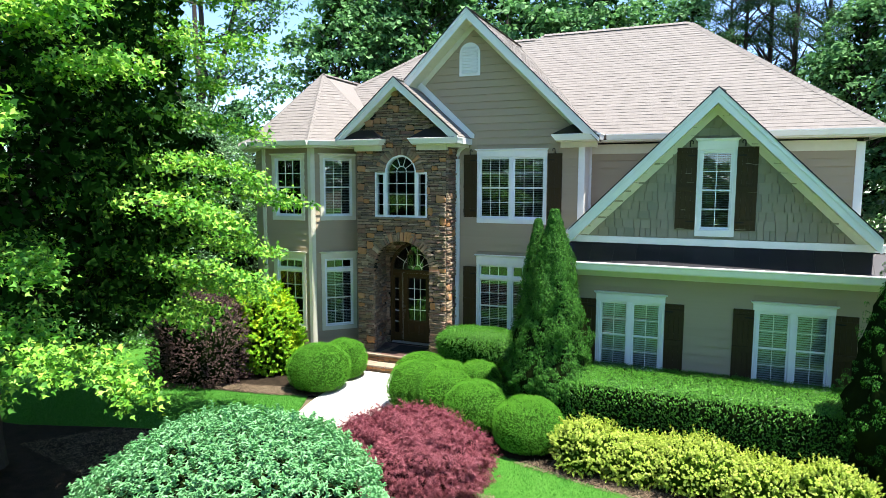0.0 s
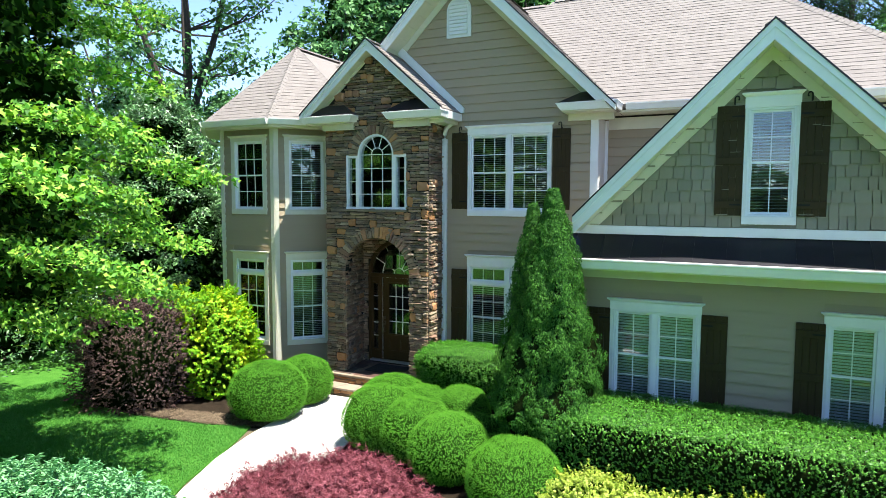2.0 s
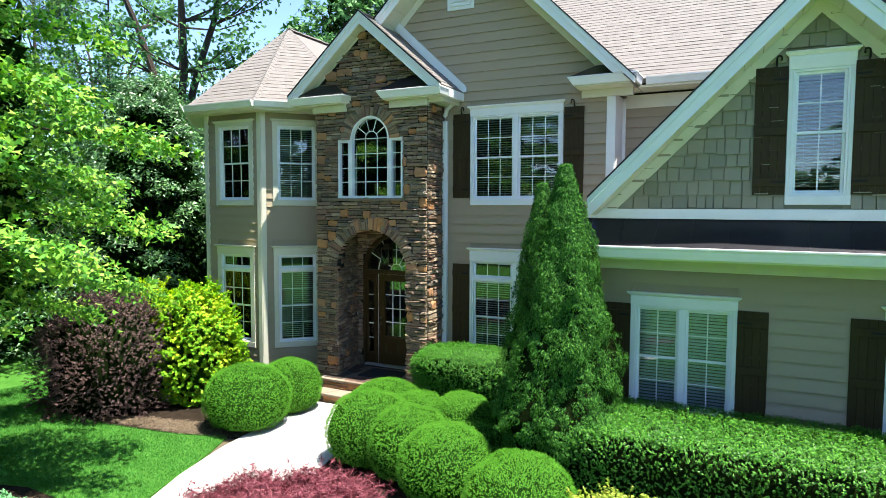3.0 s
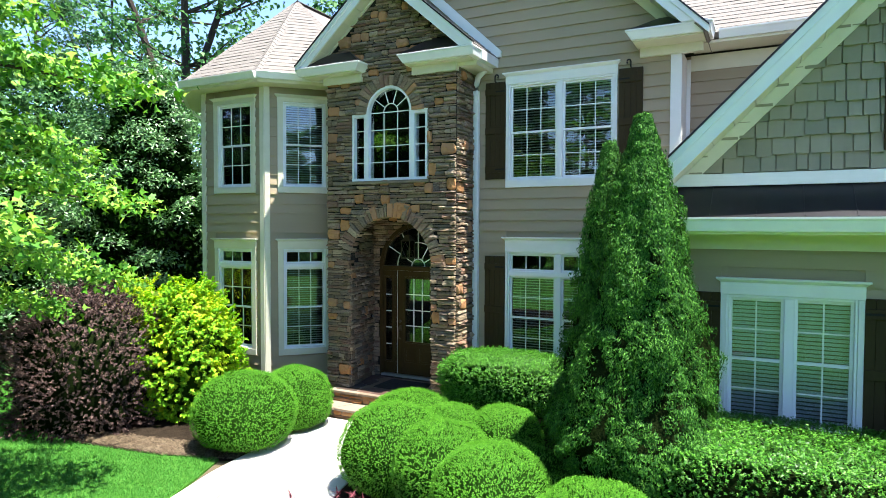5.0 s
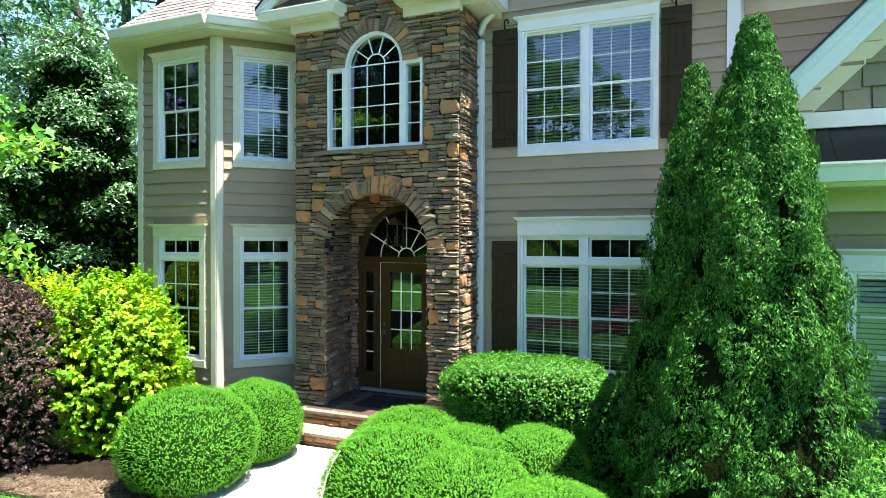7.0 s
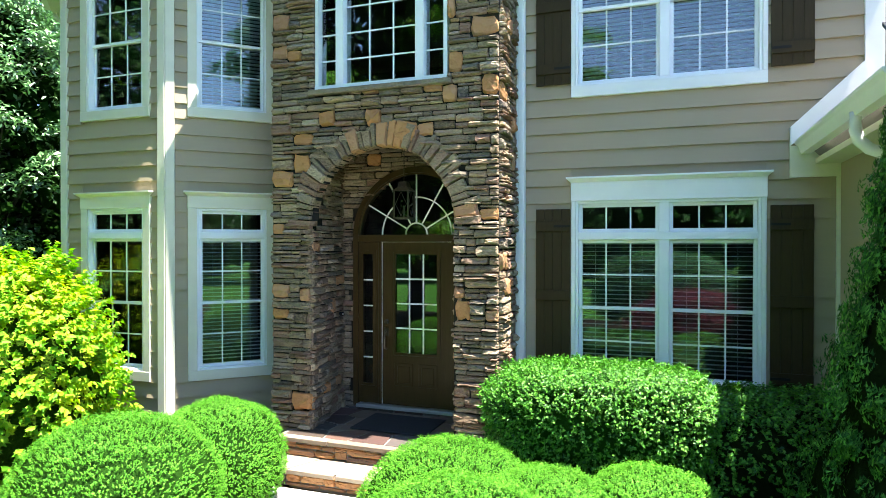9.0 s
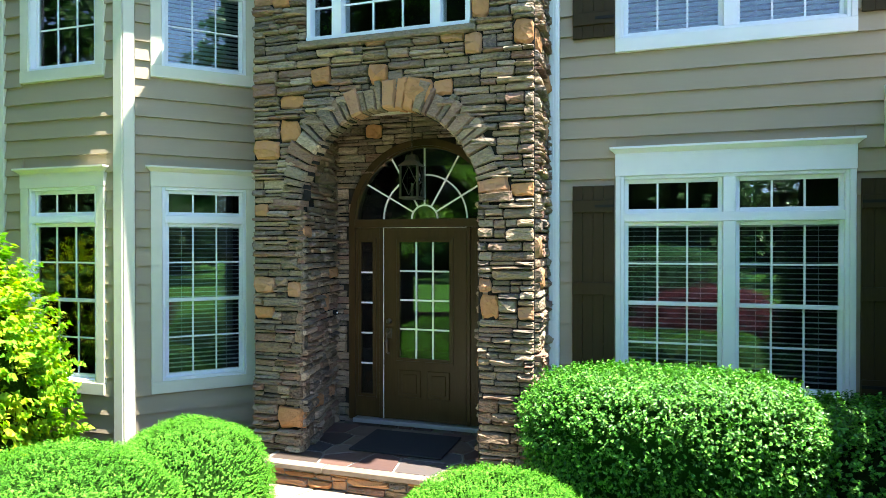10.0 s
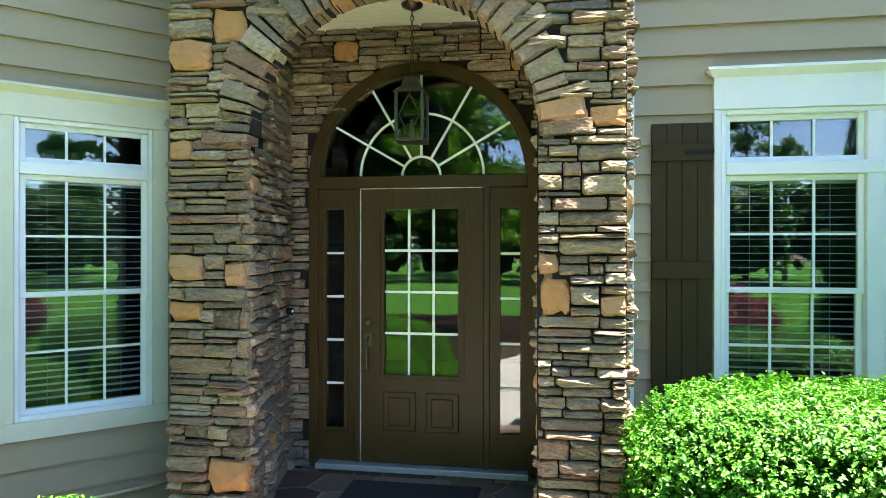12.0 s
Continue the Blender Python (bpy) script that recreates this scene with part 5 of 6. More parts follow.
part("roof", Build().slab([(-0.11, -0.11, 3.10), (0.11, -0.11, 3.10), (0.11, 0.11, 3.10), (-0.11, 0.11, 3.10)], [(-0.055, -0.055, 3.15), (0.055, -0.055, 3.15), (0.055, 0.055, 3.15), (-0.055, 0.055, 3.15)]).slab([(-0.06, -0.06, 3.15), (0.06, -0.06, 3.15), (0.06, 0.06, 3.15), (-0.06, 0.06, 3.15)], [(-0.045, -0.045, 3.21), (0.045, -0.045, 3.21), (0.045, 0.045, 3.21), (-0.045, 0.045, 3.21)]), BRONZE, lan)
part("base", B((-0.1, 0.1, -0.1, 0.1, 2.775, 2.80)), BRONZE, lan, bevel=0.006)
for sx in (-1, 1):
    for sy in (-1, 1):
        part("corner_bar", B((sx * 0.088 - 0.009, sx * 0.088 + 0.009, sy * 0.088 - 0.009, sy * 0.088 + 0.009, 2.80, 3.10)), BRONZE, lan)
for k in range(4):
    q = pose(0, 0, 0, 0, 0, 90 * k)
    b = Build()
    b.v = [tuple(q @ Vector(p)) for p in ((-0.08, -0.087, 2.8), (0.08, -0.087, 2.8), (0.08, -0.087, 3.1), (-0.08, -0.087, 3.1), (-0.08, -0.083, 2.8), (0.08, -0.083, 2.8), (0.08, -0.083, 3.1), (-0.08, -0.083, 3.1))]
    b.f = [(0, 1, 2, 3), (4, 7, 6, 5), (0, 4, 5, 1), (1, 5, 6, 2), (2, 6, 7, 3), (3, 7, 4, 0)]
    part("glass_side", b, SEEDED, lan)
    lat = Build()
    for a, c in (((0, 2.81), (0.07, 2.95)), ((0, 2.81), (-0.07, 2.95)), ((0.07, 2.95), (0, 3.09)), ((-0.07, 2.95), (0, 3.09))):
        lat.tube([tuple(q @ Vector((a[0], -0.091, a[1]))), tuple(q @ Vector((c[0], -0.091, c[1])))], 0.003, 5)
    part("lattice", lat, BRONZE, lan)
part("candle", Build().tube([(0, 0, 2.8), (0, 0, 2.93)], 0.014, 8), CREAM, lan)

# ---- arched window above the entry ----
COUNT["window"] += 1
aw = thing("window_%d" % COUNT["window"], "white arched window with narrow side lights over the entry", "window", at(0.01, 0.0), kind="structure")
fr = Build()
oo, ii = arc(0, AWZ, 0.475, 0, 180, 24), arc(0, AWZ, 0.425, 0, 180, 24)
for k in range(24):
    q = (oo[k], oo[k + 1], ii[k + 1], ii[k])
    fr.slab([(a, -0.02, b) for a, b in q], [(a, 0.16, b) for a, b in q])
fr.box(-0.78, 0.78, -0.03, 0.16, 4.185, 4.235)
for s in (-1, 1):
    fr.box(min(s * 0.78, s * 0.74), max(s * 0.78, s * 0.74), -0.02, 0.16, 4.235, 5.385)
    fr.box(min(s * 0.52, s * 0.425), max(s * 0.52, s * 0.425), -0.025, 0.16, 4.235, 5.385)
    fr.box(min(s * 0.78, s * 0.475), max(s * 0.78, s * 0.475), -0.022, 0.16, 5.34, 5.40)
part("window_frame", fr, VINYL, aw)
mu = Build()
for r0, r1 in ((0.14, 0.156), (0.285, 0.285)):
    if r0 < r1:
        p, q = arc(0, AWZ + 0.02, r1, 0, 180, 20), arc(0, AWZ + 0.02, r0, 0, 180, 20)
        for k in range(20):
            mu.slab([(a, 0.05, b) for a, b in (p[k], p[k + 1], q[k + 1], q[k])], [(a, 0.058, b) for a, b in (p[k], p[k + 1], q[k + 1], q[k])])
for deg in (36, 72, 108, 144):
    a = radians(deg)
    u, v = (math.cos(a), math.sin(a)), (-math.sin(a) * 0.008, math.cos(a) * 0.008)
    mu.upright([(u[0] * 0.15 + v[0], AWZ + 0.02 + u[1] * 0.15 + v[1]), (u[0] * 0.43 + v[0], AWZ + 0.02 + u[1] * 0.43 + v[1]), (u[0] * 0.43 - v[0], AWZ + 0.02 + u[1] * 0.43 - v[1]), (u[0] * 0.15 - v[0], AWZ + 0.02 + u[1] * 0.15 - v[1])], 0.0505, 0.0585)
for x in (-0.142, 0.142):
    mu.box(x - 0.008, x + 0.008, 0.05, 0.058, 4.235, AWZ)
for k in range(1, 5):
    z = 4.235 + (AWZ - 4.235) * k / 4 if k < 4 else AWZ + 0.02
    mu.box(-0.425, 0.425, 0.051, 0.0575, z - 0.008, z + 0.008)
    for s in (-1, 1):
        if k < 4:
            mu.box(min(s * 0.52, s * 0.74), max(s * 0.52, s * 0.74), 0.051, 0.0575, z - 0.008, z + 0.008)
part("glazing_grid", mu, VINYL, aw, "white glazing bars with a fan top")
for outl in ([(-0.43, 4.23), (0.43, 4.23), *arc(0, AWZ, 0.43, 0, 180, 24)], [(-0.745, 4.23), (-0.515, 4.23), (-0.515, 5.35), (-0.745, 5.35)], [(0.515, 4.23), (0.745, 4.23), (0.745, 5.35), (0.515, 5.35)]):
    p = part("pane", Build().upright(outl, 0.062, 0.066), GLASS, aw)
    p.visible_shadow = False

# ---- plants ----


def leaf_mesh(name, centers, normals, size, mat, shape="oval", aspect=0.55, curl=0.15, seed=0, spread=0.6, dirs=None):
    """One mesh of many leaves: numpy arrays of places and outward directions; each leaf a small folded blade."""
    rng = np.random.default_rng(seed)
    n = len(centers)
    nr = normals + rng.normal(0, spread, (n, 3))
    nr /= np.linalg.norm(nr, axis=1, keepdims=True) + 1e-9
    up = rng.normal(0, 1, (n, 3)) if dirs is None else dirs + rng.normal(0, 0.25, (n, 3))
    t = up - nr * (up * nr).sum(1, keepdims=True)
    t /= np.linalg.norm(t, axis=1, keepdims=True) + 1e-9
    s = np.cross(nr, t)
    sz = size * rng.uniform(0.65, 1.25, (n, 1))
    if shape == "oval":
        outline = [(-0.5, 0, 0), (-0.1, -0.5, 1), (0.5, 0, -0.6), (-0.1, 0.5, 1)]
        faces = [(0, 1, 2), (0, 2, 3)]
    elif shape == "maple":
        outline = [(-0.5, 0.0, 0.1), (-0.22, -0.55, 0.4), (0.02, -0.17, 0), (0.6, 0.0, -0.6), (0.02, 0.17, 0), (-0.22, 0.55, 0.4)]
        faces = [(0, 1, 2), (0, 2, 4), (2, 3, 4), (0, 4, 5)]
    else:
        outline = [(-0.5, -0.08, 0), (-0.5, 0.08, 0), (0.5, 0.0, -0.8)]
        faces = [(0, 1, 2)]
    k = len(outline)
    v = np.empty((n, k, 3))
    for i, (a, b, c) in enumerate(outline):
        v[:, i] = centers + t * (a * sz) + s * (b * sz * aspect * (1.0 if shape != "maple" else 1.6)) + nr * (c * curl * sz)
    me = bpy.data.meshes.new(name)
    me.vertices.add(n * k)
    me.vertices.foreach_set("co", v.reshape(-1))
    counts = [len(f) for f in faces]
    loops = np.concatenate([np.array(f) for f in faces])
    base = (np.arange(n) * k)[:, None]
    idx = (base + loops[None, :]).reshape(-1)
    me.loops.add(len(idx))
    me.loops.foreach_set("vertex_index", idx.astype(np.int32))
    me.polygons.add(n * len(faces))
    per = sum(counts)
    starts = np.concatenate([[0], np.cumsum(counts)[:-1]])
    me.polygons.foreach_set("loop_start", ((np.arange(n) * per)[:, None] + starts[None, :]).reshape(-1).astype(np.int32))
    me.update(calc_edges=True)
    me.validate()
    me.materials.append(mat)
    return me


def foliage(name, me, parent, label=""):
    ob = part(name, me, None, parent, label)
    ob["kind"] = "stuff"
    return ob


def lump(p, seed, scale=2.2):
    return noise.noise(Vector(p) * scale + Vector((seed * 7.1, seed * 3.3, 0)))


def core_mesh(name, fn, mat, nu=28, nv=14):
    b = Build()
    for j in range(nv + 1):
        for i in range(nu):
            b.v.append(tuple(fn(2 * math.pi * i / nu, math.pi * j / nv)))
    for j in range(nv):
        for i in range(nu):
            b.f.append((j * nu + i, j * nu + (i + 1) % nu, (j + 1) * nu + (i + 1) % nu, (j + 1) * nu + i))
    return b.mesh(name, mat, smooth=True)


# plant cores: the shade between leaves is put into these dark colours
INNER = material("inner shade painted near black", [(0.006, 0.011, 0.003), (0.012, 0.02, 0.006)], scale=20, rough=1.0, spec=0.0, bump=0.5, bump_scale=60, dist=0.03)
SHADELEAF = leaf_material("leaves darkened for inner shade", [(0.006, 0.02, 0.003), (0.012, 0.036, 0.006)], glow=0.05, spec=0.0)
INNER_BOX = material("boxwood core darkened for shade", [(0.012, 0.04, 0.005), (0.025, 0.075, 0.01)], scale=30, rough=1.0, spec=0.0, bump=1.0, bump_scale=90, dist=0.03)
INNER_GOLD = material("golden core darkened for shade", [(0.012, 0.035, 0.003), (0.035, 0.07, 0.005)], scale=14, rough=1.0, spec=0.0, bump=1.0, bump_scale=40, dist=0.05)
INNER_RED = material("red core darkened for shade", [(0.03, 0.009, 0.009), (0.05, 0.015, 0.015)], scale=20, rough=1.0, spec=0.0, bump=0.8, bump_scale=60, dist=0.03)


def sprigs(base, d, per, length, rng, fan=0.8, flat=False, reach=0.02):
    """Leaves set along short twigs: places, normals and directions. flat: in two ranks, as a spray."""
    n = len(base)
    d = d / (np.linalg.norm(d, axis=1, keepdims=True) + 1e-9)
    r1 = np.cross(d, rng.normal(0, 1, (n, 3)))
    r1 /= np.linalg.norm(r1, axis=1, keepdims=True) + 1e-9
    r2 = np.cross(d, r1)
    ln = length * rng.uniform(0.6, 1.25, (n, 1))
    c, m, u = [], [], []
    for j in range(per):
        f = (j + 0.5) / per
        a = j * 2.4 + rng.uniform(-0.4, 0.4, (n, 1))
        rad = r1 * (1 if j % 2 else -1) if flat else r1 * np.cos(a) + r2 * np.sin(a)
        k = fan * (1.0 - 0.75 * f)
        w = d * (0.45 + 0.6 * f) + rad * k
        w /= np.linalg.norm(w, axis=1, keepdims=True)
        c.append(base + d * ln * f + w * reach)
        u.append(w)
        m.append(r2 + d * 0.1 if flat else d * 0.8 - rad * 0.45 + np.array([0, 0, 0.35]))
    return np.concatenate(c), np.concatenate(m), np.concatenate(u)


def shrub(name, label, cx, cy, rx, ry, z0, z1, mat, count, size, seed, category="shrub", power=2.3, wob=0.06, depth=0.06, aspect=0.6, shape="oval", core=0.93, inner=None, group="", lumps=2.2, flop=0.0, tuft=0.35, per=5, twig=0.04, rise=0.3, fan=0.8, tier=0.0, ends=1.0, under=0.0, low=None):
    """A rounded, clipped or loose shrub: leafy twigs on an uneven dome, a core coloured dark for inner shade, and short
    stems.
    """
    rng = np.random.default_rng(seed)
    h, mz = (z1 - z0) / 2, (z0 + z1) / 2

    def surf(d):
        e = (abs(d[0]) ** power + abs(d[1]) ** power + abs(d[2]) ** power) ** (-1 / power)
        r = e * (1 + wob * (lump(d, seed, lumps) * 1.5 + lump(d, seed + 5, lumps * 3.1)))
        if tier:
            r *= 1 + tier * math.sin(d[2] * 15 + 4 * lump(d, seed + 9, 1.5)) * (1 - abs(d[2]))
        k = 1 - under * max(0.0, 0.8 - d[2] * r) if under else 1.0
        return Vector((cx + d[0] * r * rx, cy + d[1] * r * ry * k, mz + d[2] * r * h))

    n = count // per
    d = rng.normal(0, 1, (n, 3))
    if power >= 3:
        area = np.array([ry * h * 2 * ends, rx * h * 0.75, 1.7 * rx * ry, rx * h * 0.3])
        side = rng.choice(4, n, p=area / area.sum())
        d = rng.uniform(-1, 1, (n, 3))
        d[side == 0, 0] = np.sign(d[side == 0, 0])
        d[side == 1, 1] = -1
        d[side == 2, 2] = 1
        d[side == 3, 1] = 1
    d /= np.linalg.norm(d, axis=1, keepdims=True)
    d[:, 2] = np.where(d[:, 2] < -0.7, -d[:, 2], d[:, 2])
    pts = np.array([surf(q)[:] for q in d])
    pts = pts - d * rng.random((n, 1)) ** 1.3 * depth
    if flop:
        pts += (d * 0.6 + np.array([0, 0, 0.5])) * (rng.random((n, 1)) ** 5) * flop
    nrm = d / np.array([rx, ry, h])
    nrm /= np.linalg.norm(nrm, axis=1, keepdims=True)
    t = thing(name, label, category, group=group)
    c, m, u = sprigs(pts, nrm + np.array([0, 0, rise]) + rng.normal(0, tuft, (n, 3)), per, twig, rng, fan, reach=size * 0.35)
    if low is None:
        foliage("foliage", leaf_mesh("foliage", c, m, size, mat, shape, aspect, seed=seed, spread=0.25, dirs=u), t)
    else:
        # leaves that face down mostly take the greener, darker colours of low
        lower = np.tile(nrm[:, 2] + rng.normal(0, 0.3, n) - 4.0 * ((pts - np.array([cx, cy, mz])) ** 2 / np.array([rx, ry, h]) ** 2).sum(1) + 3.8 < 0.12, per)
        foliage("foliage", leaf_mesh("foliage", c[~lower], m[~lower], size, mat, shape, aspect, seed=seed, spread=0.25, dirs=u[~lower]), t, "bright new growth")
        foliage("lower_foliage", leaf_mesh("lower_foliage", c[lower], m[lower], size, low, shape, aspect, seed=seed + 1, spread=0.25, dirs=u[lower]), t, "greener, darker leaves on the lower sides")

    # solid shell whose dark colour stands in for shade behind the leaves
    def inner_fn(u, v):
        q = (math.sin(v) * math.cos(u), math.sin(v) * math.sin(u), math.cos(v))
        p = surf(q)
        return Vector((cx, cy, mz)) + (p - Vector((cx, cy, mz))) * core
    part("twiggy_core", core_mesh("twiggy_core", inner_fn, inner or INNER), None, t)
    st = Build()
    for k in range(4):
        a = 1.3 + k * 1.6
        st.tube([(cx + 0.1 * math.cos(a), cy + 0.1 * math.sin(a), -0.02), (cx + rx * 0.35 * math.cos(a), cy + ry * 0.35 * math.sin(a), z0 + 0.3 * (z1 - z0))], [0.022, 0.014], 6)
    part("stem_cluster", st, BARK, t)
    return t


BOX = "round clipped boxwoods by the walkway"
for i, (x, y, r, top, lab) in enumerate((
        (-1.05, -2.43, 0.74, 1.12, "large clipped boxwood ball beside the concrete walkway"),
        (-1.0, -1.34, 0.58, 1.0, "smaller clipped boxwood ball by the stone steps"),
        (1.82, -2.75, 0.67, 1.1, "large clipped boxwood ball at the walkway edge"),
        (2.62, -2.95, 0.60, 1.04, "clipped boxwood ball in a close row"),
        (3.42, -3.36, 0.62, 1.02, "clipped boxwood ball in a close row"),
        (4.68, -3.85, 0.66, 0.98, "clipped boxwood ball at the end of the row by the lawn"),
        (1.35, -1.55, 0.66, 0.92, "low clipped boxwood mound near the steps"),
        (2.15, -1.85, 0.55, 0.9, "low clipped boxwood mound behind the row"),
        (2.85, -1.55, 0.52, 0.9, "low clipped boxwood mound before the hedge"),
        (3.35, -2.35, 0.6, 0.7, "shaded low boxwood mound under the arborvitae"),
        (4.1, -2.95, 0.55, 0.62, "shaded low boxwood mound under the arborvitae"))):
    shrub("boxwood", lab, x, y, r, r, -0.05, top, BOXLEAF, (58000 if r > 0.57 else 46000) if top > 0.8 else 15000, 0.0168, 100 + i, "boxwood", power=2.25, wob=0.03, depth=0.03, group=BOX, core=0.955, inner=INNER_BOX, flop=0.02, per=5, twig=0.03, tuft=0.28, shape="blade", aspect=3.2, fan=0.6)

shrub("hedge", "clipped dark green holly hedge before the front window", 2.38, -0.3, 1.03, 0.66, 0.42, 1.33, HEDGELEAF, 76000, 0.028, 130, "hedge", power=3.4, wob=0.05, depth=0.06, core=0.93, inner=INNER_BOX, lumps=3, flop=0.06, per=5, twig=0.05, under=0.12)
shrub("hedge", "shaded holly hedge running on beside the wing", 4.0, -0.3, 0.92, 0.62, 0.0, 1.24, HEDGELEAF, 26000, 0.034, 131, "hedge", power=3.4, wob=0.05, depth=0.08, core=0.91, per=5, twig=0.05)
shrub("hedge", "long flat-topped clipped holly hedge under the wing windows", 8.4, -2.52, 3.52, 0.88, 0.0, 1.27, HEDGELEAF, 165000, 0.031, 132, "hedge", shape="blade", aspect=3.4, power=9, wob=0.02, depth=0.05, core=0.955, lumps=6, flop=0.05, per=5, twig=0.045, ends=0.75, rise=0.5, under=0.1)
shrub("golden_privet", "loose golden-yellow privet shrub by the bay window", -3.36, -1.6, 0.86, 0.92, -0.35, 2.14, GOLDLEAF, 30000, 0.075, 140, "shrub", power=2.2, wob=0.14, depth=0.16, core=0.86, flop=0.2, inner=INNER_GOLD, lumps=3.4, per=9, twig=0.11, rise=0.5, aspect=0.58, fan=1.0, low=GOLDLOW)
shrub("golden_privet", "small golden privet shoots behind the purple shrub", -4.75, -1.5, 0.6, 0.6, 0.3, 2.2, GOLDLEAF, 3200, 0.07, 141, "shrub", wob=0.12, depth=0.25, core=0.7, flop=0.2, inner=INNER_GOLD, per=8, twig=0.15, rise=0.7, aspect=0.5)
shrub("purple_loropetalum", "dark purple-leaved loropetalum shrub beside the lawn", -4.4, -2.78, 1.3, 1.12, -0.7, 2.2, PURPLELEAF, 44000, 0.044, 142, "shrub", wob=0.12, depth=0.16, core=0.82, flop=0.16, per=7, twig=0.10, lumps=3.4)
for i, (x, y, r) in enumerate(((5.9, -4.2, 0.62), (6.75, -4.2, 0.66), (7.7, -4.3, 0.72), (8.7, -4.4, 0.7), (9.6, -4.6, 0.6))):
    shrub("yellow_spirea", "low mounded yellow-green spirea along the bed", x, y, r, r * 0.9, -0.05, 0.78 - 0.12 * (i % 2), LIMELEAF, 12000, 0.04, 150 + i, "shrub", lumps=3.5, wob=0.22, depth=0.1, core=0.84, group="yellow shrubs in a row", flop=0.1, inner=INNER_GOLD, per=7, twig=0.06, rise=0.4, fan=1.0)
shrub("red_maple_shrub", "weeping crimson laceleaf Japanese maple, a low dome", 3.45, -6.75, 1.3, 1.15, 0.12, 1.4, REDLEAF, 110000, 0.085, 160, "japanese maple", power=2.2, wob=0.12, depth=0.16, aspect=0.75, shape="blade", core=0.84, inner=INNER_RED, flop=0.12, lumps=4, per=8, twig=0.05, rise=-0.35, fan=1.1, tier=0.07)
shrub("blue_green_shrub", "large dense blue-green shrub with narrow leaves", 2.75, -9.75, 1.72, 1.58, 0.2, 2.2, BLUELEAF, 44000, 0.075, 170, "shrub", power=2.3, wob=0.05, depth=0.16, aspect=0.33, core=0.86, flop=0.1, per=8, twig=0.08, rise=0.4, fan=1.0)


def arborvitae(name, label, x, y, r, top, seed, count):
    """A narrow cone of upright flat sprays over a core coloured near black as inner shade."""
    rng = np.random.default_rng(seed)
    t = thing(name, label, "arborvitae")
    per = 54
    n = count // per

    def radius(a, z, u):
        prof = (0.62 + 1.73 * u if u < 0.22 else 1.0) * min(1.0, max(0.0, 1.012 - u) * 1.25) ** 0.85
        return r * prof * (1 + 0.32 * lump((math.cos(a), math.sin(a), z * 0.45), seed, 2.8) + 0.22 * lump((math.cos(a), math.sin(a), z * 0.6), seed + 3, 5.0))

    # sprays gather in rounded tufts; the dark core paints shade into the gaps
    u = rng.random(n) ** 0.8 * 0.985
    a = rng.random(n) * 2 * np.pi
    z = 0.1 + u * (top - 0.2)
    rr = np.array([radius(q, zz, uu) for q, zz, uu in zip(a, z, u)]) * (1 - 0.14 * rng.random(n) ** 1.4)
    base = np.stack([x + rr * np.cos(a), y + rr * np.sin(a), z], 1)
    d = np.stack([np.cos(a) * 0.8, np.sin(a) * 0.8, np.full(n, 0.75)], 1) + rng.normal(0, 0.22, (n, 3))
    d /= np.linalg.norm(d, axis=1, keepdims=True)
    r1 = np.cross(d, rng.normal(0, 1, (n, 3)))
    r1 /= np.linalg.norm(r1, axis=1, keepdims=True)
    r2 = np.cross(d, r1)
    wide = rng.uniform(0.045, 0.095, n) * (0.6 + 0.4 * np.minimum(1, (1 - u) * 4))
    rep = np.repeat(np.arange(n), per)
    rho, phi = np.sqrt(rng.random(n * per)), rng.random(n * per) * 2 * np.pi
    side = r1[rep] * np.cos(phi)[:, None] + r2[rep] * np.sin(phi)[:, None]
    c = base[rep] + (side * rho[:, None] + d[rep] * (1.25 * (1 - rho ** 2) - 0.2)[:, None]) * wide[rep][:, None]
    w = side * 0.7 + d[rep] * 0.6 + np.array([0, 0, 0.5])
    flat = np.stack([np.cos(a), np.sin(a), np.full(n, 0.05)], 1)[rep] * 0.8 + side * 0.35
    foliage("foliage", leaf_mesh("foliage", c, flat, 0.031, THUJA, "blade", 2.5, seed=seed, spread=0.32, dirs=w), t)

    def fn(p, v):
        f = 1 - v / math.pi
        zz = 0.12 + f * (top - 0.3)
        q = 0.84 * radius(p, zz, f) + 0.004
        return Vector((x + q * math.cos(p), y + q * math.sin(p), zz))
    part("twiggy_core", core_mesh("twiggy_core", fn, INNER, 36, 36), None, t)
    part("trunk", Build().tube([(x, y, -0.05), (x, y, top * 0.5)], [0.09, 0.05], 8), BARK, t)
    return t


arborvitae("arborvitae", "tall conical arborvitae with dense green sprays before the wing", 4.80, -2.5, 0.86, 4.72, 180, 230000)
arborvitae("arborvitae", "narrower arborvitae leader beside the taller one", 4.36, -2.14, 0.62, 4.5, 181, 115000)
arborvitae("arborvitae", "dark conical evergreen at the corner of the wing", 10.75, -3.3, 1.0, 5.0, 182, 34000)


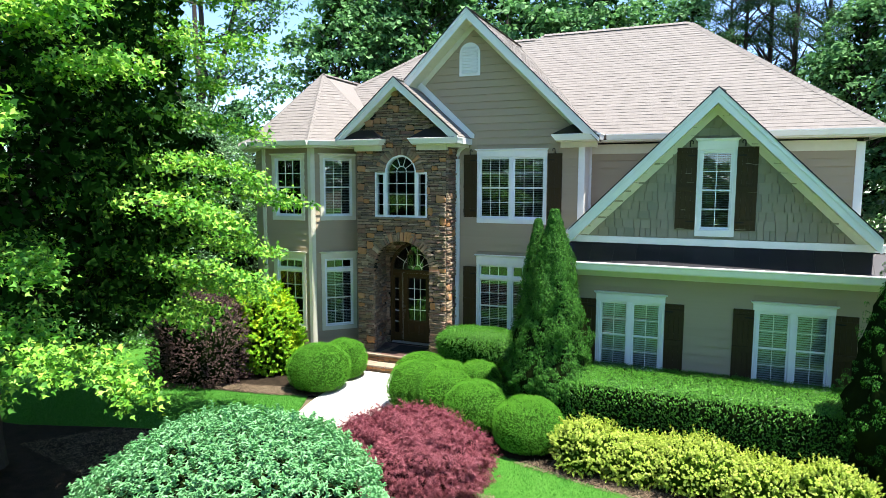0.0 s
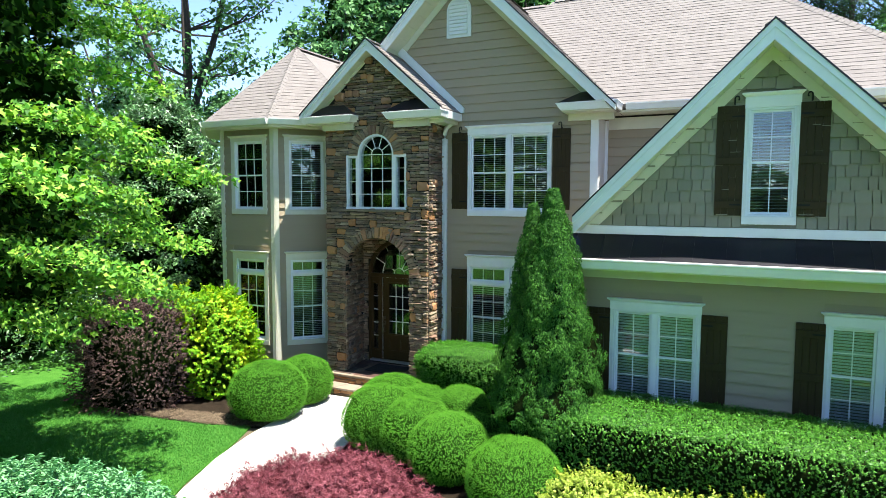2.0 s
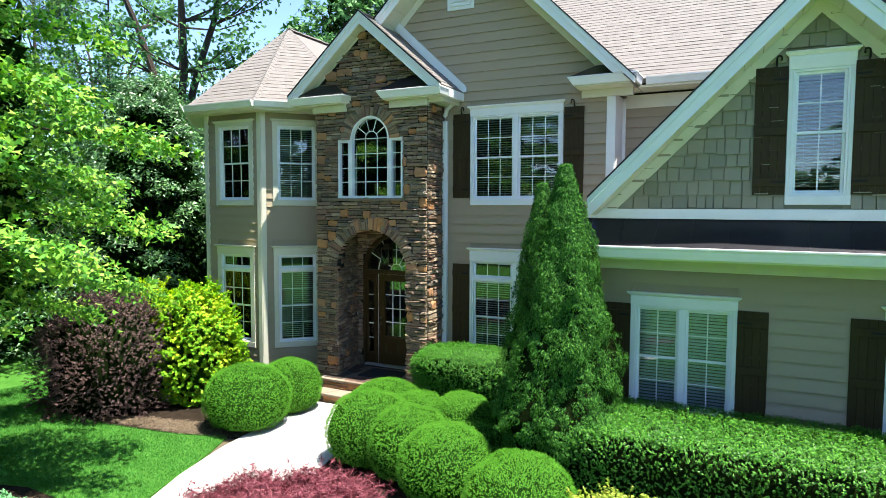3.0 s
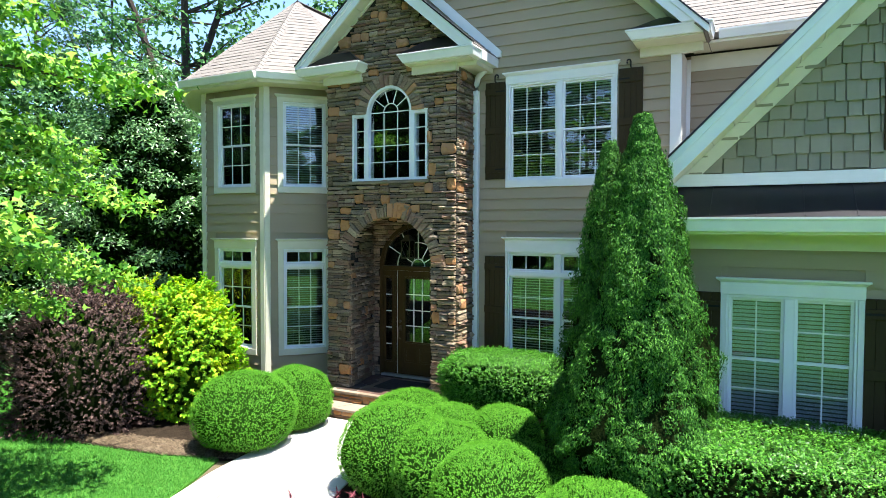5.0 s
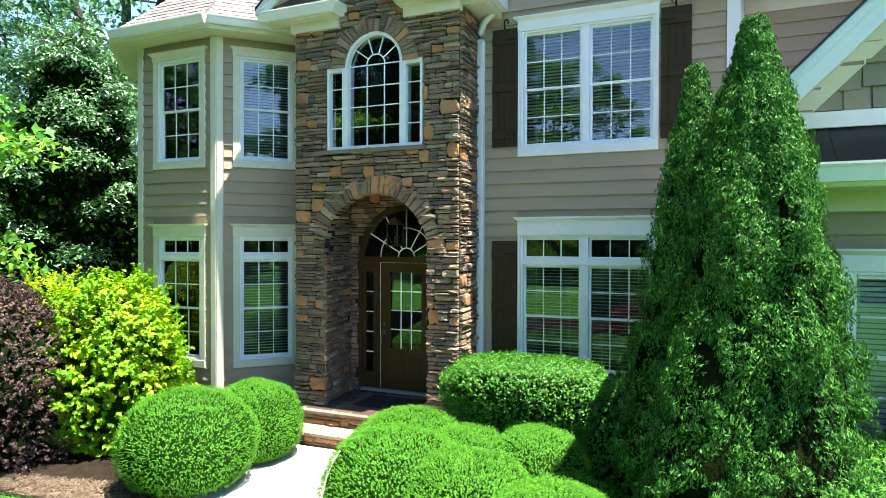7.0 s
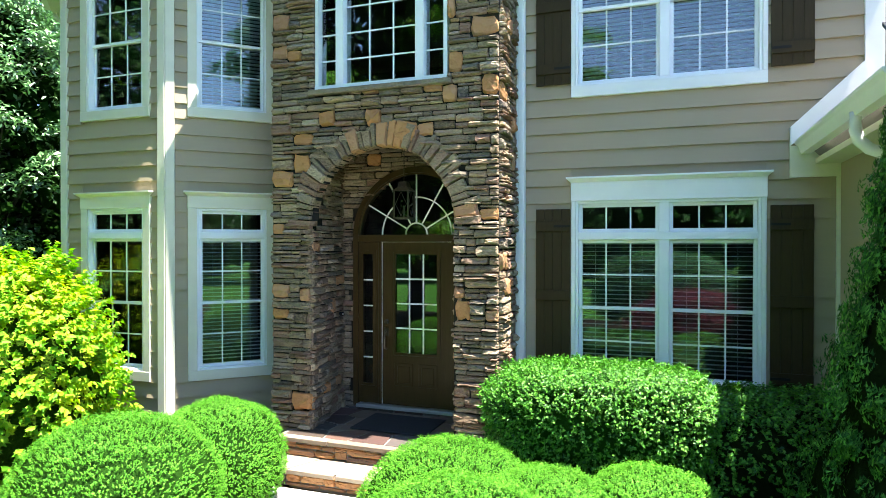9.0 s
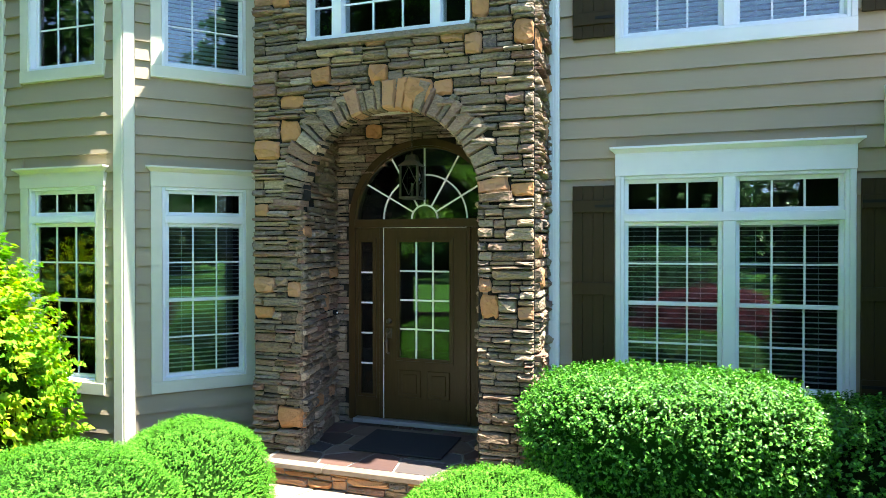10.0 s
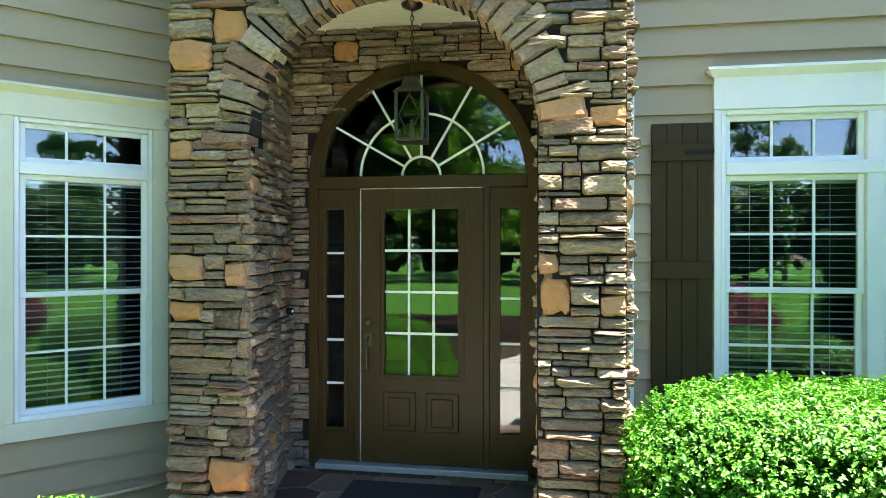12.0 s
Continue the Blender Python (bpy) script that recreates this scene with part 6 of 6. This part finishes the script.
def tree(name, label, x, y, height, spread, base, seed, mat, leaves, size, shape="oval", trunk=0.22, clumps=60, category="tree", droop=0.0, aspect=0.6, z0=0.0, fill=0.55, heart=0.0, flat=0.55, inner=6000):
    """A tapered trunk, limbs to clumps of leaves on an uneven crown."""
    rng = np.random.default_rng(seed)
    rnd = random.Random(seed)
    t = thing(name, label, category)
    tr = Build()
    path, rad = [], []
    lean = (rnd.uniform(-0.3, 0.3), rnd.uniform(-0.3, 0.3))
    for k in range(7):
        f = k / 6
        path.append((x + lean[0] * f * f, y + lean[1] * f * f, z0 - 0.1 + height * 0.9 * f))
        rad.append(trunk * (1 - 0.88 * f) * (1.25 if k == 0 else 1))
    tr.tube(path, rad, 9)
    part("trunk", tr, BARK, t)
    limbs = Build()
    pts, nrm = [], []
    per = leaves // clumps
    for c in range(clumps):
        f = rnd.uniform(0.0, 1.0)
        zz = z0 + base + (height - base) * f
        prof = math.sin(math.pi * min(1, 0.16 + 0.84 * f) ** 0.8) ** 0.6 if f < 0.98 else 0.25
        a = rnd.uniform(0, 2 * math.pi)
        rr = spread * prof * (fill + (1 - fill) * rnd.random() ** 0.4) * rnd.uniform(0.82, 1.08)
        cx, cy = x + rr * math.cos(a), y + rr * math.sin(a)
        cs = spread * rnd.uniform(0.16, 0.30)
        zz -= droop * (rr / spread) ** 2
        if c % 2 == 0:
            h0 = max(z0 + base * 0.8, zz - rr * 0.7)
            limbs.tube([(x, y, h0), (x + rr * 0.5 * math.cos(a), y + rr * 0.5 * math.sin(a), h0 + (zz - h0) * 0.6), (cx, cy, zz)], [trunk * 0.3 * (1 - 0.6 * f), trunk * 0.17 * (1 - 0.5 * f), 0.012], 5)
        q = rng.normal(0, 1, (per, 3))
        q /= np.linalg.norm(q, axis=1, keepdims=True)
        q *= rng.random((per, 1)) ** 0.4
        if heart:
            q[:, 2] = np.abs(q[:, 2]) - 0.25 - 0.8 * (q[:, 0] ** 2 + q[:, 1] ** 2)
        out = np.array([math.cos(a) * 0.5, math.sin(a) * 0.5, 0.0])
        pts.append(np.array([cx, cy, zz]) + q * np.array([cs, cs, cs * flat]))
        nrm.append(q * 0.6 + np.array([0, 0, 0.9]) + out * 0.5)
    part("branching", limbs, BARK, t)
    # near-black leaves: the crown's inner shade is put into their colour
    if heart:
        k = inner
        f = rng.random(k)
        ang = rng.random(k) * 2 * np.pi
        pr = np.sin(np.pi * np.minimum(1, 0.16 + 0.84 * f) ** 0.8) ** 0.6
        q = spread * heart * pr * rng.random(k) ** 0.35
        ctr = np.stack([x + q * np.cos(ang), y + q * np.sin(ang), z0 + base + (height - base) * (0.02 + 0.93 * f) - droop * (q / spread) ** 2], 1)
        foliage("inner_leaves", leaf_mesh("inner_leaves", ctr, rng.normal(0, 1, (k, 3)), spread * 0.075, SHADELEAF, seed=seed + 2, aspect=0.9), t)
    foliage("crown", leaf_mesh("crown", np.concatenate(pts), np.concatenate(nrm), size, mat, shape, aspect, seed=seed + 1, spread=0.45), t)
    return t


# the large maple by the lawn
def bough_tree(name, label, x, y, height, spread, base, seed, mat, boughs, twigs, per, size):
    """A broad shade tree: tapered trunk, layered boughs that rise and droop, twigs with lobed leaves, near-black leaves
    inside as painted shade.
    """
    rng, rnd = np.random.default_rng(seed), random.Random(seed)
    t = thing(name, label, "tree")
    part("trunk", Build().tube([(x, y, -0.1), (x + 0.05, y, 1.2), (x, y + 0.08, height * 0.45), (x + 0.1, y, height * 0.95)], [0.34, 0.26, 0.17, 0.03], 10), BARK, t)
    wood, starts, ways = Build(), [], []
    for k in range(boughs):
        f = ((k + rnd.random()) / boughs) ** 1.35
        prof = min(1.0, 0.9 + 0.6 * f) * (1 - max(0.0, f - 0.6) / 0.44) ** 0.5
        a = k * 2.4 + rnd.uniform(-0.25, 0.25)
        ln = spread * prof * rnd.uniform(0.78, 1.06)
        z = base + (height - base) * f
        rise = ln * (0.05 + 0.35 * f)
        droop = 0.9 * (1 - f)
        out = np.array([math.cos(a), math.sin(a), 0.0])
        side = np.array([-out[1], out[0], 0.0])

        def at_s(q):
            return np.array([x, y, z - rise * 0.4]) + out * ln * q + np.array([0, 0, rise * q ** 0.8 - droop * q ** 3 * ln / spread])
        line = [tuple(at_s(q)) for q in (0.02, 0.35, 0.65, 0.95)]
        wood.tube(line, [0.075 * (1 - 0.5 * f), 0.05 * (1 - 0.5 * f), 0.028, 0.008], 6)
        count = int(twigs * (1.0 + 0.3 * math.cos(a)))      # thicker on the sunny side
        for q in range(count):
            g = 0.38 + 0.62 * (q + rnd.random()) / count
            sd = -1 if q % 2 else 1
            turn = rnd.uniform(0.3, 1.2) * (1.15 - g * 0.6)
            way = out * math.cos(turn) + side * sd * math.sin(turn) + np.array([0, 0, rnd.uniform(-0.12, 0.3)])
            tl = rnd.uniform(0.4, 0.85) * (0.45 + 0.75 * math.sin(math.pi * min(1.0, g * 0.85)))
            starts.append(at_s(g))
            ways.append(way * tl)
    part("branching", wood, BARK, t)
    starts, ways = np.array(starts), np.array(ways)
    n = len(starts)
    rep = np.repeat(np.arange(n), per)
    g = rng.random(n * per) ** 0.75
    ctr = starts[rep] + ways[rep] * g[:, None] + rng.normal(0, 1, (n * per, 3)) * np.array([0.1, 0.1, 0.075]) - np.array([0, 0, 0.18]) * (g ** 2)[:, None]
    face = np.tile([0.25, -0.1, 0.7], (n * per, 1)) + rng.normal(0, 0.55, (n * per, 3))
    tips = ways[rep] / np.linalg.norm(ways[rep], axis=1, keepdims=True) + rng.normal(0, 0.6, (n * per, 3)) - np.array([0, 0, 0.35])
    foliage("crown", leaf_mesh("crown", ctr, face, size, mat, "maple", 0.62, curl=0.2, seed=seed + 1, spread=0.2, dirs=tips), t)
    # leaf fill in SHADELEAF, coloured near black to stand in for crown shade
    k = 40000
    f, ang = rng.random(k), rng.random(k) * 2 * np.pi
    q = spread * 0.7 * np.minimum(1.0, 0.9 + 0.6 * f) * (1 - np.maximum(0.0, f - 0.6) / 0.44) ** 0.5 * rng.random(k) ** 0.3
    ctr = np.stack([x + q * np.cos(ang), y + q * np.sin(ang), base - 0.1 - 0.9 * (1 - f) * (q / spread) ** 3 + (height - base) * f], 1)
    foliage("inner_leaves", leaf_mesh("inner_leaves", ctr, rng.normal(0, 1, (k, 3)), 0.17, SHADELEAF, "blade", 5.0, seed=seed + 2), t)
    return t


bough_tree("maple_tree", "large maple with dense bright green lobed leaves over the lawn", -4.0, -8.5, 13.2, 5.05, 2.8, 200, MAPLELEAF, 116, 28, 44, 0.084)
# broad-leaved evergreens beside the bay
tree("magnolia_tree", "dark glossy evergreen tree close beside the bay", -9.4, 2.3, 7.9, 2.7, 0.2, 210, DARKLEAF, 32000, 0.11, trunk=0.14, clumps=150, aspect=0.45, heart=0.6)
tree("magnolia_tree", "dark glossy evergreen tree beyond the lawn", -11.0, -1.5, 6.2, 2.8, 0.1, 211, DARKLEAF, 20000, 0.12, trunk=0.14, clumps=140, aspect=0.45, heart=0.6)
tree("magnolia_tree", "broad-leaved evergreen with sunlit top behind the house corner", 13.7, 4.6, 9.4, 2.4, 0.6, 212, DARKLEAF, 14000, 0.17, trunk=0.14, clumps=90, aspect=0.45, heart=0.6)

# the wood behind and round the house
def limb_tree(name, label, height, seed, leaves, size):
    """A tall hardwood at the origin: forked leaders, bare boughs that show against the sky, leaf clumps along their ends."""
    rng, rnd = np.random.default_rng(seed), random.Random(seed)
    t = thing(name, label, "tree")
    fork = height * 0.3
    part("trunk", Build().tube([(0, 0, -0.1), (0.1, 0, fork * 0.5), (0.05, 0.05, fork)], [0.34, 0.27, 0.23], 9), BARK, t)
    boughs, ends = Build(), []
    for k in range(4):
        a = k * 1.65 + rnd.uniform(-0.3, 0.3)
        tip = rnd.uniform(0.8, 1.0) * height
        lean = rnd.uniform(0.12, 0.26) * height
        line = []
        for i in range(8):
            f = i / 7
            line.append(Vector((0.05 + lean * math.cos(a) * f ** 1.3 + rnd.uniform(-0.15, 0.15), 0.05 + lean * math.sin(a) * f ** 1.3 + rnd.uniform(-0.15, 0.15), fork - 0.2 + (tip - fork) * f)))
        boughs.tube(line, [0.19 * (1 - 0.9 * i / 7) + 0.012 for i in range(8)], 7)
        for i in range(1, 8):
            for _ in range(3):
                b = a + rnd.uniform(-2.0, 2.0)
                ln = rnd.uniform(0.10, 0.19) * height * (1.15 - 0.09 * i)
                p = line[i]
                q = p + Vector((math.cos(b), math.sin(b), rnd.uniform(0.15, 0.7))) * ln
                m = (p + q) / 2 + Vector((0, 0, -0.1 * ln))
                boughs.tube([p, m, q], [0.055, 0.035, 0.01], 5)
                ends += [(m + (q - m) * g, 0.085 * height * rnd.uniform(0.3, 0.62)) for g in (0.25, 0.65, 1.0)]
    part("branching", boughs, BARK, t)
    per = leaves // len(ends)
    pts, nrm = [], []
    for p, r in ends:
        q = rng.normal(0, 1, (per, 3))
        q /= np.linalg.norm(q, axis=1, keepdims=True)
        q *= rng.random((per, 1)) ** 0.4
        pts.append(np.array(p[:]) + q * np.array([r, r, r * 0.7]))
        nrm.append(q * 0.7 + np.array([0, 0, 0.7]))
    foliage("crown", leaf_mesh("crown", np.concatenate(pts), np.concatenate(nrm), size, WOODLEAF, "oval", 0.7, seed=seed + 1, spread=0.5), t)
    return t


kinds = [tree("woodland_tree", "tall woodland tree in full green leaf behind the house", 0, 0, 21, 5.0, 5.0, 220 + i, WOODLEAF, 11000, 0.34, "blade", trunk=0.32, clumps=140, aspect=5.0, heart=0.5, inner=900) for i in range(3)]
airy = limb_tree("airy_tree", "tall woodland hardwood with dark forked boughs and sky between", 21, 226, 9000, 0.24)
pine = tree("pine_tree", "tall pine with bare trunk and a tufted crown", 0, 0, 23, 3.2, 9.0, 230, NEEDLE, 12000, 0.36, "blade", trunk=0.3, clumps=70, aspect=0.8)
thin = tree("woodland_tree", "woodland tree across the front lawn", 0, 0, 21, 5.0, 5.0, 224, WOODLEAF, 3000, 0.65, "blade", trunk=0.32, clumps=70, aspect=5.0, heart=0.5, inner=500)
spots = []
rnd = random.Random(77)
# seen over and beside the house: bearing, distance, size and kind as from the lawn
for bearing, dist, sc, kind in ((-34, 33, 0.78, 1), (-30, 37, 1.0, 2), (-26, 34, 0.95, 0), (-22, 38, 1.0, 1), (-18, 35, 0.95, 2), (-13.5, 37, 0.9, 0), (-9, 34, 0.82, 1), (-5, 36, 0.8, 2), (-1, 35, 0.74, 0),
                                (3.4, 34, 0.85, 4), (5.4, 36, 0.95, 4), (7.4, 33, 0.9, 4), (9.6, 36, 0.95, 4), (2.2, 40, 0.9, 4), (12.5, 30, 0.62, 1), (16, 34, 0.8, 2), (4.0, 44, 0.6, 0), (7.5, 45, 0.6, 2), (10.5, 44, 0.66, 0), (20, 30, 0.8, 0), (25, 27, 0.85, 1),
                                (-47.5, 29, 0.95, 3), (-53.5, 48, 0.9, 3), (-58, 46, 0.9, 4), (-44, 27, 0.42, 0), (-48, 30, 0.46, 1), (-52, 29, 0.44, 2), (-56, 31, 0.46, 0), (-60, 28, 0.5, 1), (-64, 30, 0.6, 2), (-69, 26, 0.8, 0), (-75, 28, 0.9, 1), (-82, 25, 0.95, 2), (-90, 26, 1.0, 5), (-100, 27, 0.9, 5)):
    a = radians(bearing)
    spots.append((7 + dist * math.sin(a), -12 + dist * math.cos(a), sc, kind))
for i in range(18):
    px = -42 + 84 * i / 17 + rnd.uniform(-1.5, 1.5)
    spots.append((px, -37 + rnd.uniform(-5, 3), rnd.uniform(0.7, 1.0) if px < 2 else rnd.uniform(0.42, 0.56), 5))
for i in range(5):
    spots.append((30 + rnd.uniform(-3, 3), -22 + 8 * i, rnd.uniform(0.7, 1.0), 5))
first = {}
for px, py, sc, kind in spots:
    src = (kinds + [airy, pine, thin])[kind]
    m = Matrix.LocRotScale((px, py, -0.05), Euler((0, 0, rnd.uniform(0, 6.28))), None) @ Matrix.Diagonal((sc, sc, sc, 1))
    if src.name not in first:
        first[src.name] = True
        src.matrix_world = m
    else:
        c = copy_thing(src, Matrix.Identity(4))
        c.matrix_basis = m
# undergrowth at the edge of the wood and across the front lawn
for i in range(26):
    if i < 14:
        a = radians(-5 + 195 * i / 13.0)
        px, py = 1.5 + 18.5 * math.cos(a), 5 + 17 * math.sin(a)
    else:
        px, py = -38 + 76 * (i - 14) / 11.0, -30 - 2.5 * (i % 2)
    shrub("understory_shrub", "dark green undergrowth at the edge of the wood", px, py, 3.2 if i < 14 else 4.4, 2.2, 0, 2.6 + 1.0 * (i % 3) + (0 if i < 14 else 3.0), DARKLEAF if i % 2 else WOODLEAF, 2200, 0.3 if i < 14 else 0.42, 300 + i, "undergrowth", wob=0.2, depth=0.7, core=0.8, flop=0.5, per=6, twig=0.3)

for i, (px, py, top) in enumerate(((-10.5, 4.0, 4.6), (-13.5, 3.0, 5.4), (-11.5, 8.0, 6.0), (-16.5, 6.5, 6.0))):
    shrub("understory_shrub", "dark green undergrowth beside the house", px, py, 2.2, 2.0, 0, top, DARKLEAF, 7000, 0.16, 340 + i, "undergrowth", wob=0.2, depth=0.6, core=0.8, flop=0.5, per=6, twig=0.25)

# ---- grass ----


def grass(name, outline, count, seed, label):
    """Short mown blades scattered over a lawn."""
    rng = np.random.default_rng(seed)
    o = np.array(outline)
    lo, hi = o.min(0), o.max(0)
    p = rng.uniform(lo, hi, (count * 3, 2))
    inside = np.zeros(len(p), bool)
    for (x0, y0), (x1, y1) in zip(outline, outline[1:] + outline[:1]):
        c = (y0 > p[:, 1]) != (y1 > p[:, 1])
        inside ^= c & (p[:, 0] < (x1 - x0) * (p[:, 1] - y0) / (y1 - y0 + 1e-12) + x0)
    p = p[inside][:count]
    n = len(p)
    ctr = np.column_stack([p, np.full(n, 0.018)])
    a = rng.random(n) * 6.283
    nrm = np.column_stack([np.cos(a), np.sin(a), np.full(n, 0.25)])
    dirs = np.tile([0, 0, 1.0], (n, 1)) + rng.normal(0, 0.35, (n, 3))
    ob = new(name, leaf_mesh(name, ctr, nrm, 0.055, BLADE, "blade", 0.9, seed=seed, spread=0.1, dirs=dirs))
    return tagged(ob, label, "grass", kind="stuff")


grass("grass", [(x, y) for x, y in LAWN_LEFT if x > -10.5], 90000, 400, "short mown grass blades of the lawn")
grass("grass", [(x, y) for x, y in LAWN_RIGHT if x < 12], 60000, 401, "short mown grass blades of the lawn")


def straw(name, outline, count, seed, label):
    """Loose dry needles and chips lying on a bed."""
    rng = np.random.default_rng(seed)
    o = np.array(outline)
    p = rng.uniform(o.min(0), o.max(0), (count * 4, 2))
    inside = np.zeros(len(p), bool)
    for (x0, y0), (x1, y1) in zip(outline, outline[1:] + outline[:1]):
        c = (y0 > p[:, 1]) != (y1 > p[:, 1])
        inside ^= c & (p[:, 0] < (x1 - x0) * (p[:, 1] - y0) / (y1 - y0 + 1e-12) + x0)
    p = p[inside][:count]
    n = len(p)
    ctr = np.column_stack([p, 0.02 + 0.03 * rng.random(n) ** 2])
    nrm = np.column_stack([rng.normal(0, 0.15, n), rng.normal(0, 0.15, n), np.ones(n)])
    dirs = np.column_stack([rng.normal(0, 1, n), rng.normal(0, 1, n), rng.normal(0, 0.12, n)])
    ob = new(name, leaf_mesh(name, ctr, nrm, 0.11, STRAW, "blade", 0.5, seed=seed, spread=0.1, dirs=dirs))
    return tagged(ob, label, "mulch", kind="stuff")


straw("pine_straw", [(-3.7, -3.5), (-1.9, -3.3), (-0.75, -2.95), (-0.75, -2.5), (-1.8, -2.7), (-3.5, -3.1)], 4500, 410, "scattered dry pine straw and chips on the bed")
straw("pine_straw", [(2.3, -5.9), (4.7, -5.9), (5.0, -7.4), (3.9, -8.0), (2.4, -7.6)], 6000, 411, "scattered dry pine straw under the red maple")
straw("pine_straw", [(-3.5, -6.25), (-0.9, -5.85), (0.1, -5.95), (1.1, -7.4), (-1.5, -8.2), (-4.5, -7.6)], 9000, 412, "scattered pine straw under the large maple")
straw("pine_straw", [(4.6, -4.6), (6.2, -5.0), (8.5, -5.4), (8.5, -4.6), (5.2, -4.2)], 4000, 413, "scattered chips before the yellow shrubs")
